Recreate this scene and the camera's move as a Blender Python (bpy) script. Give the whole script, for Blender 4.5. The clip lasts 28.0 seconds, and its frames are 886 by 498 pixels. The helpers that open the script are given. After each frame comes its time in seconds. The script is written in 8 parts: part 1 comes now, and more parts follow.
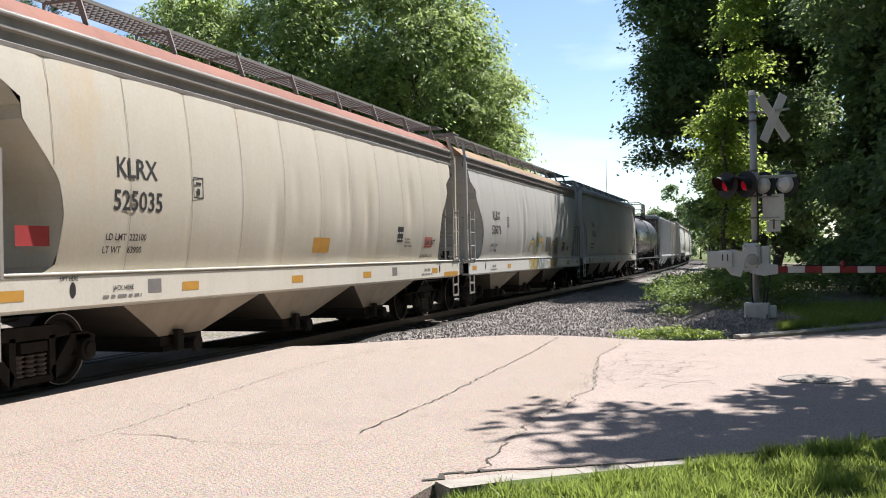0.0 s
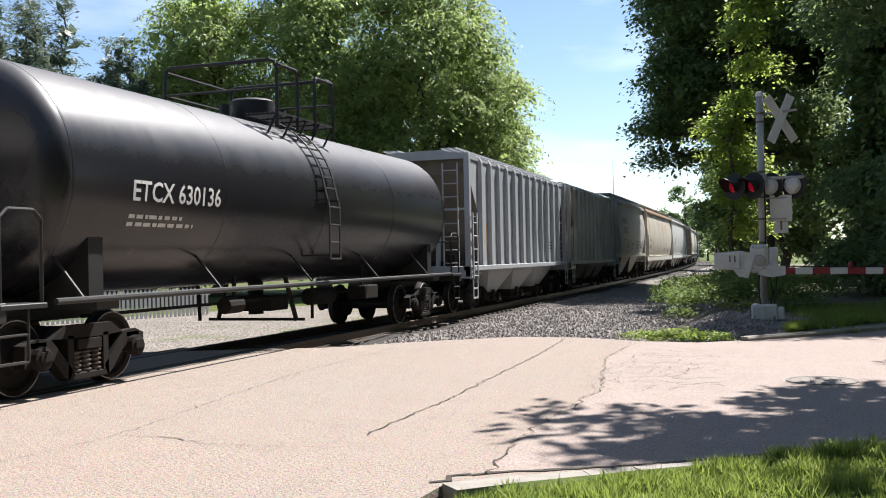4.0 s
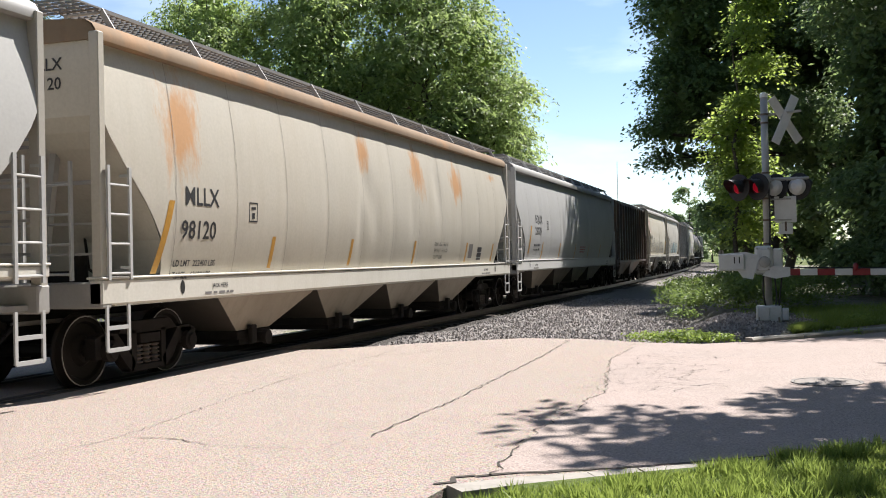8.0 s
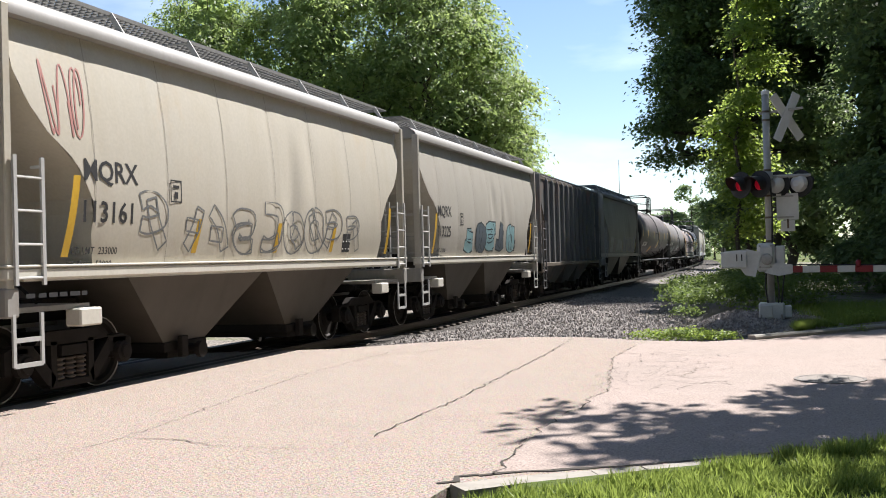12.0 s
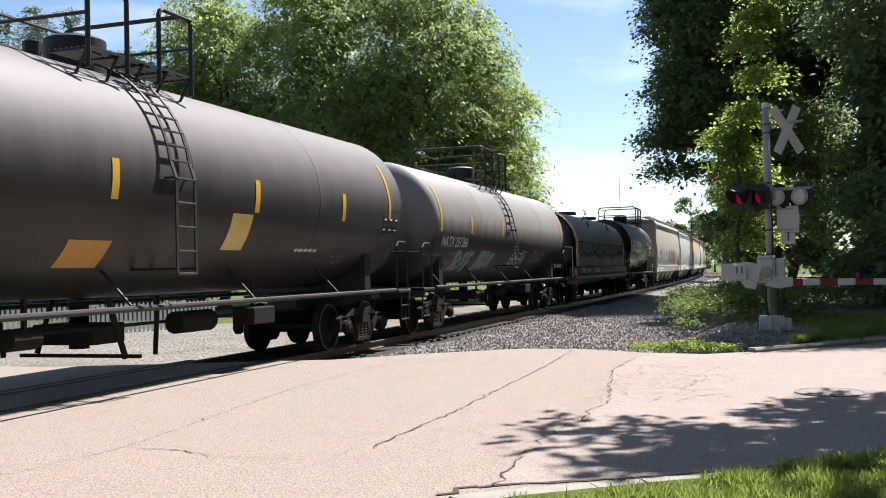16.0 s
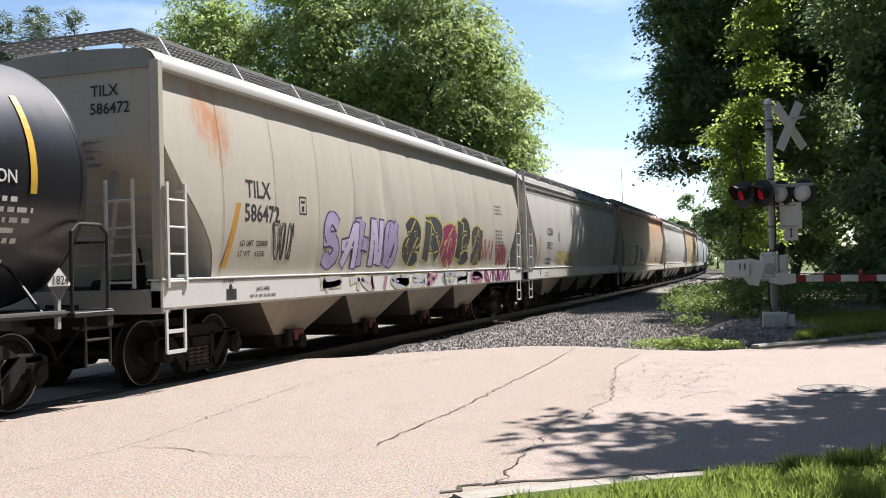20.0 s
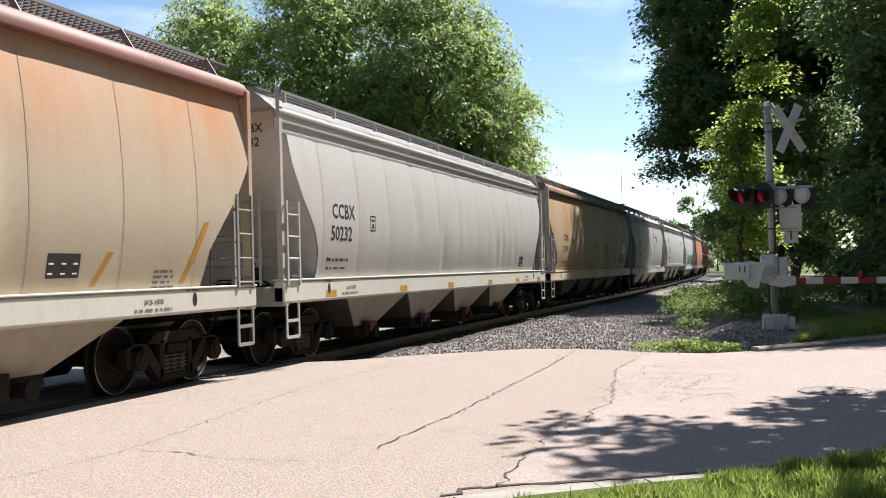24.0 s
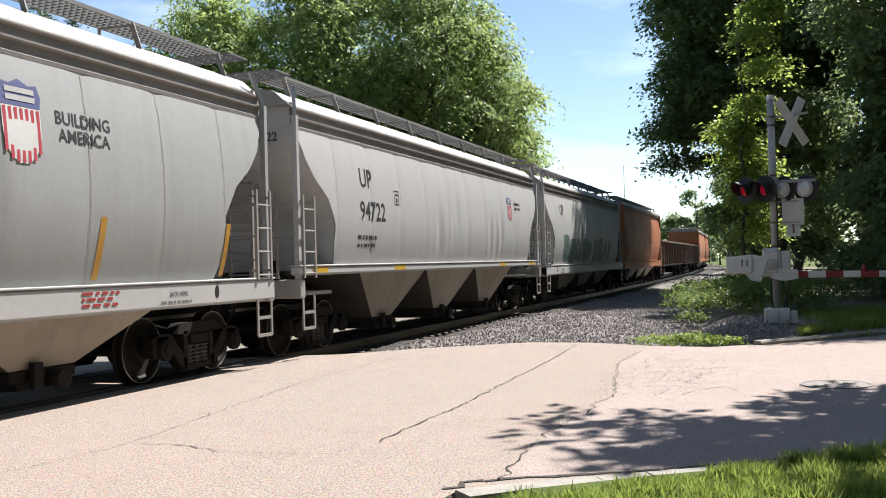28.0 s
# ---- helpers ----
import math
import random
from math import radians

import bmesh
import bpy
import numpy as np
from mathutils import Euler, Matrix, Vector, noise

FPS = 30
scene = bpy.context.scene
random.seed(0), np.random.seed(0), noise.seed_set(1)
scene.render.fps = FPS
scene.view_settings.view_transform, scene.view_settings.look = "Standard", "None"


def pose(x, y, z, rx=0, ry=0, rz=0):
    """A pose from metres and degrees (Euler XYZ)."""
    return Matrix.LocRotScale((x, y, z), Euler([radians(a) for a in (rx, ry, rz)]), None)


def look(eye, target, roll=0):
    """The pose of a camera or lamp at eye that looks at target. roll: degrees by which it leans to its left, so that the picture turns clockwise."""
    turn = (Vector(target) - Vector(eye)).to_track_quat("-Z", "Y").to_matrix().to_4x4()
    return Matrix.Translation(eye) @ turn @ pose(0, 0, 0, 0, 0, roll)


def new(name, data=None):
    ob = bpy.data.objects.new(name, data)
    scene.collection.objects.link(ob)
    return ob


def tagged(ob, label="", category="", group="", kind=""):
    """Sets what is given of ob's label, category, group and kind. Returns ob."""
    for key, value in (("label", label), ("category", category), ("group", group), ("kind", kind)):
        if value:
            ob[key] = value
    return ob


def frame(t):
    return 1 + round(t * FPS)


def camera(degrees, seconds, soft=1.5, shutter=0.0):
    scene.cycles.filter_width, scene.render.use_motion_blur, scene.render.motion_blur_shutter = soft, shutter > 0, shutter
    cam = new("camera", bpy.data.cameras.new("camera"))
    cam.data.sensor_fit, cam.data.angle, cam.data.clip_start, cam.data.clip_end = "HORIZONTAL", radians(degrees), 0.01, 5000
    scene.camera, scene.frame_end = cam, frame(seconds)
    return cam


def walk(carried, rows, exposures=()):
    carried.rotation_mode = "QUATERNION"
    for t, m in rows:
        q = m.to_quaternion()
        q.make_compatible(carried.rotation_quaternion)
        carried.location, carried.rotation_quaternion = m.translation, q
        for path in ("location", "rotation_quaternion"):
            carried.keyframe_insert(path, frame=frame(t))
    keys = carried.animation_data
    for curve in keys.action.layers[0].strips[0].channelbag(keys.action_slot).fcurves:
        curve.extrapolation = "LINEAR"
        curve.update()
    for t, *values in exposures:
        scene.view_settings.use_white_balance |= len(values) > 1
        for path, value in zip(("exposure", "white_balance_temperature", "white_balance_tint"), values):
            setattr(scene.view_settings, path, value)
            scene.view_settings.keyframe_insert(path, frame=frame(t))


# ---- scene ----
# Camera: hand-held beside a level crossing, standing in one spot
EYE = Vector((0, 0, 1.52))
cam = camera(48.0, 28.0, soft=1.0)


def aim(yaw, pitch, lean):
    a, b = radians(yaw), radians(pitch)
    return look(EYE, EYE + Vector((-math.sin(a) * math.cos(b), math.cos(a) * math.cos(b), math.sin(b))), -lean)


walk(cam, [
    (0, aim(17.847, 0.42, 1.1)), (0.5, aim(17.915, 0.44, 1.131)), (1, aim(17.956, 0.49, 1.128)), (1.5, aim(18.001, 0.58, 1.154)),
    (2, aim(18.059, 0.646, 1.228)), (2.5, aim(18.111, 0.653, 1.259)), (3, aim(18.172, 0.618, 1.273)), (3.5, aim(18.219, 0.573, 1.197)),
    (5.5, aim(18.313, 0.421, 1.264)), (6, aim(18.377, 0.413, 1.358)), (6.5, aim(18.443, 0.398, 1.32)), (7, aim(18.468, 0.434, 1.318)),
    (7.5, aim(18.474, 0.51, 1.242)), (8, aim(18.472, 0.621, 1.233)), (8.5, aim(18.486, 0.722, 1.133)), (9, aim(18.508, 0.797, 1.201)),
    (9.5, aim(18.557, 0.828, 1.171)), (10, aim(18.559, 0.831, 1.302)), (10.5, aim(18.591, 0.794, 1.434)), (11, aim(18.594, 0.719, 1.55)),
    (11.5, aim(18.599, 0.63, 1.572)), (12, aim(18.593, 0.582, 1.575)), (12.5, aim(18.563, 0.569, 1.589)), (14.5, aim(18.59, 0.853, 1.517)),
    (15, aim(18.585, 0.975, 1.427)), (15.5, aim(18.555, 1.103, 1.412)), (16, aim(18.589, 1.219, 1.307)), (16.5, aim(18.588, 1.306, 1.39)),
    (17, aim(18.588, 1.319, 1.32)), (17.5, aim(18.585, 1.316, 1.44)), (18, aim(18.599, 1.282, 1.482)), (18.5, aim(18.623, 1.216, 1.574)),
    (19, aim(18.671, 1.172, 1.59)), (19.5, aim(18.716, 1.13, 1.595)), (20, aim(18.743, 1.098, 1.518)), (20.5, aim(18.762, 1.06, 1.525)),
    (21, aim(18.76, 1.034, 1.571)), (21.5, aim(18.761, 1.029, 1.552)), (23.5, aim(18.726, 1.27, 1.613)), (24, aim(18.732, 1.268, 1.63)),
    (24.5, aim(18.679, 1.233, 1.607)), (25, aim(18.624, 1.214, 1.506)), (25.5, aim(18.57, 1.239, 1.403)), (26, aim(18.543, 1.273, 1.314)),
    (26.5, aim(18.543, 1.276, 1.319)), (27, aim(18.59, 1.209, 1.402)), (27.5, aim(18.722, 1.046, 1.474)), (28, aim(18.868, 0.898, 1.61)),
], exposures=[(0, 1.33), (28, 1.33)])

# ------------------------------------------------------------- light
SUN = Vector((0.26, 0.62, 1.0)).normalized()
world = bpy.data.worlds.new("sky")
world.use_nodes = True
scene.world = world
sky = world.node_tree.nodes.new("ShaderNodeTexSky")
sky.sky_type, sky.sun_disc = "NISHITA", False
sky.sun_elevation, sky.sun_rotation = math.asin(SUN.z), math.atan2(SUN.x, SUN.y)
sky.altitude = 900.0
sky.air_density, sky.dust_density, sky.ozone_density = 1.0, 0.25, 1.4
coord = world.node_tree.nodes.new("ShaderNodeTexCoord")
flatten = world.node_tree.nodes.new("ShaderNodeMapping")
flatten.inputs["Scale"].default_value = (3.0, 3.0, 11.0)
wisp = world.node_tree.nodes.new("ShaderNodeTexNoise")
wisp.inputs["Scale"].default_value, wisp.inputs["Detail"].default_value = 1.3, 7.0
thin_cloud = world.node_tree.nodes.new("ShaderNodeMapRange")
for slot, value in ((1, 0.52), (2, 0.78), (3, 0.0), (4, 0.30)):
    thin_cloud.inputs[slot].default_value = value
veil = world.node_tree.nodes.new("ShaderNodeMix")
veil.data_type = "RGBA"
veil.inputs[7].default_value = (14.0, 14.2, 14.4, 1.0)
world.node_tree.links.new(coord.outputs["Generated"], flatten.inputs["Vector"])
world.node_tree.links.new(flatten.outputs[0], wisp.inputs["Vector"])
world.node_tree.links.new(wisp.outputs["Fac"], thin_cloud.inputs[0])
world.node_tree.links.new(thin_cloud.outputs[0], veil.inputs[0])
world.node_tree.links.new(sky.outputs[0], veil.inputs[6])
world.node_tree.links.new(veil.outputs[2], world.node_tree.nodes["Background"].inputs[0])
world.node_tree.nodes["Background"].inputs[1].default_value = 0.066
sun = new("sun", bpy.data.lights.new("sun", "SUN"))
sun.data.energy, sun.data.angle, sun.data.color = 5.0, radians(0.53), (1.0, 0.962, 0.935)
sun.matrix_world = look(SUN * 100, (0, 0, 0))


# ------------------------------------------------------------- materials
class Nodes:
    """A small node builder for one material."""

    def __init__(self, name):
        self.mat = bpy.data.materials.new(name)
        self.mat.use_nodes = True
        self.tree = self.mat.node_tree
        self.bsdf = self.tree.nodes["Principled BSDF"]
        self.coord = None

    def add(self, kind, **inputs):
        node = self.tree.nodes.new(kind)
        for key, value in inputs.items():
            self.put(node, key, value)
        return node

    def put(self, node, key, value):
        sock = node.inputs[int(key[1:])] if key[0] == "i" and key[1:].isdigit() else node.inputs[key.replace("_", " ")]
        if isinstance(value, bpy.types.NodeSocket):
            self.tree.links.new(value, sock)
        else:
            sock.default_value = value

    def place(self, sx=1.0, sy=1.0, sz=1.0):
        if self.coord is None:
            self.coord = self.tree.nodes.new("ShaderNodeTexCoord")
        return self.add("ShaderNodeMapping", Vector=self.coord.outputs["Object"], Scale=(sx, sy, sz)).outputs[0]

    def noise(self, scale, detail=4.0, rough=0.55, at=None):
        node = self.add("ShaderNodeTexNoise", Scale=scale, Detail=detail, Roughness=rough)
        self.put(node, "Vector", at if at is not None else self.place())
        return node.outputs["Fac"]

    def ramp(self, fac, low, high, a=0.0, b=1.0):
        node = self.add("ShaderNodeMapRange", i0=fac, i1=low, i2=high, i3=a, i4=b)
        return node.outputs[0]

    def mix(self, fac, a, b, mode="MIX"):
        node = self.tree.nodes.new("ShaderNodeMix")
        node.data_type, node.blend_type = "RGBA", mode
        for key, value in ((0, fac), (6, a), (7, b)):
            self.put(node, "i%d" % key, value if isinstance(value, (bpy.types.NodeSocket, float, int)) else (*value[:3], 1.0))
        return node.outputs[2]

    def times(self, a, b):
        node = self.tree.nodes.new("ShaderNodeMath")
        node.operation = "MULTIPLY"
        self.put(node, "i0", a)
        self.put(node, "i1", b)
        return node.outputs[0]

    def random(self):
        return self.tree.nodes.new("ShaderNodeObjectInfo").outputs["Random"]

    def island(self):
        return self.tree.nodes.new("ShaderNodeNewGeometry").outputs["Random Per Island"]

    def bump(self, height, strength=0.2, distance=0.01):
        node = self.add("ShaderNodeBump", Strength=strength, Distance=distance, Height=height)
        self.put(self.bsdf, "Normal", node.outputs[0])

    def done(self, colour, rough=0.6, metal=0.0, spec=0.5):
        self.put(self.bsdf, "Base_Color", colour if isinstance(colour, bpy.types.NodeSocket) else (*colour, 1.0))
        self.put(self.bsdf, "Roughness", rough)
        self.put(self.bsdf, "Metallic", metal)
        self.put(self.bsdf, "Specular_IOR_Level", spec)
        return self.mat


def paint(name, base, stain=(0.30, 0.26, 0.21), amount=0.35, rust=0.0, rust_colour=(0.34, 0.13, 0.045), rough=0.5, spec=0.4, dent=0.15, spots=(), wash=None):
    """Weathered railway paint: blotches, run-down streaks, rust patches, fine grain."""
    n = Nodes(name)
    blotch = n.noise(0.55, 5)
    streak = n.noise(1.0, 5, 0.65, n.place(3.2, 3.2, 0.22))
    fine = n.noise(22.0, 3)
    c = n.mix(n.ramp(blotch, 0.35, 0.75, 0.0, amount), base, stain)
    c = n.mix(n.ramp(streak, 0.48, 0.8, 0.0, amount), c, stain)
    if rust > 0:
        patch = n.noise(0.42, 6, 0.68, n.place(1.0, 1.0, 0.55))
        run = n.noise(1.3, 6, 0.7, n.place(2.4, 2.4, 0.3))
        c = n.mix(n.ramp(patch, 0.62 - 0.25 * rust, 0.80 - 0.2 * rust, 0.0, min(1.0, 0.45 + rust * 0.5)), c, rust_colour)
        c = n.mix(n.ramp(run, 0.66 - 0.2 * rust, 0.82 - 0.15 * rust, 0.0, min(1.0, rust)), c, rust_colour)
    if wash:
        up = n.add("ShaderNodeSeparateXYZ", i0=n.place())
        patchy = n.noise(0.8, 5, 0.6, n.place(1.0, 1.0, 0.45))
        c = n.mix(n.times(n.ramp(up.outputs[2], wash[1], wash[2]), n.ramp(patchy, 0.3, 0.62, 0.15, 0.85)), c, wash[0])
    for y, z, w, h, tint in spots:
        shift = n.add("ShaderNodeMapping", Vector=n.coord.outputs["Object"], Location=(0.0, -y / w, -z / h), Scale=(0.0, 1 / w, 1 / h))
        size = n.tree.nodes.new("ShaderNodeVectorMath")
        size.operation = "LENGTH"
        n.put(size, "i0", shift.outputs[0])
        ragged = n.tree.nodes.new("ShaderNodeMath")
        ragged.operation = "ADD"
        n.put(ragged, "i0", size.outputs["Value"])
        n.put(ragged, "i1", n.ramp(n.noise(2.2, 5, 0.7, n.place(1.6, 1.6, 0.5)), 0.3, 0.7, -0.6, 0.6))
        c = n.mix(n.ramp(ragged.outputs[0], 1.0, 0.25, 0.0, 0.85), c, tint)
    c = n.mix(n.ramp(fine, 0.3, 0.7, 0.0, 0.10), c, (0.08, 0.07, 0.06))
    n.bump(n.noise(2.2, 3), dent, 0.03)
    return n.done(c, n.ramp(blotch, 0.3, 0.7, rough, min(1.0, rough + 0.2)), 0.0, spec)


def tank_paint(name, base, dust_and_sun, rough=0.45, spec=0.35, low=-0.12, high=0.42):
    """Black tank paint, run-down streaks; upward half coloured paler for road dust and sunlight."""
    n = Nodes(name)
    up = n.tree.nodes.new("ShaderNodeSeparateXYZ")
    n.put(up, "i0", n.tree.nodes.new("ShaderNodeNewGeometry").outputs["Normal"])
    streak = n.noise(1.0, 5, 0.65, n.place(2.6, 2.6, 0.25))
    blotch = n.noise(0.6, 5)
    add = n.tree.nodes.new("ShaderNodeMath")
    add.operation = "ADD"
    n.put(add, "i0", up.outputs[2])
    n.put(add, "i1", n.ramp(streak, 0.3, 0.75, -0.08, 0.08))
    c = n.mix(n.ramp(add.outputs[0], low, high), base, n.mix(n.ramp(blotch, 0.3, 0.7, 0.0, 0.5), dust_and_sun, tuple(x * 0.72 for x in dust_and_sun)))
    c = n.mix(n.ramp(n.noise(0.5, 6, 0.7), 0.64, 0.72, 0.0, 0.35), c, tuple(min(1.0, x * 1.25) for x in dust_and_sun))
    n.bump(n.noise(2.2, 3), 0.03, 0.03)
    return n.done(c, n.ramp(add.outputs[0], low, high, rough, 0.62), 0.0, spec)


def plain(name, colour, rough=0.6, metal=0.0, grain=0.25, scale=9.0, spec=0.4):
    n = Nodes(name)
    a, b = n.noise(scale, 4), n.noise(scale * 6, 3)
    dark = tuple(x * 0.45 for x in colour)
    c = n.mix(n.ramp(a, 0.35, 0.75, 0.0, grain), colour, dark)
    c = n.mix(n.ramp(b, 0.4, 0.8, 0.0, grain * 0.6), c, dark)
    n.bump(b, 0.15, 0.004)
    return n.done(c, rough, metal, spec)


def leafy(name, dark, light, through_light=0.4, gloss=0.3):
    n = Nodes(name)
    c = n.mix(n.island(), dark, light)
    c = n.mix(n.ramp(n.noise(0.35, 3), 0.35, 0.7, 0.0, 0.35), c, tuple(x * 0.7 for x in dark))
    n.done(c, 0.48, 0.0, gloss)
    t = n.add("ShaderNodeBsdfTranslucent", Color=n.mix(0.6, c, tuple(min(0.8, 1.7 * x + 0.05) for x in light)))
    m = n.add("ShaderNodeMixShader", i0=through_light)
    n.tree.links.new(n.bsdf.outputs[0], m.inputs[1])
    n.tree.links.new(t.outputs[0], m.inputs[2])
    n.tree.links.new(m.outputs[0], n.tree.nodes["Material Output"].inputs[0])
    return n.mat


def glow(name, colour, strength):
    n = Nodes(name)
    n.put(n.bsdf, "Emission_Color", (*colour, 1))
    n.put(n.bsdf, "Emission_Strength", strength)
    return n.done(colour, 0.3)


def road_surface():
    n = Nodes("sun-bleached pinkish chip-seal road")
    big, mid, chip = n.noise(0.22, 4), n.noise(1.7, 5, 0.65), n.noise(46.0, 3, 0.7)
    grit = n.add("ShaderNodeTexVoronoi", Scale=58.0, Vector=n.place()).outputs["Color"]
    c = n.mix(n.ramp(big, 0.35, 0.7), (0.270, 0.218, 0.184), (0.252, 0.218, 0.188))
    c = n.mix(n.ramp(mid, 0.45, 0.8, 0.0, 0.4), c, (0.19, 0.152, 0.125))
    c = n.mix(n.ramp(chip, 0.505, 0.62, 0.0, 0.9), c, (0.07, 0.054, 0.044))
    c = n.mix(n.ramp(n.noise(90.0, 2), 0.52, 0.64, 0.0, 0.75), c, (0.44, 0.355, 0.295))
    c = n.mix(0.16, c, grit, "OVERLAY")
    n.bump(chip, 0.7, 0.02)
    return n.done(c, 0.92, 0.0, 0.2)


ROAD = road_surface()


def fine_road_surface():
    n = Nodes("worn fine pinkish paving")
    big, mid, chip = n.noise(0.3, 4), n.noise(2.3, 5, 0.65), n.noise(42.0, 4, 0.75)
    c = n.mix(n.ramp(big, 0.35, 0.7), (0.288, 0.229, 0.202), (0.255, 0.213, 0.188))
    c = n.mix(n.ramp(mid, 0.42, 0.75, 0.0, 0.5), c, (0.20, 0.165, 0.14))
    c = n.mix(n.ramp(chip, 0.51, 0.62, 0.0, 0.65), c, (0.085, 0.068, 0.058))
    c = n.mix(n.ramp(n.noise(60.0, 3), 0.54, 0.64, 0.0, 0.6), c, (0.44, 0.37, 0.325))
    n.bump(chip, 0.4, 0.012)
    return n.done(c, 0.9, 0.0, 0.2)


ROAD_FINE = fine_road_surface()
KERB = plain("old concrete kerb", (0.288, 0.264, 0.228), 0.9, grain=0.55, scale=5)
CRACK = plain("dirt in road crack", (0.045, 0.038, 0.03), 0.95)
TAR = plain("dark patching tar", (0.06, 0.055, 0.05), 0.8)


def ballast_surface():
    n = Nodes("grey crushed stone")
    cell = n.add("ShaderNodeTexVoronoi", Scale=17.0, Vector=n.place())
    c = n.mix(n.ramp(n.noise(0.5, 4), 0.3, 0.7), (0.20, 0.172, 0.15), (0.14, 0.125, 0.115))
    c = n.mix(0.55, c, n.mix(n.noise(30.0, 2), (0.37, 0.345, 0.32), (0.035, 0.032, 0.03)))
    # the train's shadow is put into the stone colour up to its near side
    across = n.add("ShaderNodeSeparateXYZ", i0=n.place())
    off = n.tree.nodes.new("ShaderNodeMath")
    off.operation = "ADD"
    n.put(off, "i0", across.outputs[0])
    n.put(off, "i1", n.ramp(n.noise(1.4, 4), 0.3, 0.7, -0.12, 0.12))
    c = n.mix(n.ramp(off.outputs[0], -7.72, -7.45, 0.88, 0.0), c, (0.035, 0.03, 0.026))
    n.bump(cell.outputs["Distance"], 1.0, 0.06)
    return n.done(c, 0.9, 0.0, 0.25)


BALLAST = ballast_surface()


def stone_pieces():
    n = Nodes("loose grey stones")
    c = n.mix(n.island(), (0.36, 0.335, 0.315), (0.06, 0.055, 0.052))
    return n.done(n.mix(n.ramp(n.noise(40, 2), 0.4, 0.7, 0.0, 0.4), c, (0.3, 0.22, 0.17)), 0.85)


STONE = stone_pieces()


def turf():
    n = Nodes("grass and weedy soil")
    c = n.mix(n.ramp(n.noise(0.15, 5), 0.4, 0.65), (0.07, 0.10, 0.02), (0.13, 0.115, 0.055))
    c = n.mix(n.ramp(n.noise(6.0, 5), 0.35, 0.7, 0.0, 0.7), c, (0.045, 0.075, 0.014))
    n.bump(n.noise(25, 4), 0.8, 0.05)
    return n.done(c, 0.95, 0.0, 0.15)


TURF = turf()


def weedy_soil():
    n = Nodes("dry stony soil with thin weeds")
    c = n.mix(n.ramp(n.noise(0.7, 5), 0.42, 0.6), (0.15, 0.125, 0.095), (0.06, 0.085, 0.025))
    c = n.mix(n.ramp(n.noise(24.0, 3), 0.45, 0.7, 0.0, 0.8), c, (0.30, 0.27, 0.24))
    n.bump(n.noise(25, 4), 0.8, 0.05)
    return n.done(c, 0.95, 0.0, 0.15)


SOIL = weedy_soil()
BLADE = leafy("grass blade", (0.055, 0.11, 0.014), (0.235, 0.29, 0.05), 0.42)


def gravel_surface():
    n = Nodes("pale dusty gravel")
    cell = n.add("ShaderNodeTexVoronoi", Scale=11.0, Vector=n.place())
    c = n.mix(n.ramp(n.noise(0.6, 4), 0.35, 0.65), (0.255, 0.222, 0.192), (0.20, 0.18, 0.155))
    c = n.mix(n.ramp(n.noise(9.0, 4, 0.7), 0.45, 0.65, 0.0, 0.75), c, (0.075, 0.066, 0.056))
    c = n.mix(n.ramp(n.noise(0.45, 5, 0.65), 0.56, 0.66, 0.0, 0.8), c, (0.11, 0.13, 0.05))
    n.bump(cell.outputs["Distance"], 1.0, 0.07)
    return n.done(c, 0.95, 0.0, 0.2)


GRAVEL = gravel_surface()
LEAF_WALNUT = leafy("walnut leaf", (0.038, 0.076, 0.022), (0.28, 0.36, 0.11), 0.5, 0.4)
LEAF_MAPLE = leafy("maple leaf", (0.026, 0.056, 0.022), (0.16, 0.222, 0.07), 0.44, 0.25)
LEAF_WEED = leafy("weed leaf", (0.035, 0.070, 0.016), (0.16, 0.22, 0.04), 0.4, 0.12)
# yellow-green, and brighter than the maple leaf: sunlight put into the colour
LEAF_YELLOW_LIT = leafy("yellow-green leaf with sunlight in its colour", (0.08, 0.14, 0.02), (0.26, 0.33, 0.055), 0.55)
LEAF_SPRUCE = leafy("spruce needle", (0.045, 0.072, 0.045), (0.117, 0.153, 0.099), 0.3)
LEAF_FAR = leafy("distant leaf", (0.07, 0.12, 0.04), (0.16, 0.22, 0.08), 0.4)
BARK = plain("grey-brown bark", (0.10, 0.08, 0.062), 0.95, grain=0.6, scale=4)
STEEL_RAIL = plain("rail steel", (0.144, 0.108, 0.0855), 0.45, 0.6)
TIE = plain("creosoted timber", (0.07, 0.055, 0.043), 0.9, grain=0.6)
GALV = plain("galvanised steel", (0.36, 0.355, 0.335), 0.6, 0.2, 0.35, 3)
ALU = plain("grey-painted aluminium", (0.55, 0.56, 0.55), 0.55, 0.1, 0.25, 6)
SIGN_BACK = plain("bare aluminium sign back", (0.58, 0.575, 0.56), 0.5, 0.15, 0.2, 4)
BLACK = plain("flat black paint", (0.018, 0.018, 0.018), 0.55)
ARM_RED = plain("red reflective sheeting", (0.22, 0.014, 0.022), 0.4, grain=0.15)
ARM_WHITE = plain("white reflective sheeting", (0.6, 0.593, 0.57), 0.4, grain=0.15)
RED_LIT = glow("lit red lens", (0.36, 0.006, 0.02), 0.13)
RED_DARK = plain("unlit red lens", (0.16, 0.012, 0.015), 0.15)
WHITE_FENCE = plain("white fence paint", (0.624, 0.624, 0.608), 0.6, grain=0.15)
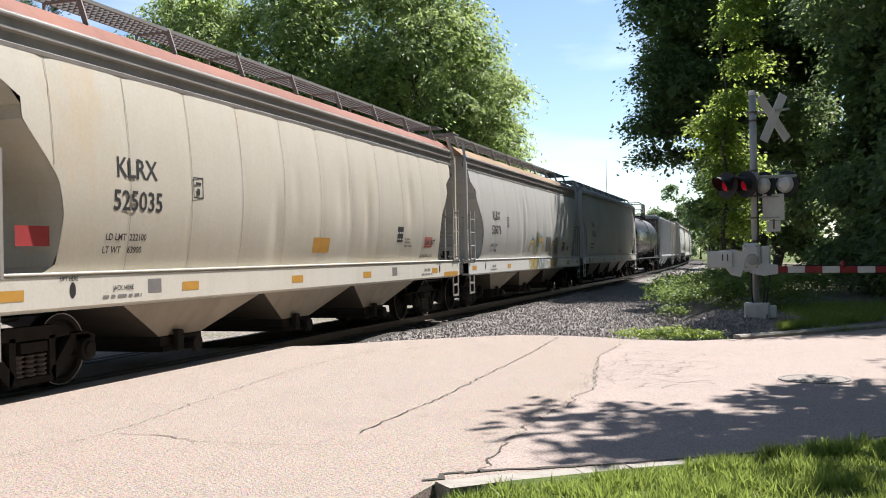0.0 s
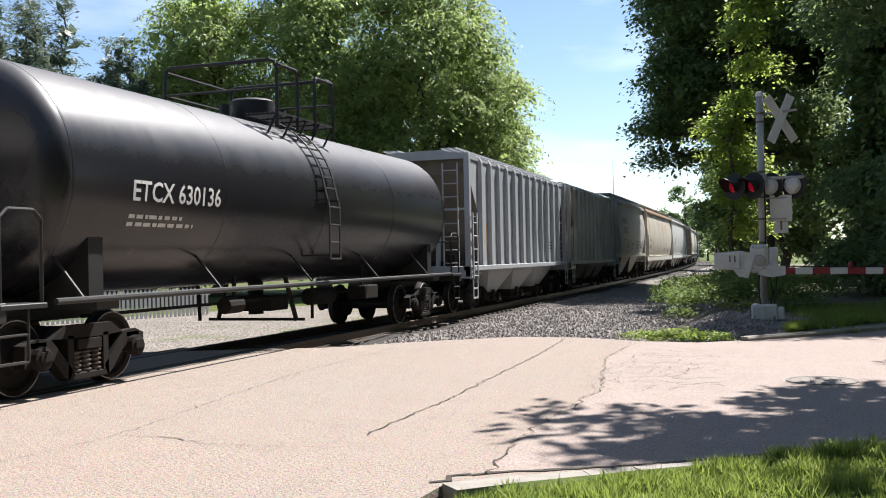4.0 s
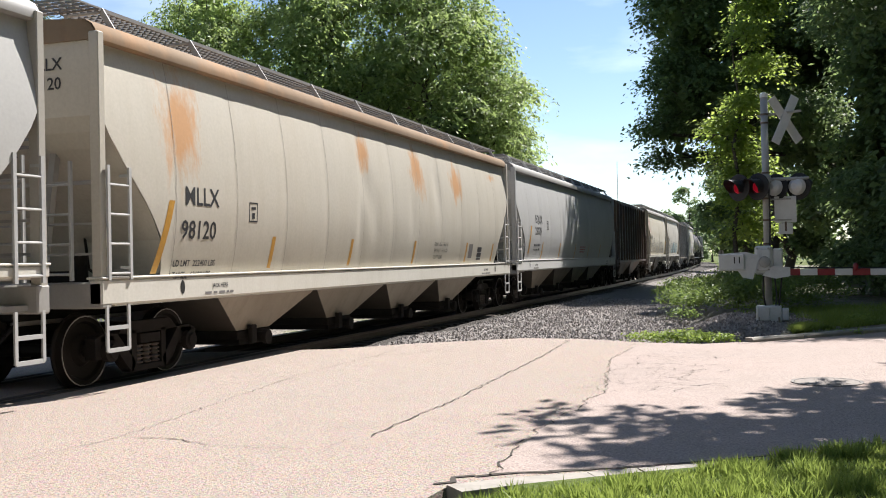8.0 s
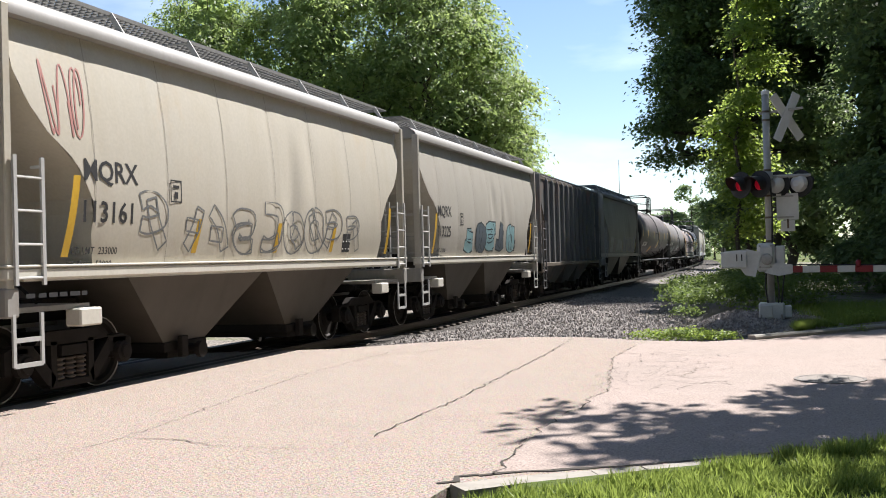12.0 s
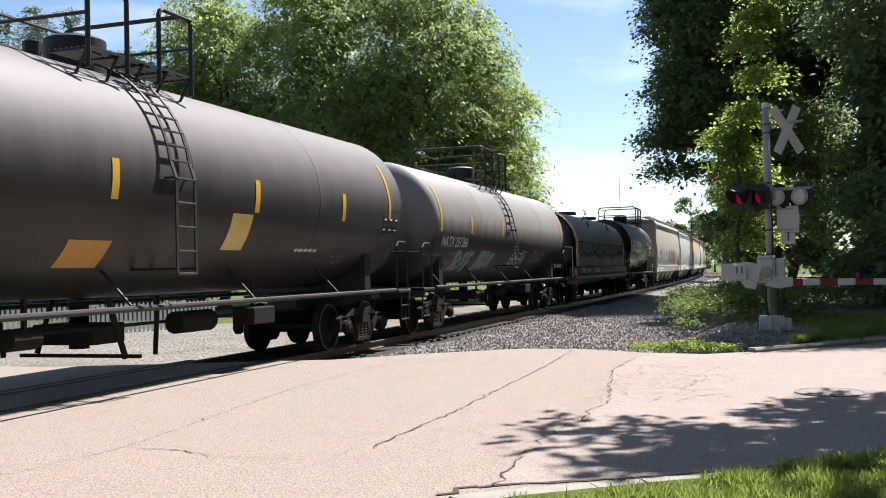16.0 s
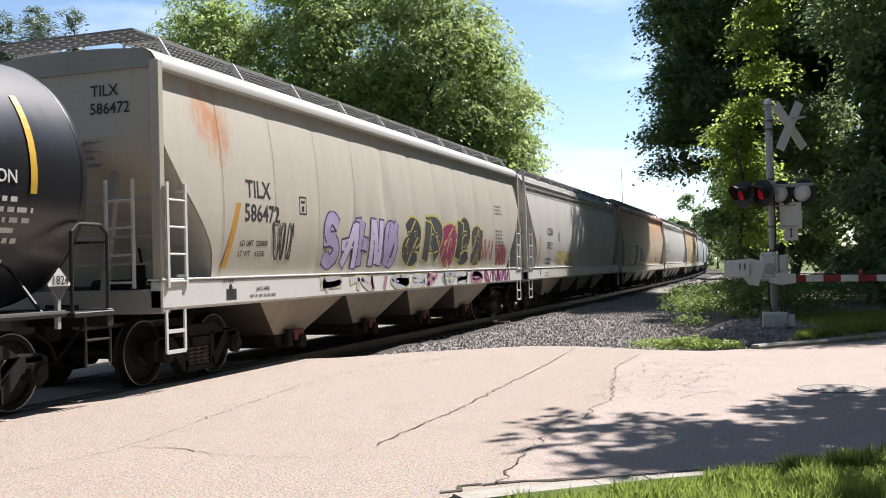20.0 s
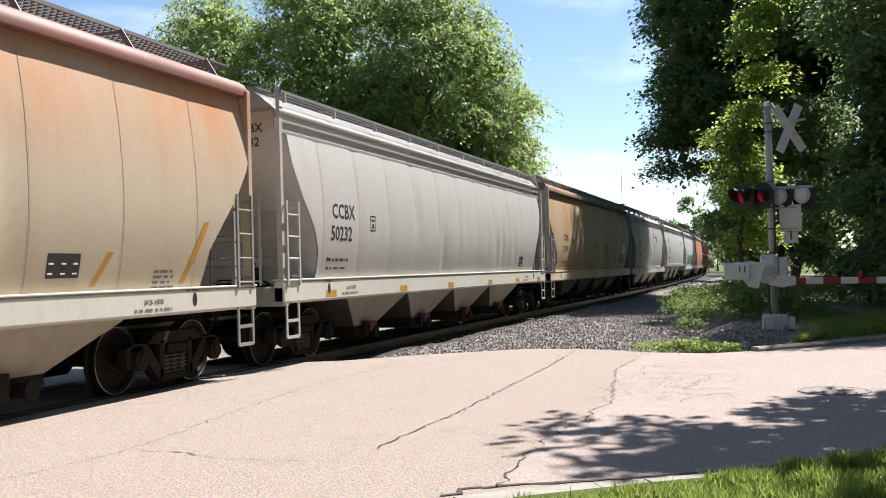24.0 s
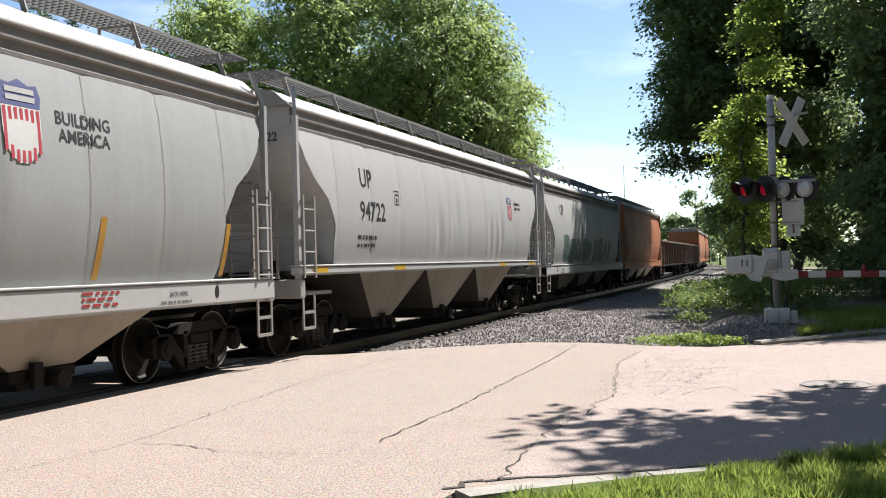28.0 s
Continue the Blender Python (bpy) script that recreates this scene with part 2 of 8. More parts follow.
# running gear
IRON = plain("dusty cast iron", (0.020, 0.017, 0.015), 0.85, 0.0, 0.5, 5, 0.15)
WHEEL = plain("worn wheel steel", (0.020, 0.016, 0.013), 0.7, 0.0, 0.4, 5, 0.2)
TREAD = plain("polished wheel tread", (0.35, 0.33, 0.31), 0.35, 0.8, 0.1)
SPRING = plain("spring steel", (0.07, 0.055, 0.045), 0.6, 0.3)
LETTER = plain("black stencil lettering", (0.025, 0.025, 0.027), 0.6, grain=0.1)
LETTER_GREY = plain("faded lettering", (0.16, 0.15, 0.145), 0.7, grain=0.3)
LETTER_WHITE = plain("white stencil lettering", (0.561, 0.561, 0.544), 0.6, grain=0.2)
YELLOW = plain("yellow reflective strip", (0.527, 0.323, 0.034), 0.45, grain=0.25)
ORANGE_STRIP = plain("faded orange reflective strip", (0.468, 0.246, 0.0425), 0.5, grain=0.35)
PLACARD = plain("white placard", (0.576, 0.568, 0.544), 0.5, grain=0.12)
RED_TAG = plain("red tag", (0.30, 0.03, 0.03), 0.55, grain=0.3)
GRATE = plain("weathered steel grating", (0.21, 0.205, 0.195), 0.7, 0.1, 0.3)
CAN = {}


def spray(r, g, b):
    key = (r, g, b)
    if key not in CAN:
        CAN[key] = plain("spray paint", (r, g, b), 0.55, grain=0.25, scale=3)
    return CAN[key]


# ------------------------------------------------------------- mesh building
class Shape:
    """Collects plain solids into one mesh."""

    def __init__(self):
        self.v, self.f = [], []

    def add(self, verts, faces):
        k = len(self.v)
        self.v.extend(verts)
        self.f.extend([tuple(i + k for i in f) for f in faces])
        return self

    def box(self, x0, x1, y0, y1, z0, z1, c=0.0):
        """A box, with chamfered edges of width c where given."""
        if c <= 0:
            self.add([(x, y, z) for x in (x0, x1) for y in (y0, y1) for z in (z0, z1)],
                     [(0, 1, 3, 2), (4, 6, 7, 5), (0, 4, 5, 1), (2, 3, 7, 6), (0, 2, 6, 4), (1, 5, 7, 3)])
            return self
        lo, hi, v, index = (x0, y0, z0), (x1, y1, z1), [], {}
        for corner in range(8):
            s = [(corner >> a) & 1 for a in range(3)]
            for axis in range(3):
                p = [(hi[a] if s[a] else lo[a]) for a in range(3)]
                for a in range(3):
                    if a != axis:
                        p[a] += -c if s[a] else c
                index[corner, axis] = len(v)
                v.append(tuple(p))
        faces = []
        for a in range(3):
            b, d = (a + 1) % 3, (a + 2) % 3
            for side in (0, 1):
                ring = [(side << a) | (i << b) | (j << d) for i, j in ((0, 0), (1, 0), (1, 1), (0, 1))]
                q = [index[r, a] for r in ring]
                faces.append(tuple(q if side else reversed(q)))
            for i in (0, 1):
                for j in (0, 1):
                    p0 = (i << b) | (j << d)
                    p1 = p0 | (1 << a)
                    q = (index[p0, b], index[p1, b], index[p1, d], index[p0, d])
                    faces.append(q if (i + j) % 2 else tuple(reversed(q)))
        for corner in range(8):
            q = [index[corner, a] for a in range(3)]
            faces.append(tuple(q if bin(corner).count("1") % 2 else reversed(q)))
        return self.add(v, faces)

    def bar(self, p, q, w, h=None, up=(0, 0, 1)):
        """A square bar from p to q, w wide and h high."""
        h = w if h is None else h
        p, q = Vector(p), Vector(q)
        d = (q - p).normalized()
        u = Vector(up)
        if abs(d.dot(u)) > 0.98:
            u = Vector((0, 1, 0))
        s = d.cross(u).normalized()
        u = s.cross(d)
        v = [tuple(e + s * a * w / 2 + u * b * h / 2) for e in (p, q) for a, b in ((-1, -1), (1, -1), (1, 1), (-1, 1))]
        return self.add(v, [(0, 3, 2, 1), (4, 5, 6, 7), (0, 1, 5, 4), (1, 2, 6, 5), (2, 3, 7, 6), (3, 0, 4, 7)])

    def tube(self, p, q, r, n=8, r2=None, caps=True):
        r2 = r if r2 is None else r2
        p, q = Vector(p), Vector(q)
        d = (q - p).normalized()
        s = d.orthogonal().normalized()
        u = d.cross(s)
        ring = [(math.cos(2 * math.pi * i / n), math.sin(2 * math.pi * i / n)) for i in range(n)]
        v = [tuple(e + (s * a + u * b) * k) for e, k in ((p, r), (q, r2)) for a, b in ring]
        f = [(i, (i + 1) % n, n + (i + 1) % n, n + i) for i in range(n)]
        if caps:
            f += [tuple(reversed(range(n))), tuple(range(n, 2 * n))]
        return self.add(v, f)

    def path(self, points, r, n=6):
        for a, b in zip(points, points[1:]):
            self.tube(a, b, r, n)
        return self

    def prism(self, outline, axis, a, b):
        """A flat outline in the two other axes (in order), drawn out along axis from a to b."""
        def at(p, t):
            return {"x": (t, p[0], p[1]), "y": (p[0], t, p[1]), "z": (p[0], p[1], t)}[axis]
        n = len(outline)
        v = [at(p, a) for p in outline] + [at(p, b) for p in outline]
        f = [(i, (i + 1) % n, n + (i + 1) % n, n + i) for i in range(n)] + [tuple(reversed(range(n))), tuple(range(n, 2 * n))]
        return self.add(v, f)

    def lathe(self, profile, axis, centre, n=24, caps=True):
        """profile: (along, radius) pairs, turned round the axis through centre."""
        v, f = [], []
        for along, r in profile:
            for i in range(n):
                c, s = r * math.cos(2 * math.pi * i / n), r * math.sin(2 * math.pi * i / n)
                o = {"x": (along, c, s), "y": (c, along, s), "z": (c, s, along)}[axis]
                v.append(tuple(centre[k] + o[k] for k in range(3)))
        m = len(profile)
        for j in range(m - 1):
            for i in range(n):
                f.append((j * n + i, j * n + (i + 1) % n, (j + 1) * n + (i + 1) % n, (j + 1) * n + i))
        if caps:
            f += [tuple(range(n)), tuple(range((m - 1) * n, m * n))]
        return self.add(v, f)

    def grid(self, rows):
        m, n = len(rows), len(rows[0])
        return self.add([p for r in rows for p in r], [(j * n + i, j * n + i + 1, (j + 1) * n + i + 1, (j + 1) * n + i) for j in range(m - 1) for i in range(n - 1)])

    def mesh(self, name, material, smooth=False, fix=True):
        me = bpy.data.meshes.new(name)
        me.from_pydata(self.v, [], self.f)
        if fix:
            bm = bmesh.new()
            bm.from_mesh(me)
            bmesh.ops.recalc_face_normals(bm, faces=bm.faces)
            bm.to_mesh(me)
            bm.free()
        me.materials.append(material)
        if smooth:
            me.shade_smooth()
            if isinstance(smooth, float):
                me.set_sharp_from_angle(angle=radians(smooth))
        me.update()
        return me


def part(name, shape, material, parent, label="", smooth=False):
    me = shape.mesh(name, material, smooth) if isinstance(shape, Shape) else shape
    ob = new(name, me)
    ob.parent = parent
    return tagged(ob, label) if label else ob


def thing(name, label, category, group="", kind="", m=None):
    ob = new(name)
    ob.empty_display_size = 0.2
    if m is not None:
        ob.matrix_world = m
    return tagged(ob, label, category, group, kind)


def single(name, shape, material, label, category="", group="", kind="", smooth=False, m=None):
    ob = new(name, shape.mesh(name, material, smooth) if isinstance(shape, Shape) else shape)
    if m is not None:
        ob.matrix_world = m
    return tagged(ob, label, category, group, kind)


# lettering: the built-in font, made into meshes once for each word
GLYPH = {}


def glyphs(words):
    if words not in GLYPH:
        curve = bpy.data.curves.new("word", "FONT")
        curve.body, curve.size, curve.resolution_u, curve.align_x, curve.offset = words, 1.0, 2, "LEFT", 0.014
        ob = bpy.data.objects.new("word", curve)
        me = ob.to_mesh()
        GLYPH[words] = ([tuple(v.co) for v in me.vertices], [tuple(p.vertices) for p in me.polygons])
        ob.to_mesh_clear()
        bpy.data.objects.remove(ob)
        bpy.data.curves.remove(curve)
    return GLYPH[words]


# ------------------------------------------------------------- the train
# Car space: x across (+x towards the crossing's near side), y along the track, z up from the rail head.
TRACK_X, BEND_FROM, BEND_R = -9.2, 55.0, 1750.0
SPEED = 14.0


def on_track(s):
    if s < BEND_FROM:
        return pose(TRACK_X, s, 0)
    a = (s - BEND_FROM) / BEND_R
    return pose(TRACK_X - BEND_R * (1 - math.cos(a)), BEND_FROM + BEND_R * math.sin(a), 0, 0, 0, math.degrees(a))


def run(t):
    """Metres travelled at t seconds: the train gathers a little speed."""
    return SPEED * (t + 0.00027 * (t - 14) ** 2)


SHARED = {}


def shared(name, build, material, smooth=False):
    if name not in SHARED:
        SHARED[name] = build().mesh(name, material, smooth)
    return SHARED[name]


def sideframe_shape(side):
    s = Shape()
    a, b = (1.0, 1.16) if side > 0 else (-1.16, -1.0)
    outer = [(-1.12, 0.36), (-1.12, 0.62), (-0.95, 0.68), (-0.66, 0.66), (-0.45, 0.80), (0.45, 0.80), (0.66, 0.66), (0.95, 0.68), (1.12, 0.62),
             (1.12, 0.36), (0.92, 0.36), (0.72, 0.46), (0.46, 0.20), (0.36, 0.14), (-0.36, 0.14), (-0.46, 0.20), (-0.72, 0.46), (-0.92, 0.36)]
    n = len(outer)
    holes = [[(-0.60, 0.46), (-0.36, 0.30), (-0.36, 0.62), (-0.48, 0.60)], [(0.36, 0.30), (0.60, 0.46), (0.48, 0.60), (0.36, 0.62)]]
    s.prism([(-1.12, 0.36), (-1.12, 0.62), (-0.95, 0.68), (-0.66, 0.66), (-0.72, 0.46), (-0.92, 0.36)], "x", a, b)
    s.prism([(1.12, 0.36), (0.92, 0.36), (0.72, 0.46), (0.66, 0.66), (0.95, 0.68), (1.12, 0.62)], "x", a, b)
    s.prism([(-0.66, 0.66), (-0.45, 0.80), (0.45, 0.80), (0.66, 0.66), (0.36, 0.64), (-0.36, 0.64)], "x", a, b)
    s.prism([(-0.72, 0.48), (-0.66, 0.64), (-0.58, 0.56), (-0.30, 0.26), (-0.36, 0.14), (-0.46, 0.20)], "x", a, b)
    s.prism([(0.72, 0.48), (0.46, 0.20), (0.36, 0.14), (0.30, 0.26), (0.58, 0.56), (0.66, 0.64)], "x", a, b)
    s.box(a, b, -0.40, 0.40, 0.13, 0.22, 0.015)
    for y in (-0.33, 0.33):
        s.box(a, b, y - 0.05, y + 0.05, 0.2, 0.68)
    # bearing ends with their caps
    x = (1.16, 1.24, 1.28) if side > 0 else (-1.16, -1.24, -1.28)
    for y in (-0.89, 0.89):
        s.lathe([(x[0], 0.14), (x[1], 0.14), (x[1] + 0.01 * side, 0.10), (x[2], 0.09)], "x", (0, y, 0.457), 14)
        s.box(min(a, x[1]), max(b, x[0]), y - 0.15, y + 0.15, 0.56, 0.66, 0.02)
    return s


def wheelset_shape():
    s = Shape()
    for side in (-1, 1):
        x = lambda v: v * side
        s.lathe([(x(0.69), 0.10), (x(0.69), 0.18), (x(0.72), 0.36), (x(0.69), 0.40), (x(0.685), 0.485), (x(0.715), 0.49), (x(0.73), 0.462), (x(0.815), 0.452),
                 (x(0.825), 0.44), (x(0.82), 0.38), (x(0.775), 0.35), (x(0.77), 0.2), (x(0.83), 0.15), (x(0.83), 0.09)], "x", (0, 0, 0.457), 26)
    s.tube((-1.15, 0, 0.457), (1.15, 0, 0.457), 0.085, 12)
    return s


def tread_shape(side):
    return Shape().lathe([(0.826 * side, 0.449), (0.832 * side, 0.447), (0.832 * side, 0.436), (0.826 * side, 0.434)], "x", (0, 0, 0.457), 26, False)


def wheelset_mesh():
    if "wheelset" not in SHARED:
        s = wheelset_shape()
        n = len(s.f)
        for side in (1, -1):
            t = tread_shape(side)
            s.add(t.v, t.f)
        s.v = [(x, y, z - WHEEL_R) for x, y, z in s.v]
        me = s.mesh("wheelset", WHEEL, 30.0)
        me.materials.append(TREAD)
        me.polygons.foreach_set("material_index", [0 if k < n else 1 for k in range(len(me.polygons))])
        SHARED["wheelset"] = me
    return SHARED["wheelset"]


WHEEL_R = 0.457
ROLLING = []


def spring_shape():
    prof = []
    for k in range(5):
        prof += [(k * 0.056, 0.062), (k * 0.056 + 0.010, 0.088), (k * 0.056 + 0.030, 0.088), (k * 0.056 + 0.042, 0.062)]
    return Shape().lathe(prof, "z", (0, 0, 0.222), 8)


def bolster_shape():
    s = Shape()
    s.prism([(-1.18, 0.50), (-1.18, 0.62), (-0.55, 0.76), (0.55, 0.76), (1.18, 0.62), (1.18, 0.50), (0.5, 0.42), (-0.5, 0.42)], "y", -0.22, 0.22)
    s.lathe([(0.70, 0.22), (0.98, 0.22)], "z", (0, 0, 0), 16)
    for y in (-0.52, 0.52):
        s.bar((-0.95, y, 0.40), (0.95, y, 0.40), 0.09, 0.12)
        for x in (-0.76, 0.76):
            s.box(x - 0.05, x + 0.05, y * 0.80, y * 0.96, 0.28, 0.62)
    return s


def add_trucks(car, at):
    for y in at:
        truck = part("truck", shared("bolster", bolster_shape, IRON), None, car)
        truck.location.y = y
        part("side_frame", shared("side_frame_near", lambda: sideframe_shape(1), IRON), None, truck)
        part("side_frame", shared("side_frame_far", lambda: sideframe_shape(-1), IRON), None, truck)
        for x in (-1.08, 1.08):
            for dy in (-0.19, 0.0, 0.19):
                part("coil_spring", shared("coil_spring", spring_shape, SPRING, True), None, truck).location = (x, dy, 0)
        for dy in (-0.89, 0.89):
            w = part("wheelset", wheelset_mesh(), None, truck, "pair of wheels with bright worn rims")
            w.location = (0, dy, WHEEL_R)
            ROLLING.append((car, w, dy))


def coupler_shape(end):
    s = Shape()
    d = end
    s.box(-0.17, 0.17, *sorted((-1.2 * d, -0.1 * d)), 0.70, 1.02, 0.02)
    s.box(-0.10, 0.10, *sorted((-0.2 * d, 0.28 * d)), 0.76, 0.94, 0.03)
    s.prism([(-0.20, 0.24 * d), (-0.22, 0.42 * d), (-0.02, 0.50 * d), (0.06, 0.36 * d), (0.18, 0.44 * d), (0.22, 0.28 * d), (0.10, 0.20 * d)], "z", 0.70, 0.98)
    s.path([(0.30, -0.05 * d, 0.85), (0.34, 0.20 * d, 0.70), (0.26, 0.45 * d, 0.42), (0.18, 0.60 * d, 0.36)], 0.025, 7)
    s.path([(-0.30, -0.3 * d, 0.98), (-0.6, 0.02 * d, 0.96), (-1.2, 0.02 * d, 0.92)], 0.016, 6)
    return s


def add_couplers(car, half):
    for end in (-1, 1):
        c = part("coupler", shared("coupler_%d" % end, lambda: coupler_shape(end), IRON), None, car)
        c.location.y = half * end


def ladder_shape(x, y, z0, z1, width=0.42, rungs=0.36, r=0.016):
    """A ladder flat against the side, on stand-off stiles."""
    s = Shape()
    for dy in (-width / 2, width / 2):
        s.bar((x, y + dy, z0), (x, y + dy, z1), 0.05, 0.03, (1, 0, 0))
        for z in (z0 + 0.15, z1 - 0.1):
            s.bar((x, y + dy, z), (x - math.copysign(0.14, x), y + dy, z), 0.035)
    z = z0 + 0.08
    while z < z1:
        s.tube((x, y - width / 2, z), (x, y + width / 2, z), r, 6)
        z += rungs
    return s


def stirrup_shape(x, y, z0, z1, width=0.42):
    s = Shape()
    s.bar((x, y - width / 2, z1), (x, y - width / 2, z0), 0.045, 0.025, (1, 0, 0))
    s.bar((x, y + width / 2, z1), (x, y + width / 2, z0), 0.045, 0.025, (1, 0, 0))
    for z in (z0 + 0.01, (z0 + z1) / 2):
        s.bar((x, y - width / 2, z), (x, y + width / 2, z), 0.05, 0.022, (1, 0, 0))
    return s


def snug(car):
    """How far marks stand off: more on a round tank, hardly at all on a side sheet."""
    return 0.005 if "tank" in car.name else 0.0


def words_on_side(car, words, y, z, size, at, material=None, name="lettering", label="", wide=1.0, lift=0.0035):
    """Words on the side that faces the crossing; y, z: lower left corner; at(z): how far out the side stands."""
    v, f = glyphs(words)
    k = size / 0.70
    lift += snug(car)
    s = Shape().add([(at(z + b * k) + lift, y + a * k * wide, z + b * k) for a, b, _ in v], f)
    return part(name, s.mesh(name, material or LETTER, False, False), None, car, label)


def words_on_end(car, words, x, y, z, size, material=None, name="lettering", wide=1.0):
    v, f = glyphs(words)
    k = size / 0.70
    s = Shape().add([(x + a * k * wide, y, z + b * k) for a, b, _ in v], f)
    return part(name, s.mesh(name, material or LETTER, False, False), None, car)


def plate_on_side(car, y0, y1, z0, z1, at, material, name="marking", lift=0.0025, lean=0.0, rows=3, label=""):
    s, lift = Shape(), lift + snug(car)
    zs = [z0 + (z1 - z0) * i / rows for i in range(rows + 1)]
    s.grid([[(at(z) + lift, y0 + lean * (z - z0) / max(1e-6, z1 - z0), z), (at(z) + lift, y1 + lean * (z - z0) / max(1e-6, z1 - z0), z)] for z in zs])
    return part(name, s.mesh(name, material, False, False), None, car, label)


def small_print(car, y, z, width, lines, at, material=None, pitch=0.075, seed=1):
    """Stencilled small print that cannot be read: rows of short bars."""
    rnd = random.Random(seed)
    s, up = Shape(), 0.0035 + snug(car)
    for k in range(lines):
        a, end = y, y + width * rnd.uniform(0.7, 1.0)
        while a < end:
            b = min(end, a + rnd.uniform(0.05, 0.2))
            zz = z - k * pitch
            s.add([(at(zz) + up, a, zz), (at(zz) + up, b, zz), (at(zz + 0.04) + up, b, zz + pitch * 0.5), (at(zz + 0.04) + up, a, zz + pitch * 0.5)], [(0, 1, 2, 3)])
            a = b + rnd.uniform(0.025, 0.06)
    return part("small_print", s.mesh("small_print", material or LETTER_GREY, False, False), None, car)


def ribbon(points, width, at, lift):
    """A painted stroke along (y, z) points."""
    s = Shape()
    left, right = [], []
    for i, (y, z) in enumerate(points):
        a, b = points[max(0, i - 1)], points[min(len(points) - 1, i + 1)]
        d = Vector((b[0] - a[0], b[1] - a[1]))
        if d.length < 1e-6:
            d = Vector((1, 0))
        d.normalize()
        w = width / 2
        for side, row in ((1, left), (-1, right)):
            yy, zz = y - d.y * w * side, z + d.x * w * side
            row.append((at(zz) + lift, yy, zz))
    return s.grid([left, right])


def curl(rnd, y, z, w, h):
    """One looping letter-like stroke in a box."""
    n = 26
    a, b, p, q = rnd.uniform(0.6, 1.6), rnd.uniform(1.0, 2.4), rnd.uniform(0, 6.28), rnd.uniform(0, 6.28)
    return [(y + w * (0.5 + 0.32 * math.cos(a * 6.28 * i / n + p) + 0.16 * (2 * i / n - 1)), z + h * (0.5 + 0.46 * math.sin(b * 6.28 * i / n + q))) for i in range(n + 1)]


SPRAY_STROKES = (
    (((0.05, 0), (0.0, 1)), ((0.0, 0.95), (0.5, 1.0), (0.85, 0.85), (0.8, 0.55), (0.4, 0.42), (0.05, 0.45))),
    (((0.0, 0), (0.25, 0.6), (0.45, 1)), ((0.45, 1), (0.65, 0.5), (0.9, 0)), ((0.2, 0.36), (0.72, 0.36))),
    (((0.85, 0.85), (0.5, 1.0), (0.12, 0.85), (0.15, 0.6), (0.6, 0.48), (0.85, 0.3), (0.7, 0.05), (0.3, 0.0), (0.0, 0.15)),),
    (((0.45, 0.0), (0.1, 0.2), (0.0, 0.55), (0.15, 0.9), (0.5, 1.0), (0.85, 0.85), (0.95, 0.5), (0.8, 0.12), (0.45, 0.0)),),
    (((0.05, 0), (0.05, 1)), ((0.05, 0.97), (0.6, 1.0), (0.8, 0.75), (0.5, 0.52), (0.1, 0.5)), ((0.4, 0.5), (0.65, 0.25), (0.95, 0.0))),
    (((0.9, 1.0), (0.05, 0.95), (0.0, 0.5), (0.05, 0.05), (0.9, 0.0)), ((0.05, 0.5), (0.7, 0.55))),
    (((0.0, 0), (0.08, 1)), ((0.08, 1), (0.5, 0.45), (0.8, 0.02)), ((0.8, 0.02), (0.9, 1))),
    (((0.5, 0), (0.45, 0.95)), ((0.0, 0.85), (0.45, 1.0), (0.95, 0.9))),
)


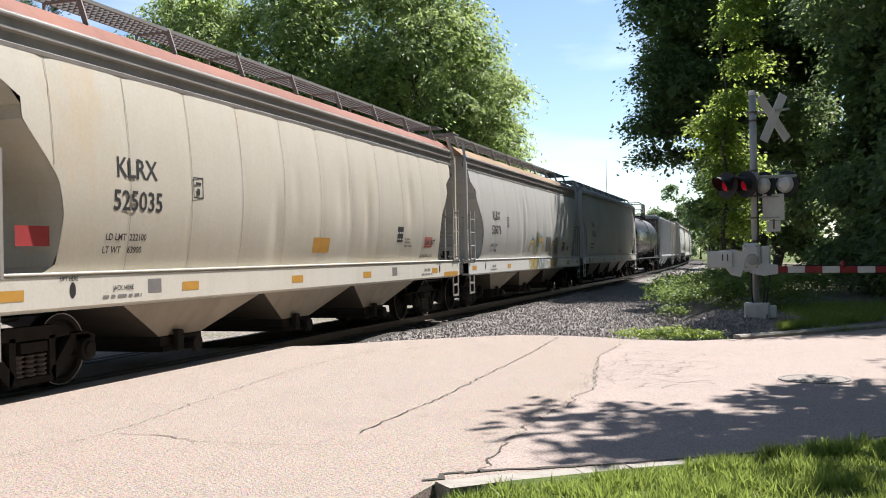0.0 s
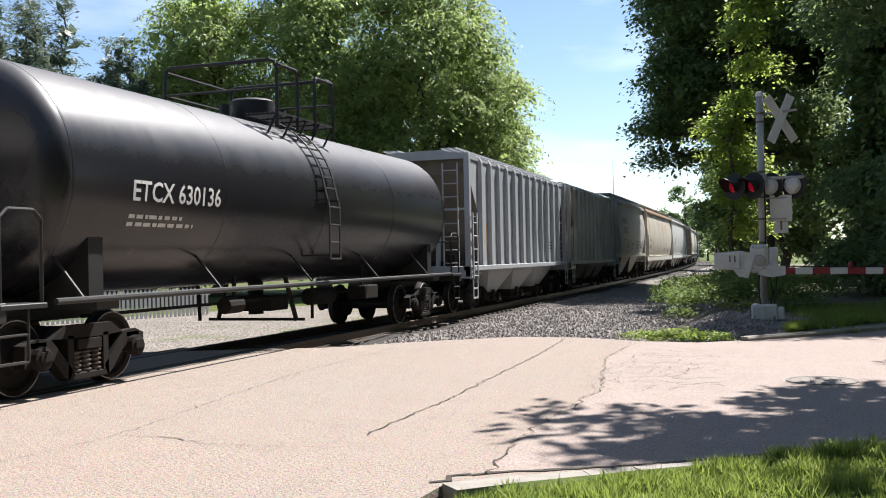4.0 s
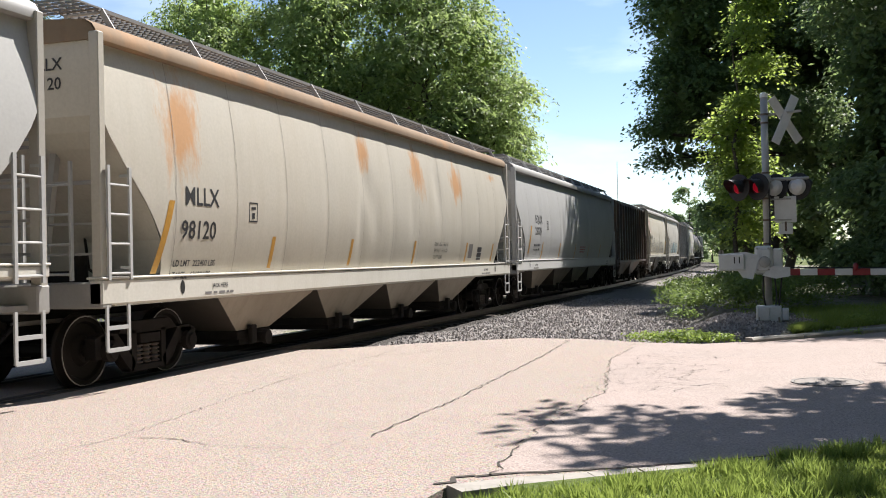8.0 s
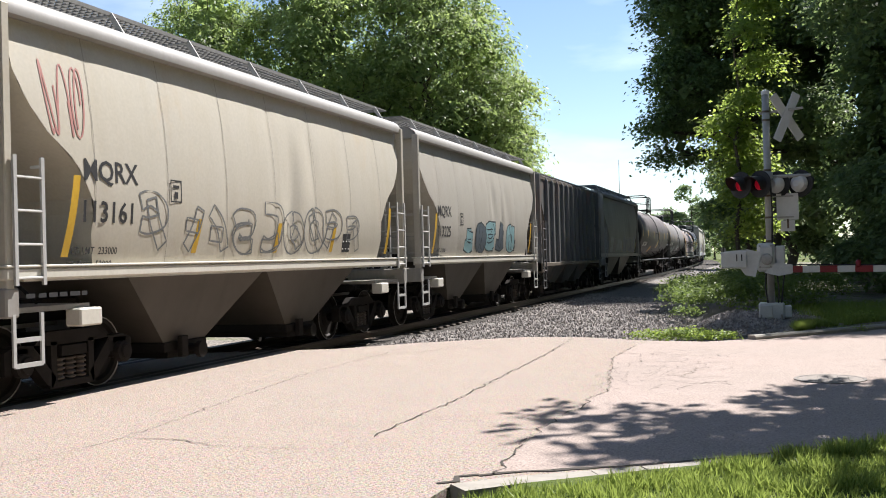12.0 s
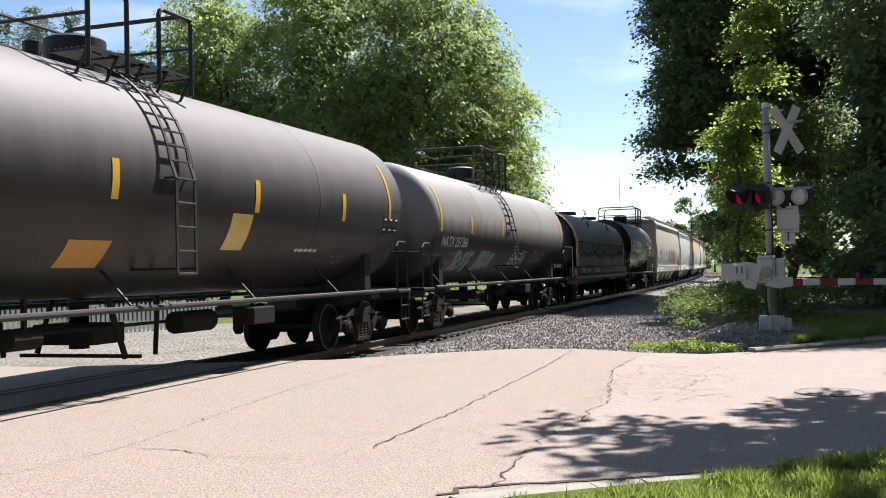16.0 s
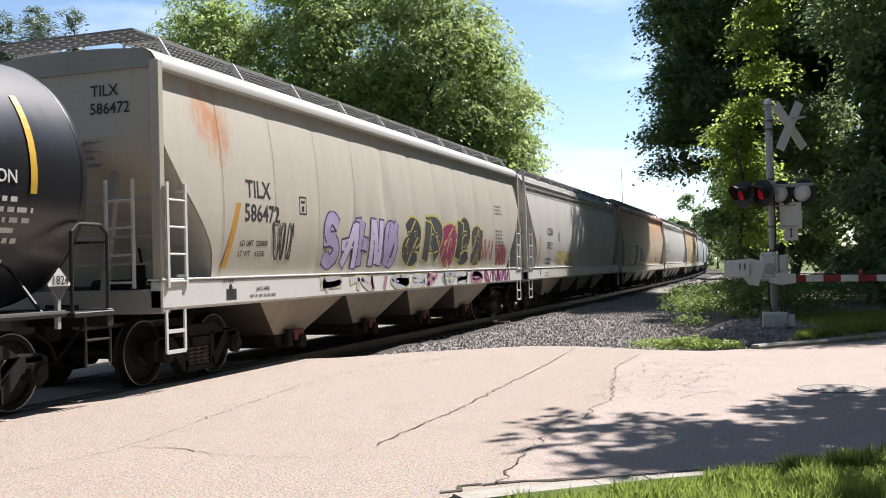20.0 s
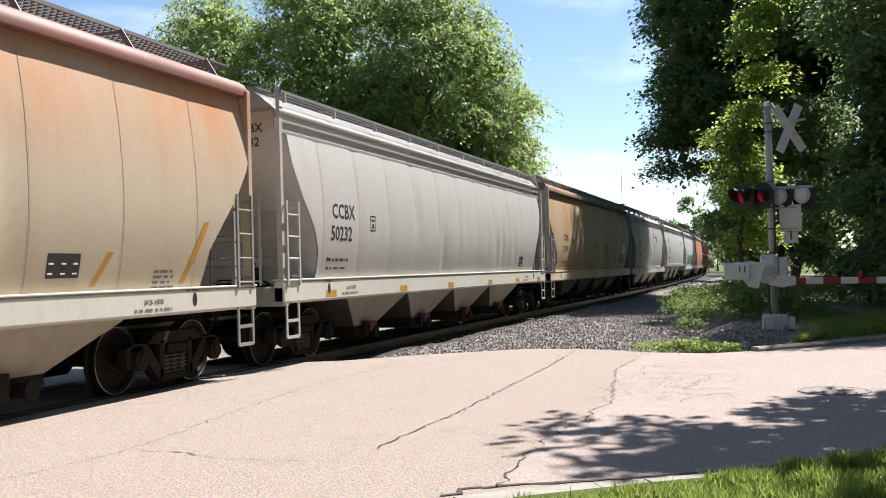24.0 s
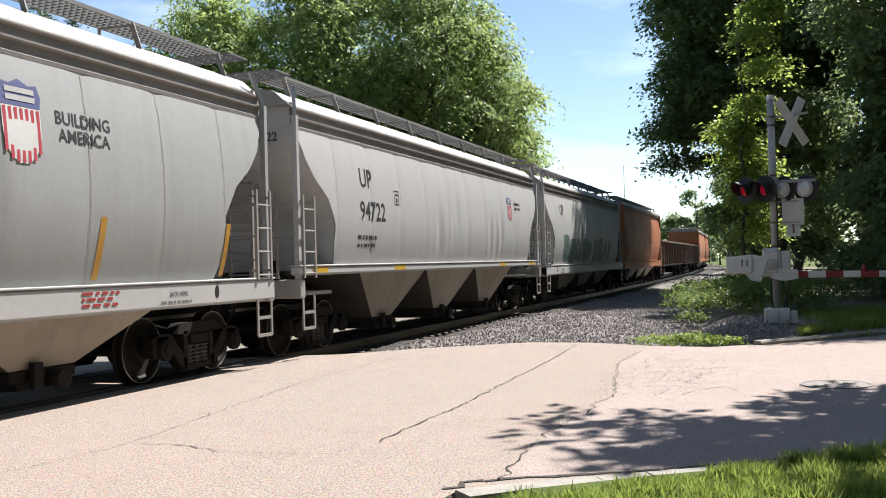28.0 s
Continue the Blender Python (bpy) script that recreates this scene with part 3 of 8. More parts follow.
def graffiti(car, y0, y1, z0, z1, at, fills, outline, letters=6, seed=3, stroke=0.05, filled=True):
    """Fat sprayed forms of mixed, turned strokes with outlines; nothing can be read in them."""
    rnd = random.Random(seed)
    step, high = (y1 - y0) / letters, z1 - z0
    base = 0.003 + snug(car)

    def smooth_line(line, n=5):
        out = []
        for i in range(len(line) - 1):
            p0, p1, p2, p3 = (Vector(line[max(0, min(len(line) - 1, i + j))]) for j in (-1, 0, 1, 2))
            for k in range(n):
                u = k / n
                q = 0.5 * (2 * p1 + (p2 - p0) * u + (2 * p0 - 5 * p1 + 4 * p2 - p3) * u * u + (3 * p1 - p0 - 3 * p2 + p3) * u ** 3)
                out.append((q.x, q.y))
        return out + [tuple(line[-1])]

    def put(target, line, width, lift):
        b = ribbon(line, width, at, lift)
        v = [(y, min(z1, max(z0, z))) for _, y, z in b.v]
        target.add([(at(z) + lift, y, z) for y, z in v], b.f)
    for k in range(letters):
        fat = min(step, high) * (0.30 if filled else 0.26) * rnd.uniform(0.85, 1.15)
        w, h = step * rnd.uniform(0.86, 1.05) - fat * 0.4, high * rnd.uniform(0.80, 0.98) - fat
        y, z = y0 + k * step + rnd.uniform(-0.06, 0.06) * step, z0 + fat / 2 + high * rnd.uniform(0.0, 0.08)
        slant, bow = rnd.uniform(-0.05, 0.28), rnd.uniform(-0.08, 0.08) * step
        edge, core, shine = Shape(), Shape(), Shape()
        picked = rnd.sample([line for form in SPRAY_STROKES for line in form], 3 if filled else 2)
        for line in picked:
            turn_y, turn_z = rnd.random() < 0.5, rnd.random() < 0.5
            line = [((0.95 - a if turn_y else a) * 0.9 + rnd.uniform(-0.05, 0.12), 1.0 - b if turn_z else b) for a, b in line]
            pts = smooth_line([(y + a * w + slant * b * h * 0.5 + bow * math.sin(3.1 * b), z + b * h + rnd.uniform(-0.03, 0.03) * h) for a, b in line])
            (a0, b0), (a1, b1) = pts[0], pts[1]
            (c0, d0), (c1, d1) = pts[-1], pts[-2]
            ends = lambda q: [(a0 + (a0 - a1) * q, b0 + (b0 - b1) * q)] + pts + [(c0 + (c0 - c1) * q, d0 + (d0 - d1) * q)]
            lift = base + 0.0012 * (k % 2)
            if filled:
                put(edge, ends(0.9), fat + stroke * 1.5, lift)
                put(core, ends(0.6), fat, lift + 0.0005)
            else:
                b = ribbon(pts, fat, at, 0)
                half_n = len(b.v) // 2
                ring = [(q[1], q[2]) for q in b.v[:half_n]] + [(q[1], q[2]) for q in reversed(b.v[half_n:])]
                put(edge, ring + ring[:2], stroke * 0.8, lift + 0.0015)
        part("graffiti_outline", edge.mesh("graffiti_outline", spray(*outline), False, False), None, car, "sprayed outline")
        if filled:
            part("graffiti_form", core.mesh("graffiti_form", spray(*fills[k % len(fills)]), False, False), None, car, "fat sprayed form")


def tag(car, y0, y1, z0, z1, at, colour, strokes=4, seed=1, width=0.03):
    """A quick looping scrawl."""
    rnd = random.Random(seed)
    s = Shape()
    step = (y1 - y0) / strokes
    for k in range(strokes):
        b = ribbon(curl(rnd, y0 + k * step, z0, step * 1.2, z1 - z0), width, at, 0.005 + snug(car))
        s.add(b.v, b.f)
    part("scrawl", s.mesh("scrawl", spray(*colour), False, False), None, car, "sprayed scrawl")


def swirl(car, y, z, r, at, seed=1):
    """Sprayed arcs of ochre and pale teal round one centre, with thin dark lines."""
    rnd = random.Random(seed)
    for k, (q, w, colour) in enumerate(((1.0, 0.30, (0.50, 0.33, 0.07)), (1.38, 0.16, (0.30, 0.38, 0.40)), (0.66, 0.10, (0.36, 0.42, 0.42)), (1.2, 0.045, (0.05, 0.05, 0.04)), (0.8, 0.045, (0.05, 0.05, 0.04)))):
        a, b = rnd.uniform(-0.5, 0.2), rnd.uniform(2.9, 3.9)
        line = [(y + r * q * math.cos(a + (b - a) * i / 16), max(1.44, z + r * q * 0.95 * math.sin(a + (b - a) * i / 16))) for i in range(17)]
        part("graffiti", ribbon(line, r * w, at, 0.003 + 0.0006 * k).mesh("graffiti", spray(*colour), False, False), None, car, "sprayed arc")


def walkway(car, half, material, z=4.74, posts=9, rail=False, x0=0.62, x1=1.16, foot=(1.36, 4.40)):
    """Open grating run along the roof on slanted struts, one each side, with cross walks at the ends."""
    for side in (1, -1):
        g = Shape()
        n = 6
        for k in range(n):
            x = side * (x0 + (x1 - x0) * k / (n - 1))
            g.bar((x, -half, z), (x, half, z), 0.012 if 0 < k < n - 1 else 0.03, 0.035 if 0 < k < n - 1 else 0.05)
        y = -half
        while y <= half:
            g.bar((side * x0, y, z), (side * x1, y, z), 0.012, 0.02)
            y += 0.11
        part("roof_walkway", g, GRATE, car, "open steel grating walkway on the roof")
        st = Shape()
        st.bar((side * x1, 0, z), (side * foot[0], 0, foot[1]), 0.07, 0.025, (0, 1, 0))
        st.bar((side * x0, 0, z - 0.02), (side * x0, 0, foot[1] + 0.1), 0.04, 0.025, (0, 1, 0))
        st.bar((side * x0, 0, z - 0.03), (side * x1, 0, z - 0.03), 0.03)
        st = st.mesh("walkway_strut", material)
        for k in range(posts):
            part("walkway_strut", st, None, car).location.y = -half + 0.1 + (2 * half - 0.2) * k / (posts - 1)
    for e in (-1, 1):
        g = Shape()
        for k in range(5):
            y = e * (half - 0.02 + 0.13 * k)
            g.bar((-1.2, y, z), (1.2, y, z), 0.025, 0.03)
        for k in range(13):
            x = -1.2 + 0.2 * k
            g.bar((x, e * (half - 0.02), z), (x, e * (half + 0.5), z), 0.02, 0.02)
        part("end_walkway", g, GRATE, car)


def hopper_bays(car, half, bays, material, gate, deep=0.34, top=1.2, wide=1.38, plate=None):
    """Sloping discharge hoppers under the body, each with a gate box."""
    span = 2 * half / bays
    for k in range(bays):
        y = -half + span * (k + 0.5)
        s = Shape()
        a, b = span * 0.5 - 0.02, 0.44
        ring = lambda hy, hx, z: [(-hx, y - hy, z), (hx, y - hy, z), (hx, y + hy, z), (-hx, y + hy, z)]
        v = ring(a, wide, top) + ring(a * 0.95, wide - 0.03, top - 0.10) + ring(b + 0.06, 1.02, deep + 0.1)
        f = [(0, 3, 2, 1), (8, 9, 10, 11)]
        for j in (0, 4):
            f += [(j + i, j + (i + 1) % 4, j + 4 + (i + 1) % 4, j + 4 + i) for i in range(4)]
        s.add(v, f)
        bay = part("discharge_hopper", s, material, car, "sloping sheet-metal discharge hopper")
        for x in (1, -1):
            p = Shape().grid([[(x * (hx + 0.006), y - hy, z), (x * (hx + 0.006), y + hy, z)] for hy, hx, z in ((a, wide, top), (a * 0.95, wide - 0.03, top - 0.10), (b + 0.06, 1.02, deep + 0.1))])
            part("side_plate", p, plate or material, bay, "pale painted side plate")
        g = Shape()
        g.box(-1.06, 1.06, y - 0.54, y + 0.54, deep - 0.02, deep + 0.12, 0.015)
        g.box(-0.98, 0.98, y - 0.36, y + 0.36, deep - 0.12, deep - 0.02)
        g.tube((-1.24, y + 0.1, deep - 0.02), (1.24, y + 0.1, deep - 0.02), 0.085, 12)
        for x in (-1.20, 1.20):
            g.tube((x, y + 0.1, deep - 0.02), (x * 1.06, y + 0.1, deep - 0.02), 0.12, 12)
            g.box(min(x, x * 0.93), max(x, x * 0.93), y - 0.32, y - 0.16, deep - 0.1, deep + 0.2, 0.01)
        part("gate_box", g, IRON, bay, "discharge gate with its outlet pipe")
        if gate is not IRON:
            for x in (-1.22, 1.22):
                part("gate_lock", Shape().box(min(x, x * 0.96), max(x, x * 0.96) + 0.01, y - 0.1, y + 0.22, deep + 0.0, deep + 0.2, 0.02), gate, bay, "red gate casting")


def hopper_side(half, cut, at, panels, pillow, seed, z0=1.38, z1=4.30, side=1, dented=1.0):
    """Side sheet with welded panels that bulge a little; cut(z): how far the sheet stops short of the car's end."""
    rnd = random.Random(seed)
    cols, rows = panels * 10, 22
    dents = [(rnd.uniform(-half + 6.2, half - 3.6), dented * rnd.uniform(0.012, 0.04), rnd.uniform(0.10, 0.20), rnd.uniform(2.0, 3.3)) for _ in range(7)]
    out = []
    for j in range(rows + 1):
        z = z0 + (z1 - z0) * j / rows
        row = []
        for i in range(cols + 1):
            u = i / cols
            h = half - cut(z)
            y = -h + 2 * h * u
            q = ((y + half) / (2 * half) * panels) % 1.0
            x = at(z) - pillow * abs(2 * q - 1) ** 8
            for dy, depth, w, dz in dents:
                x -= depth * math.exp(-((y - dy) / w) ** 2) * math.exp(-((z - dz) / 0.55) ** 2)
            row.append((side * x, y, z))
        out.append(row)
    s = Shape().grid(out)
    return s


def bulged(top=1.40, mid=1.60, low=1.43, zmid=2.5, high=4.30):
    def at(z):
        if z > zmid:
            return mid - (mid - top) * ((z - zmid) / (high - zmid)) ** 2
        return mid - (mid - low) * ((zmid - z) / (zmid - 1.3)) ** 2
    return at


def piecewise(points):
    """Straight-line interpolation over (z, value) pairs in rising order."""
    def at(z):
        if z <= points[0][0]:
            return points[0][1]
        for (a, p), (b, q) in zip(points, points[1:]):
            if z <= b:
                return p + (q - p) * (z - a) / (b - a)
        return points[-1][1]
    return at


CUT_LOW = [(1.38, 1.40), (1.9, 1.28), (2.25, 1.0), (2.75, 0.52), (3.1, 0.24), (3.3, 0.13), (4.3, 0.13)]
CUT_OPEN = [(1.38, 1.40), (1.9, 1.38), (2.3, 1.2), (2.8, 0.80), (3.3, 0.52), (3.6, 0.46), (4.3, 0.46)]
CUT_ROUND = [(1.38, 1.62), (1.6, 1.50), (1.95, 1.42), (2.3, 1.45), (2.75, 1.15), (3.05, 0.70), (3.35, 0.42), (3.7, 0.24), (4.3, 0.22)]
CUT_SCOOP = [(1.38, 1.30), (1.5, 1.55), (2.1, 1.60), (2.5, 1.50), (3.1, 0.95), (3.35, 0.95), (3.6, 0.50), (4.3, 0.44)]


END_AT = {}


def covered_hopper(name, length, label, colour, sill, roof, bays=4, panels=12, cut=CUT_LOW, style="post", walk_mat=None, gate=None, pillow=0.011, seed=1, under=None, band=None, sill_z=(1.06, 1.40), dented=1.0, end_mat=None, low_walk=False):
    """A curved-side covered hopper. style 'post': square corner posts and a sloped lip; 'trough': a broad ribbed roof edge."""
    half = length / 2 - 0.42
    car = thing(name, label, "freight car", "cars of the train")
    trough = style == "trough"
    if roof in (WHITE, LIGHT_GREY, CREAM_SILL, PALE):
        roof = DUSTY_ROOF
    high, low = (3.92 if trough else 4.30), sill_z[1]
    at = bulged(1.46 if trough else 1.40, high=high)
    cut_at = piecewise(cut)
    walk_mat, under = walk_mat or sill, under or UNDER_BEIGE
    gate = gate or IRON
    for side in (1, -1):
        part("side_sheet", hopper_side(half, cut_at, at, panels, pillow, seed, low - 0.02, high, side, dented), colour, car, "bulging welded steel side", smooth=True)
        s = Shape().box(*sorted((1.40 * side, 1.585 * side)), -half + 0.02, half - 0.02, sill_z[0], sill_z[1] - 0.03, 0.02)
        s.box(*sorted((1.36 * side, 1.60 * side)), -half + 0.02, half - 0.02, sill_z[1] - 0.028, sill_z[1], 0.008)
        s.box(*sorted((1.30 * side, 1.56 * side)), -half + 0.3, half - 0.3, sill_z[0] - 0.02, sill_z[0] + 0.01)
        part("side_sill", s, sill, car, "deep side sill beam")
    # roof: arched sheet with its edge beam
    r = Shape()
    prof = [(-1.47, 4.28), (-1.49, 4.36), (-1.43, 4.46), (-1.32, 4.53), (-0.7, 4.58), (0, 4.60), (0.7, 4.58), (1.32, 4.53), (1.43, 4.46), (1.49, 4.36), (1.47, 4.28)]
    if style == "trough":
        edge = [(1.47, 3.88), (1.475, 3.93), (1.43, 3.95), (1.42, 4.06), (1.46, 4.075), (1.46, 4.10), (1.42, 4.115), (1.41, 4.22), (1.45, 4.235), (1.45, 4.26), (1.41, 4.275), (1.40, 4.29), (1.38, 4.31), (1.16, 4.51), (1.06, 4.56), (0.6, 4.61)]
        prof = [(-a, b) for a, b in edge[11:]] + [(0, 4.63)] + list(reversed(edge[11:]))
    r.prism(prof, "y", -half + 0.10, half - 0.10)
    part("roof", r, roof, car, "arched roof with a stiff edge", smooth=25.0)
    for side in (1, -1):
        e = Shape()
        if style == "trough":
            e.grid([[(side * a, -half + 0.1, b), (side * a, half - 0.1, b)] for a, b in edge[:13]])
            for x, z in ((1.468, 4.088), (1.458, 4.248)):
                e.box(*sorted(((x - 0.012) * side, (x + 0.006) * side)), -half + 0.12, half - 0.12, z - 0.012, z + 0.012)
        else:
            e.grid([[(side * a, -half + 0.06, b), (side * a, half - 0.06, b)] for a, b in ((1.38, 4.26), (1.50, 4.25), (1.535, 4.27), (1.54, 4.33), (1.52, 4.39), (1.47, 4.46), (1.38, 4.515), (1.30, 4.54))])
        part("roof_edge", e, band or roof, car, "eave beam", smooth=35.0)
    hatch = Shape()
    hatch.box(-0.42, 0.42, -half + 0.9, half - 0.9, 4.58, 4.70, 0.03)
    k = -half + 1.2
    while k < half - 1.2:
        hatch.box(-0.50, 0.50, k, k + 0.07, 4.66, 4.76)
        k += 1.25
    part("hatch_cover", hatch, roof, car, "long trough hatch with latches")
    if low_walk:
        walkway(car, half - 0.45, walk_mat, 4.60, max(7, int(length / 1.9)), x0=0.72, x1=1.38, foot=(1.40, 4.42))
    elif trough:
        walkway(car, half - 0.55, walk_mat, 4.88, max(7, int(length / 1.9)), x0=0.50, x1=1.02, foot=(1.14, 4.52))
    else:
        walkway(car, half - 0.55, walk_mat, 4.78, max(7, int(length / 1.9)), foot=(1.34, 4.50))
    # ends: upright upper sheet, slope sheet, platform, posts
    for e in (-1, 1):
        s = Shape()
        ye = e * (half - cut_at(4.25) - 0.004)
        END_AT[car.name] = half - cut_at(4.25)
        s.add([(-1.41, ye, high), (1.41, ye, high), (1.40, ye, 4.34), (0.7, ye, 4.54), (0, ye, 4.585), (-0.7, ye, 4.54), (-1.40, ye, 4.34)], [tuple(range(7))])
        rows = []
        for j in range(17):
            z = high + (low - 0.1 - high) * j / 16
            rows.append([(u * (at(z) - 0.012), e * (half - cut_at(z) - 0.004 - (0.30 * (1 - abs(u)) ** 0.5 if z < 3.0 else 0.0) * min(1.0, (3.0 - z) / 0.6 if z < 3.0 else 0)), z) for u in (-1.0, -0.97, -0.7, -0.35, 0.0, 0.35, 0.7, 0.97, 1.0)])
        s.grid(rows)
        part("end_sheet", s, end_mat or colour, car, "end wall with a slope sheet below")
        f = Shape()
        f.box(-1.58, 1.58, *sorted((e * (half - 0.02), e * (half - 0.22))), 1.02, 1.34, 0.02)
        f.box(-1.45, 1.45, *sorted((e * (half - 0.2), e * (half - 1.5))), 1.06, 1.12)
        f.box(-0.25, 0.25, *sorted((e * (half - 0.1), e * (half - 2.4))), 0.80, 1.15, 0.02)
        part("end_platform", f, END_GRIME_SHADE, car, "end sill and platform")
        for x in (-1.50, 1.50):
            p = Shape()
            if style == "post":
                p.box(x - 0.07, x + 0.07, *sorted((e * (half - 0.04), e * (half - 0.16))), 1.30, 4.36, 0.012)
            else:
                p.bar((x, e * (half - 0.12), 1.3), (x, e * (half - 0.12), 4.1), 0.09, 0.09)
                p.bar((x, e * (half - 0.12), 4.1), (x * 0.93, e * (half - 0.30), 4.62), 0.06, 0.06)
            part("corner_post", p, end_mat or colour, car)
        b = Shape()
        for x in (-0.62, 0.62):
            b.bar((x, e * (half - 0.12), 1.30), (x, e * (half - 0.42), 3.0), 0.09, 0.09)
        b.bar((-1.45, e * (half - 0.14), 2.55), (1.45, e * (half - 0.14), 2.55), 0.05, 0.05)
        b.bar((-1.45, e * (half - 0.14), 2.05), (1.45, e * (half - 0.14), 2.05), 0.03, 0.03)
        b.bar((-1.45, e * (half - 0.14), 1.68), (1.45, e * (half - 0.14), 1.68), 0.03, 0.03)
        part("end_brace", b, END_GRIME_SHADE, car, "end braces and grab irons")
        for side in (1, -1):
            part("side_ladder", ladder_shape(1.60 * side, e * (half - 0.36), 1.36, 2.75), walk_mat, car, "side ladder")
            part("stirrup_step", stirrup_shape(1.57 * side, e * (half - 0.34), 0.50, 1.06), walk_mat, car)
            part("end_ladder", Shape().add(*rotated_ladder(0.98 * side, e * (half + 0.02), 1.36, 4.2 if side < 0 else 2.8)), walk_mat, car)
    # brake gear on the platform over the leading truck
    t = Shape()
    t.lathe([(-0.35, 0.02), (-0.34, 0.14), (0.34, 0.14), (0.35, 0.02)], "x", (0.1, -half + 1.05, 1.34), 14)
    t.tube((0.7, -half + 0.75, 1.12), (0.7, -half + 0.75, 1.7), 0.10, 10)
    t.path([(1.2, -half + 0.9, 1.15), (0.4, -half + 1.3, 1.5), (0.1, -half + 1.6, 2.0)], 0.02, 6)
    part("brake_gear", t, IRON, car, "brake cylinder and pipes on the platform")
    c = Shape().box(-0.28, 0.28, -half, half, 0.86, 1.16, 0.02)
    part("centre_sill", c, IRON, car)
    hopper_bays(car, half - 2.9 if bays > 2 else half - 2.3, bays, UNDER_SHADE_DIRT, gate, top=sill_z[0] + 0.05, plate=under)
    for k in range(1, panels):
        part("panel_seam", seam_shape(-half + 2 * half * k / panels, half, cut_at, at, low, high, pillow), SEAM, car)
    add_trucks(car, (-half + 1.55, half - 1.55))
    add_couplers(car, half)
    on_sill, mid = (lambda z: 1.586), (sill_z[0] + sill_z[1]) / 2
    if sill_z[1] - sill_z[0] > 0.25:
        for e in (-1, 1):
            y = e * (half - 1.72)
            hole = Shape().add([(1.588, y + 0.055 * math.cos(a * 0.5236), mid + 0.095 * math.sin(a * 0.5236)) for a in range(12)], [tuple(range(12))])
            part("lifting_hole", hole.mesh("lifting_hole", BLACK, False, False), None, car, "dark oval lifting hole in the sill")
            words_on_side(car, "LIFT HERE", y - 0.22, mid + 0.11, 0.05, on_sill, LETTER, "sill_words")
            words_on_side(car, "JACK HERE", y - 0.95 * e - 0.2, mid - 0.03, 0.06, on_sill, LETTER, "sill_words")
            small_print(car, y - 0.95 * e - 0.4, mid - 0.12, 0.9, 1, on_sill, LETTER_GREY, 0.07, seed + e)
    return car, half, at


def seam_shape(y, half, cut_at, at, low, high, pillow=0.012):
    """A thin upright weld line on the side that faces the crossing."""
    zs = [low + (high - 0.04 - low) * j / 12 for j in range(13)]
    zs = [z for z in zs if abs(y) < half - cut_at(z) - 0.05]
    return Shape().grid([[(at(z) - 0.3 * pillow + 0.003, y - 0.005, z), (at(z) - 0.3 * pillow + 0.003, y + 0.005, z)] for z in zs])


SEAM = plain("weld seam line", (0.27, 0.25, 0.22), 0.8)


# slopes under the cars: shade and dirt both put into this dark colour
UNDER_SHADE_DIRT = paint("underbody darkened for shade and dirt", (0.075, 0.064, 0.052), (0.045, 0.038, 0.03), 0.6)
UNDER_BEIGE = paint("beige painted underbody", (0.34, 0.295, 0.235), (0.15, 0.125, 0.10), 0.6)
# car ends: some grime, and the shade between cars painted into the colour
END_GRIME_SHADE = paint("grimy car end darkened for shade", (0.33, 0.32, 0.30), (0.16, 0.14, 0.12), 0.6)


def rotated_ladder(x, y, z0, z1, width=0.42):
    s = Shape()
    for dx in (-width / 2, width / 2):
        s.bar((x + dx, y, z0), (x + dx, y, z1), 0.03, 0.05, (0, 1, 0))
    z = z0 + 0.08
    while z < z1:
        s.tube((x - width / 2, y, z), (x + width / 2, y, z), 0.016, 6)
        z += 0.36
    return s.v, s.f


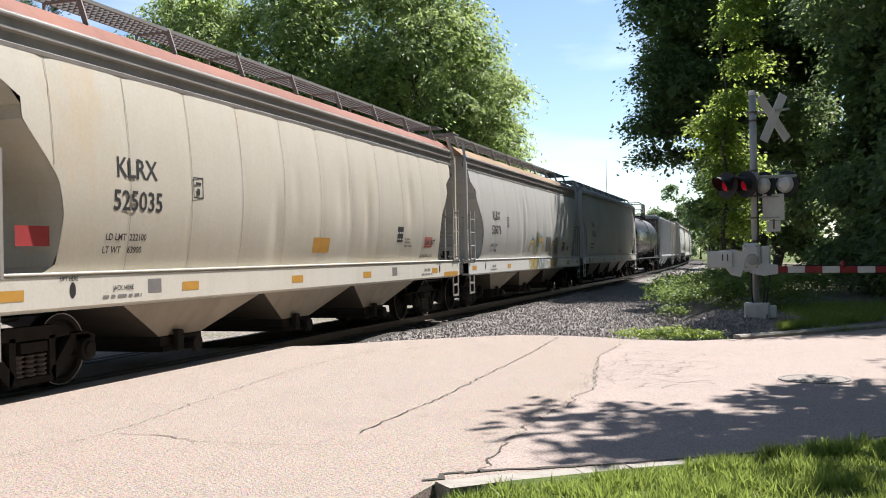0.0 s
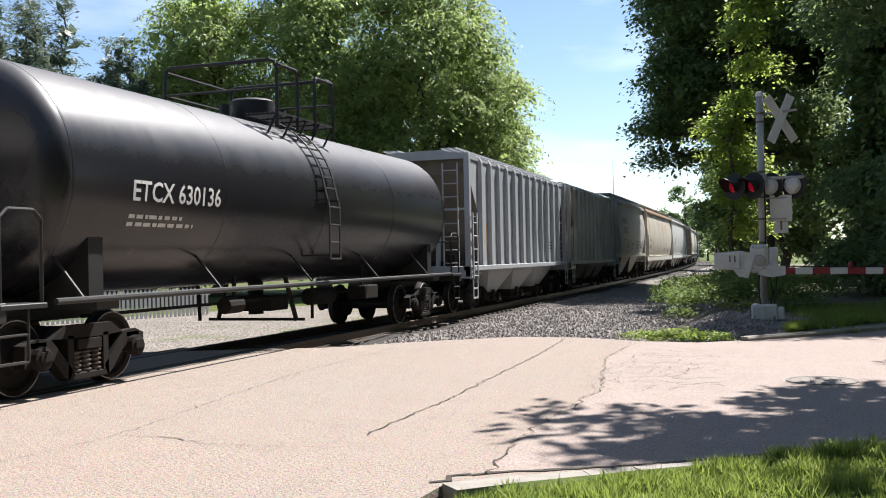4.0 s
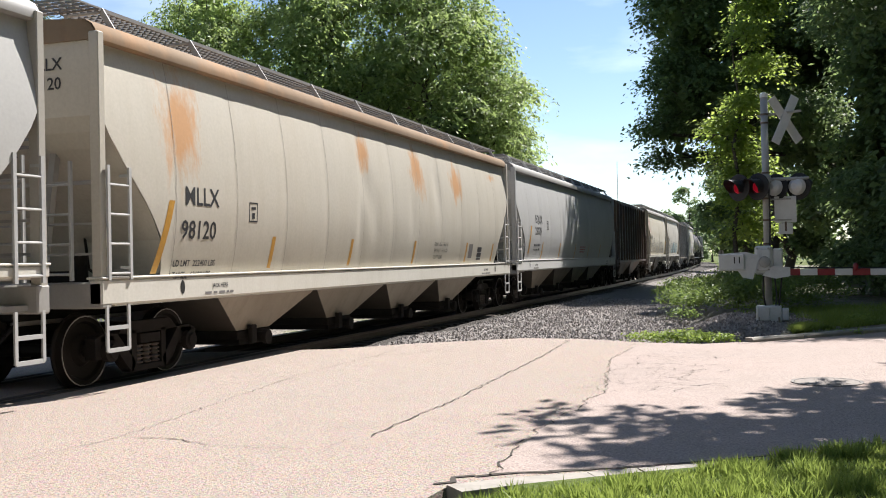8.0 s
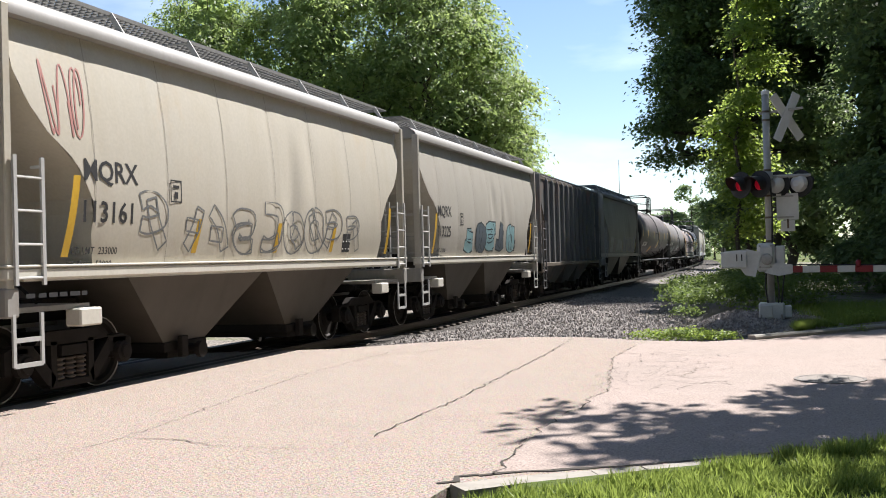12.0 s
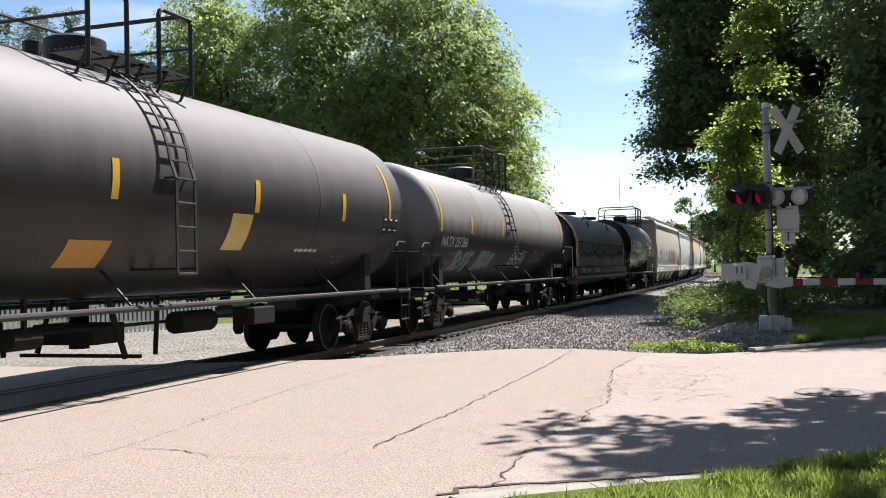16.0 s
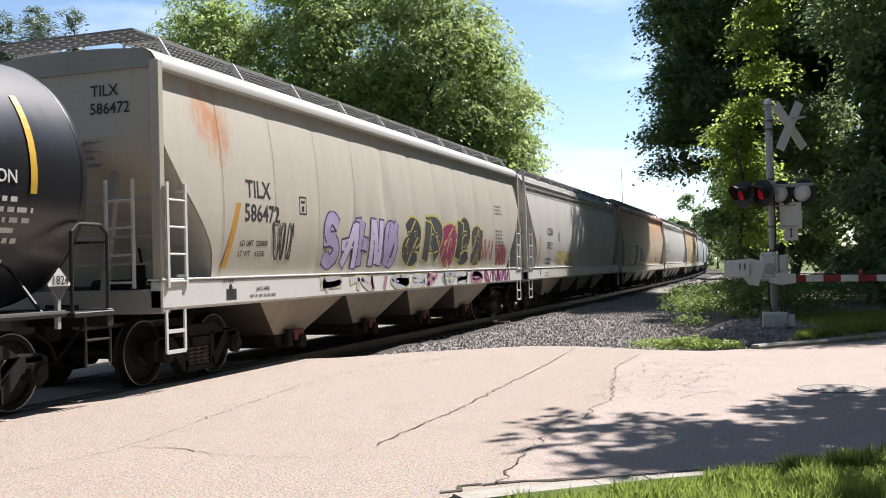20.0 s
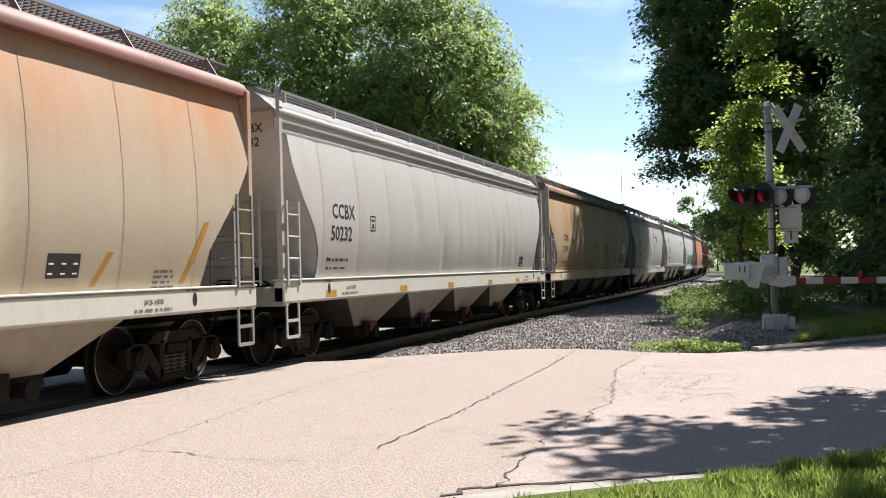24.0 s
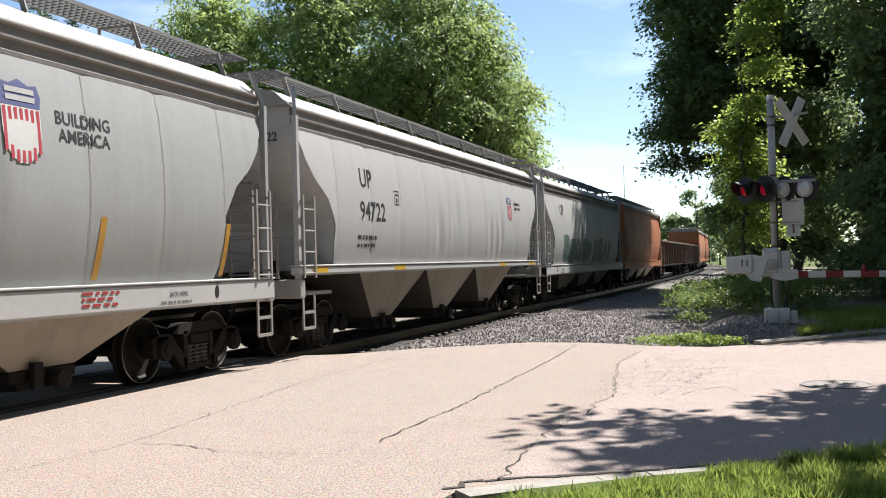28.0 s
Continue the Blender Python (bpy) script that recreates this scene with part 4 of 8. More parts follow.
def ribbed_hopper(name, length, label, colour, post, sill=None, posts=11, bays=3, seed=1, roof=None, under=None, cut=None, flare=0.0):
    """A hopper with flat sides and outside posts."""
    half = length / 2 - 0.42
    sill, roof, under = sill or colour, roof or colour, under or colour
    car = thing(name, label, "freight car", "cars of the train")
    at = lambda z: 1.40
    cut_at = piecewise(cut or [(1.30, 1.32), (2.65, 1.30), (4.0, 0.14), (4.3, 0.14)])
    rnd = random.Random(seed)
    for side in (1, -1):
        part("side_sheet", hopper_side(half, cut_at, at, posts - 1, 0.02, seed, 1.30, 4.24, side=side), colour, car, "flat steel side between posts", smooth=True)
        for k in range(posts):
            y = -half + 1.35 + (2 * half - 2.7) * k / (posts - 1)
            s = Shape()
            d = [(1.395, y - 0.085), (1.50, y - 0.06), (1.50, y + 0.06), (1.395, y + 0.085)]
            v = [(side * x, yy, z) for z in (1.30, 4.20) for x, yy in d] + [(side * 1.43, yy, 4.33) for x, yy in d]
            f = [(0, 1, 5, 4), (1, 2, 6, 5), (2, 3, 7, 6), (4, 5, 9, 8), (5, 6, 10, 9), (6, 7, 11, 10), (0, 3, 2, 1)]
            s.add(v, f)
            part("side_post", s, post, car)
        s = Shape().box(*sorted((1.30 * side, 1.505 * side)), -half + 0.02, half - 0.02, 1.16, 1.30, 0.015)
        s.box(*sorted((1.36 * side, 1.425 * side)), -half + 0.04, half - 0.04, 4.22, 4.36, 0.015)
        part("side_sill", s, sill, car, "side sill and top chord")
    r = Shape().prism([(-1.43, 4.34), (-1.38, 4.365), (-0.6, 4.46), (0.6, 4.46), (1.38, 4.365), (1.43, 4.34)], "y", -half + 0.05, half - 0.05)
    part("roof", r, roof, car, "shallow arched roof")
    hatch = Shape().box(-0.4, 0.4, -half + 0.9, half - 0.9, 4.45, 4.56, 0.03)
    for k in range(10):
        y = -half + 1.2 + (2 * half - 2.4) * k / 9
        hatch.box(-0.48, 0.48, y, y + 0.06, 4.52, 4.60)
    part("hatch_cover", hatch, roof, car, "long trough hatch")
    g = Shape()
    for x in (-1.05, -0.85, -0.65, 0.65, 0.85, 1.05):
        g.bar((x, -half + 0.3, 4.54), (x, half - 0.3, 4.54), 0.03, 0.04)
    y = -half + 0.3
    while y < half - 0.3:
        for a in (-1, 1):
            g.bar((a * 0.62, y, 4.535), (a * 1.08, y, 4.535), 0.02, 0.02)
        y += 0.2
    part("roof_walkway", g, post, car, "open grating on the roof")
    for e in (-1, 1):
        s = Shape()
        rows = []
        for j in range(19):
            z = 4.34 - 3.09 * j / 18
            deep = max(cut_at(z), 0.30 + max(0.0, 3.3 - z) * 1.05)
            rows.append([(u * 1.392, e * (half - cut_at(z) - 0.003 - (deep - cut_at(z)) * (1 - abs(u)) ** 0.6), z) for u in (-1.0, -0.95, -0.75, -0.4, 0.0, 0.4, 0.75, 0.95, 1.0)])
        s.grid(rows)
        part("end_sheet", s, RIB_DUST, car, "sooty end wall with a slope sheet below")
        for x in (-1.43, 1.43):
            part("corner_post", Shape().box(x - 0.075, x + 0.075, *sorted((e * (half - 0.02), e * (half - 0.20))), 1.0, 4.38, 0.012), post, car)
        p = Shape()
        for x in (-0.55, 0.55):
            p.bar((x, e * (half - 0.10), 1.2), (x, e * (half - 0.38), 3.2), 0.10, 0.10)
        p.bar((-1.4, e * (half - 0.1), 2.85), (1.4, e * (half - 0.1), 2.85), 0.08, 0.06)
        p.bar((-1.4, e * (half - 0.1), 4.28), (1.4, e * (half - 0.1), 4.28), 0.08, 0.12)
        part("end_brace", p, post, car, "end braces")
        f = Shape().box(-1.52, 1.52, *sorted((e * (half - 0.02), e * (half - 0.24))), 0.96, 1.30, 0.02)
        f.box(-1.4, 1.4, *sorted((e * (half - 0.2), e * (half - 1.5))), 1.04, 1.10)
        part("end_platform", f, sill, car, "end sill and platform")
        for side in (1, -1):
            part("side_ladder", ladder_shape(1.56 * side, e * (half - 0.34), 0.95, 2.75), post, car, "side ladder")
            part("stirrup_step", stirrup_shape(1.54 * side, e * (half - 0.34), 0.42, 0.95), post, car)
            part("end_ladder", Shape().add(*rotated_ladder(0.98 * side, e * (half + 0.02), 1.3, 4.1 if side > 0 else 2.6)), post, car)
    t = Shape()
    t.lathe([(-0.35, 0.02), (-0.34, 0.14), (0.34, 0.14), (0.35, 0.02)], "x", (0.2, -half + 1.0, 1.3), 14)
    t.tube((0.75, -half + 0.7, 1.1), (0.75, -half + 0.7, 1.6), 0.10, 10)
    part("brake_gear", t, IRON, car)
    part("centre_sill", Shape().box(-0.28, 0.28, -half, half, 0.82, 1.12, 0.02), IRON, car)
    hopper_bays(car, half - 2.3, bays, under, IRON, top=1.16, wide=1.36)
    add_trucks(car, (-half + 1.45, half - 1.45))
    add_couplers(car, half)
    return car, half, lambda z: 1.40


def tank_car(name, length, label, colour, r=1.48, zc=2.62, ends=1.9, bands=5, ladder_at=0.0, seed=1, frame_mat=None, rail_mat=None, dome=True, marks=(), rims=None, mark_z=(2.48, 2.98)):
    """A stub-sill tank car with manway, platform and side handrail."""
    half = length / 2 - 0.42
    car = thing(name, label, "tank car", "cars of the train")
    frame_mat, rail_mat = frame_mat or BLACK, rail_mat or BLACK
    lo, hi = rims or (-half + 1.25, half - 1.25)
    left = [(lo - 0.5 * math.cos(math.pi / 2 * k / 8), max(0.02, r * math.sin(math.pi / 2 * k / 8))) for k in range(9)]
    right = [(hi + 0.5 * math.cos(math.pi / 2 * k / 8), max(0.02, r * math.sin(math.pi / 2 * k / 8))) for k in range(9)]
    prof = left + list(reversed(right))
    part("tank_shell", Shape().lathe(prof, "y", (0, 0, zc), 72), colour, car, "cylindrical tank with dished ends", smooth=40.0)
    at = lambda z: math.sqrt(max(0.01, r * r - (z - zc) ** 2))
    for k in range(bands):
        y = lo + 0.02 + (hi - lo - 0.04) * k / (bands - 1)
        part("weld_seam", Shape().lathe([(y - 0.02, r), (y - 0.012, r + 0.005), (y + 0.012, r + 0.005), (y + 0.02, r)], "y", (0, 0, zc), 72), colour, car, smooth=True)
    # manway, platform and guard rail
    m = Shape().lathe([(r - 0.08, 0.42), (r + 0.42, 0.42), (r + 0.46, 0.36), (r + 0.50, 0.1)], "z", (0, ladder_at, zc), 20)
    m.lathe([(r - 0.05, 0.16), (r + 0.34, 0.16)], "z", (0.2, ladder_at + 0.62, zc), 12)
    m.lathe([(r - 0.05, 0.12), (r + 0.30, 0.12)], "z", (-0.2, ladder_at - 0.62, zc), 12)
    part("manway", m, frame_mat, car, "bolted manway housing and valves", smooth=30.0)
    p = Shape()
    for side in (1, -1):
        x0, x1, zt = 0.50 * side, 1.12 * side, zc + r + 0.02
        for k in range(8):
            x = x0 + (x1 - x0) * k / 7
            p.bar((x, ladder_at - 1.15, zt), (x, ladder_at + 1.15, zt), 0.02, 0.035)
        for y in (-1.15, -0.55, 0.0, 0.55, 1.15):
            p.bar((x0, ladder_at + y, zt - 0.02), (x1, ladder_at + y, zt - 0.02), 0.03)
            p.bar((x1, ladder_at + y, zt), (side * 0.92, ladder_at + y, zc + at(zc + 0.92) * 0.98), 0.03)
    part("manway_platform", p, frame_mat, car, "grating platform beside the manway")
    g = Shape()
    zt = zc + r
    for y in (-1.15, 1.15):
        y += ladder_at
        g.path([(-1.12, y, zt - 0.25), (-1.12, y, zt + 0.8), (-1.08, y, zt + 0.9), (-0.98, y, zt + 0.94), (0.98, y, zt + 0.94), (1.08, y, zt + 0.9), (1.12, y, zt + 0.8), (1.12, y, zt - 0.25)], 0.034, 8)
        g.path([(-1.12, y, zt + 0.45), (1.12, y, zt + 0.45)], 0.024, 6)
    for z in (0.45, 0.88):
        g.path([(-1.12, ladder_at - 1.15, zt + z), (-1.12, ladder_at + 1.15, zt + z)], 0.026, 6)
    for e in (-1, 1):
        y0, y1 = ladder_at + 1.15 * e, ladder_at + 0.36 * e
        g.path([(1.12, y0, zt + 0.86), (1.12, y1 + 0.1 * e, zt + 0.86), (1.12, y1 + 0.03 * e, zt + 0.83), (1.12, y1, zt + 0.76), (1.12, y1, zt - 0.2)], 0.034, 8)
    part("guard_rail", g, frame_mat, car, "pipe guard rail round the manway")
    for side in (1, -1):
        la = Shape()
        pts = []
        for k in range(15):
            a = math.radians(-28 + 7.2 * k)
            pts.append((side * (r + 0.10) * math.cos(a), zc + (r + 0.10) * math.sin(a)))
        pts = [q for q in pts if q[1] > zc + 0.15]
        pts = [(side * (r + 0.17), 1.55)] + [(side * (r + 0.17), 1.85 + 0.32 * k) for k in range(4) if 1.85 + 0.32 * k < zc + 0.12] + pts
        for dy in (-0.22, 0.22):
            for a, b in zip(pts, pts[1:]):
                la.bar((a[0], ladder_at + dy, a[1]), (b[0], ladder_at + dy, b[1]), 0.02, 0.06, (0, 1, 0))
            la.bar((side * (r + 0.17), ladder_at + dy, 1.62), (side * (at(1.62) - 0.01), ladder_at + dy, 1.62), 0.03)
            la.bar((side * (r + 0.17), ladder_at + dy, zc), (side * (r - 0.01), ladder_at + dy, zc), 0.03)
        for a in pts[::1]:
            la.tube((a[0], ladder_at - 0.22, a[1]), (a[0], ladder_at + 0.22, a[1]), 0.018, 6)
        part("tank_ladder", la, frame_mat, car, "curved ladder up to the manway")
        h = Shape()
        h.tube((side * 1.50, -half + 0.9, 1.12), (side * 1.50, half - 0.9, 1.12), 0.04, 8)
        k = -half + 1.4
        while k < half - 1.2:
            h.bar((side * 1.50, k, 1.12), (side * (at(1.62) - 0.02), k, 1.62), 0.03)
            k += 3.1
        part("side_handrail", h, rail_mat, car, "long side handrail")
    for e in (-1, 1):
        y0 = e * (half - 1.9)
        s = Shape()
        s.prism([(-1.28, 1.05), (-1.28, zc - 0.75), (-0.9, zc - 1.18), (0, zc - 1.44), (0.9, zc - 1.18), (1.28, zc - 0.75), (1.28, 1.05)], "y", y0 - 0.14, y0 + 0.14)
        s.box(-1.45, 1.45, y0 - 0.22, y0 + 0.22, 0.98, 1.08)
        part("tank_saddle", s, frame_mat, car, "saddle over the truck")
        u = Shape().box(-0.32, 0.32, *sorted((e * half, e * (half - 3.2))), 0.82, 1.14, 0.02)
        u.box(-1.52, 1.52, *sorted((e * (half - 0.02), e * (half - 0.75))), 1.06, 1.12, 0.01)
        u.box(-1.50, 1.50, *sorted((e * (half - 0.02), e * (half - 0.14))), 0.92, 1.14, 0.01)
        part("stub_sill", u, frame_mat, car, "stub sill and end platform")
        g = Shape()
        for side in (1, -1):
            x = 1.46 * side
            g.path([(x, e * (half - 0.08), 1.1), (x, e * (half - 0.08), 2.05), (x, e * (half - 0.2), 2.15), (x, e * (half - 0.6), 2.15), (x, e * (half - 0.72), 2.05), (x, e * (half - 0.72), 1.1)], 0.022, 8)
            g.path([(x, e * (half - 0.5), 1.08), (x, e * (half - 0.5), 0.48), (x, e * (half - 0.05), 0.48), (x, e * (half - 0.05), 1.0)], 0.018, 6)
            g.tube((x, e * (half - 0.5), 0.78), (x, e * (half - 0.05), 0.78), 0.016, 6)
        g.path([(-1.46, e * (half - 0.08), 1.95), (1.46, e * (half - 0.08), 1.95)], 0.02, 6)
        part("end_grab_rail", g, rail_mat if e < 0 else frame_mat, car, "grab rails and step at the end platform")
    part("brake_reservoir", Shape().lathe([(-0.5, 0.02), (-0.48, 0.17), (0.48, 0.17), (0.5, 0.02)], "y", (0.55, 1.6, 0.82), 14), IRON, car)
    t = Shape().lathe([(0.55, 0.14), (1.2, 0.14)], "z", (0, ladder_at, 0), 14)
    t.box(-0.5, 0.5, ladder_at - 0.35, ladder_at + 0.35, 0.62, 0.9, 0.02)
    part("bottom_outlet", t, IRON, car)
    part("brake_pipe", Shape().path([(0.5, -half + 2.6, 0.85), (0.5, half - 2.6, 0.85)], 0.025, 6), IRON, car)
    v = Shape().box(0.9, 1.3, 2.2, 2.9, 0.72, 1.0, 0.02).bar((1.1, 2.5, 0.95), (1.1, 2.5, 1.4), 0.05)
    part("brake_valve", v, IRON, car)
    v = Shape().lathe([(-0.25, 0.02), (-0.23, 0.13), (0.23, 0.13), (0.25, 0.02)], "y", (1.0, -2.6, 0.84), 12).bar((1.05, -2.6, 0.9), (1.05, -2.6, 1.3), 0.05)
    part("small_reservoir", v, IRON, car)
    u = Shape()
    for y in (-0.55, 0.55):
        u.bar((0.9, ladder_at + y, 1.25), (1.0, ladder_at + y * 0.6, 0.45), 0.06).bar((-0.9, ladder_at + y, 1.25), (-1.0, ladder_at + y * 0.6, 0.45), 0.06)
    u.bar((-1.0, ladder_at, 0.45), (1.0, ladder_at, 0.45), 0.05)
    part("outlet_guard", u, IRON, car)
    for y in marks:
        plate_on_side(car, y - 0.07, y + 0.07, mark_z[0], mark_z[1], at, YELLOW, "yellow_mark", label="yellow reflective strip", rows=6)
    add_trucks(car, (-half + 1.9, half - 1.9))
    add_couplers(car, half)
    return car, half, at


def gondola(name, length, label, colour, seed=1, top=2.75):
    half = length / 2 - 0.42
    car = thing(name, label, "freight car", "cars of the train")
    for side in (1, -1):
        part("side_sheet", Shape().box(*sorted((1.36 * side, 1.40 * side)), -half, half, 1.1, top), colour, car, "low rusty steel side")
        n = 15
        for k in range(n):
            y = -half + 0.1 + (2 * half - 0.2) * k / (n - 1)
            part("side_post", Shape().prism([(1.398 * side, y - 0.1), (1.53 * side, y - 0.06), (1.53 * side, y + 0.06), (1.398 * side, y + 0.1)], "z", 1.12, top - 0.12), colour, car)
        part("top_chord", Shape().box(*sorted((1.34 * side, 1.56 * side)), -half, half, top - 0.12, top + 0.02, 0.02), colour, car)
    for e in (-1, 1):
        s = Shape().box(-1.36, 1.36, *sorted((e * half, e * (half - 0.05))), 1.1, top)
        for x in (-0.9, -0.3, 0.3, 0.9):
            s.box(x - 0.06, x + 0.06, *sorted((e * (half + 0.1), e * half)), 1.1, top)
        part("end_sheet", s, colour, car)
        part("side_ladder", ladder_shape(1.60, e * (half - 0.34), 0.6, 2.4), colour, car)
    part("gondola_floor", Shape().box(-1.4, 1.4, -half, half, 1.0, 1.12), IRON, car)
    add_trucks(car, (-half + 1.9, half - 1.9))
    add_couplers(car, half)
    return car, half, lambda z: 1.40


# Where the couplings lie, in seconds of running from the camera's own cross-line
JOINTS = [-0.5, 0.764, 2.048, 3.336, 4.774, 6.007, 7.023, 7.924, 8.864, 10.298, 11.789, 12.742, 13.648, 14.534, 15.443, 16.363, 17.677, 18.92,
          20.03, 20.943, 22.354, 23.75, 25.199, 26.606, 28.047, 29.261, 30.562, 31.83, 33.05, 34.5, 35.95, 37.3, 38.7]
CAR_LENGTH = [SPEED * (b - a) for a, b in zip(JOINTS, JOINTS[1:])]
CARS = []

CREAM = paint("cream hopper paint", (0.468, 0.437, 0.37), (0.39, 0.335, 0.242), 0.35, 0.12, (0.484, 0.328, 0.156))
CREAM_SILL = paint("pale sill paint", (0.577, 0.554, 0.491), (0.39, 0.351, 0.281), 0.35)
PINK_ROOF = paint("pink oxide roof", (0.235, 0.122, 0.099), (0.17, 0.085, 0.066), 0.6, 0.3, (0.30, 0.14, 0.09), rough=0.85, spec=0.12)
TAN_ROOF = paint("tan dusty roof", (0.225, 0.165, 0.11), (0.18, 0.12, 0.078), 0.6, 0.3, (0.39, 0.211, 0.101), rough=0.8, spec=0.15)
PALE = paint("pale grey hopper paint", (0.406, 0.398, 0.378), (0.328, 0.312, 0.281), 0.3)
WHITE = paint("white hopper paint", (0.46, 0.44, 0.415), (0.33, 0.305, 0.27), 0.3)
WHITE_SILL = paint("white sill paint", (0.546, 0.542, 0.523), (0.429, 0.406, 0.359), 0.25)
TAN = paint("dusty tan grey hopper paint", (0.374, 0.351, 0.308), (0.296, 0.265, 0.218), 0.4)
MUSTARD = paint("rust-stained mustard paint", (0.46, 0.37, 0.25), (0.42, 0.265, 0.12), 0.7, 0.48, (0.40, 0.195, 0.065))
ORANGE_CREAM = paint("cream paint washed with orange", (0.47, 0.40, 0.30), (0.42, 0.31, 0.19), 0.4, wash=((0.50, 0.21, 0.085), 2.7, 3.9))
RED_ROOF = paint("oxide red roof", (0.19, 0.072, 0.05), (0.12, 0.045, 0.032), 0.6, 0.2)
GREY = paint("mid grey hopper paint", (0.335, 0.343, 0.335), (0.234, 0.23, 0.218), 0.35)
LIGHT_GREY = paint("light grey hopper paint", (0.415, 0.412, 0.40), (0.30, 0.29, 0.275), 0.3)
BLUE_GREY = paint("blue-grey ribbed paint", (0.367, 0.382, 0.398), (0.265, 0.265, 0.265), 0.4)
RIB_BEIGE = paint("weathered beige ribbed paint", (0.50, 0.465, 0.405), (0.27, 0.23, 0.18), 0.5, 0.3, (0.33, 0.18, 0.085))
RIB_POST = paint("rusty rib steel", (0.105, 0.075, 0.062), (0.0546, 0.039, 0.0312), 0.6, 0.3)
RIB_DARK = paint("dark grey ribbed paint", (0.125, 0.129, 0.133), (0.0702, 0.0624, 0.0585), 0.5, 0.2)
RIB_DUST = paint("dusty underframe", (0.156, 0.129, 0.101), (0.0702, 0.0546, 0.0429), 0.7)
# second colour: dust plus the sunlit upper half, put into the paint
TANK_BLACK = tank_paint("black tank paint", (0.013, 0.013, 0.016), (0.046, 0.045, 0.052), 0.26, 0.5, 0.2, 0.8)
TANK_DUSTY_LIT = tank_paint("black tank paint, dust and sunlight on top", (0.0172, 0.0164, 0.0179), (0.117, 0.101, 0.101))
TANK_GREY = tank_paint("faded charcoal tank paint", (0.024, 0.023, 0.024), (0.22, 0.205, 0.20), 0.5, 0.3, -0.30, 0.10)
DUSTY_ROOF = paint("pale dusty roof", (0.275, 0.265, 0.248), (0.20, 0.185, 0.165), 0.5)
TANK_ROSE = paint("rosy grey jacket", (0.225, 0.188, 0.182), (0.15, 0.12, 0.11), 0.4, rough=0.5, dent=0.06)
TANK_YELLOW = paint("ochre end band", (0.484, 0.312, 0.109), (0.351, 0.211, 0.078), 0.4, rough=0.45)
ORANGE = paint("orange hopper paint", (0.39, 0.133, 0.0468), (0.25, 0.078, 0.0312), 0.5, 0.3)
GON = paint("rusted gondola steel", (0.0897, 0.0507, 0.0351), (0.0546, 0.0351, 0.0273), 0.6, 0.3)
STEEL_GREY = paint("dark roof edge paint", (0.285, 0.265, 0.243), (0.156, 0.14, 0.125), 0.5)
RED_GATE = paint("red gate casting", (0.187, 0.039, 0.0351), (0.078, 0.039, 0.0312), 0.6)


def marks(car, at, half, mark, number, y, z, size, gap=1.6, weights=None, colour=None, seed=1, end_x=0.45, end_z=3.95):
    """Reporting letters over a number, weights below, a plate square beside, and the same marks on the end."""
    words_on_side(car, mark, y, z, size, at, colour, "reporting_mark")
    words_on_side(car, number, y - 0.06, z - gap * size, size, at, colour, "car_number")
    pz = z - gap * size - 0.38
    if weights:
        words_on_side(car, "LD LMT  " + weights[0], y - 0.16, pz, 0.085, at, LETTER, "load_limit")
        words_on_side(car, "LT WT    " + weights[1], y - 0.20, pz - 0.16, 0.085, at, LETTER, "light_weight")
    else:
        small_print(car, y - 0.16, pz, 1.25, 2, at, LETTER, 0.15, seed)
    s = Shape()
    yb, zb = y + 1.75, z - 0.75 * size
    for a, b, c, d in ((0, 0.26, 0, 0.02), (0, 0.26, 0.28, 0.30), (0, 0.02, 0, 0.3), (0.24, 0.26, 0, 0.3), (0.09, 0.17, 0.05, 0.14), (0.06, 0.2, 0.19, 0.23)):
        s.add([(at(zb + c) + 0.0035, yb + a, zb + c), (at(zb + c) + 0.0035, yb + b, zb + c), (at(zb + d) + 0.0035, yb + b, zb + d), (at(zb + d) + 0.0035, yb + a, zb + d)], [(0, 1, 2, 3)])
    part("plate_square", s.mesh("plate_square", colour or LETTER, False, False), None, car, "stencilled clearance plate square")
    ye = -END_AT.get(car.name, half - 0.44) - 0.006
    words_on_end(car, mark, end_x, ye, end_z, 0.15, colour, "end_mark")
    words_on_end(car, number, end_x - 0.02, ye, end_z - 0.24, 0.15, colour, "end_number")
    rnd = random.Random(seed)
    s = Shape()
    for k in range(5):
        s.add([(-0.3, ye, 3.3 - 0.1 * k), (rnd.uniform(0.25, 0.75), ye, 3.3 - 0.1 * k), (rnd.uniform(0.25, 0.75), ye, 3.345 - 0.1 * k), (-0.3, ye, 3.345 - 0.1 * k)], [(0, 1, 2, 3)])
    part("end_print", s.mesh("end_print", LETTER_GREY, False, False), None, car)


def sill_tags(car, half, at, ys, material=None, z=(1.12, 1.24), w=0.42):
    for y in ys:
        plate_on_side(car, y, y + w, z[0], z[1], lambda q: 1.585, material or ORANGE_STRIP, "sill_strip", label="orange reflective strip on the sill")


def side_strips(car, at, ys, material=None, z=(1.5, 2.15), w=0.11, lean=0.0):
    for y in ys:
        plate_on_side(car, y, y + w, z[0], z[1], at, material or ORANGE_STRIP, "side_strip", lean=lean, label="upright reflective strip", rows=5)


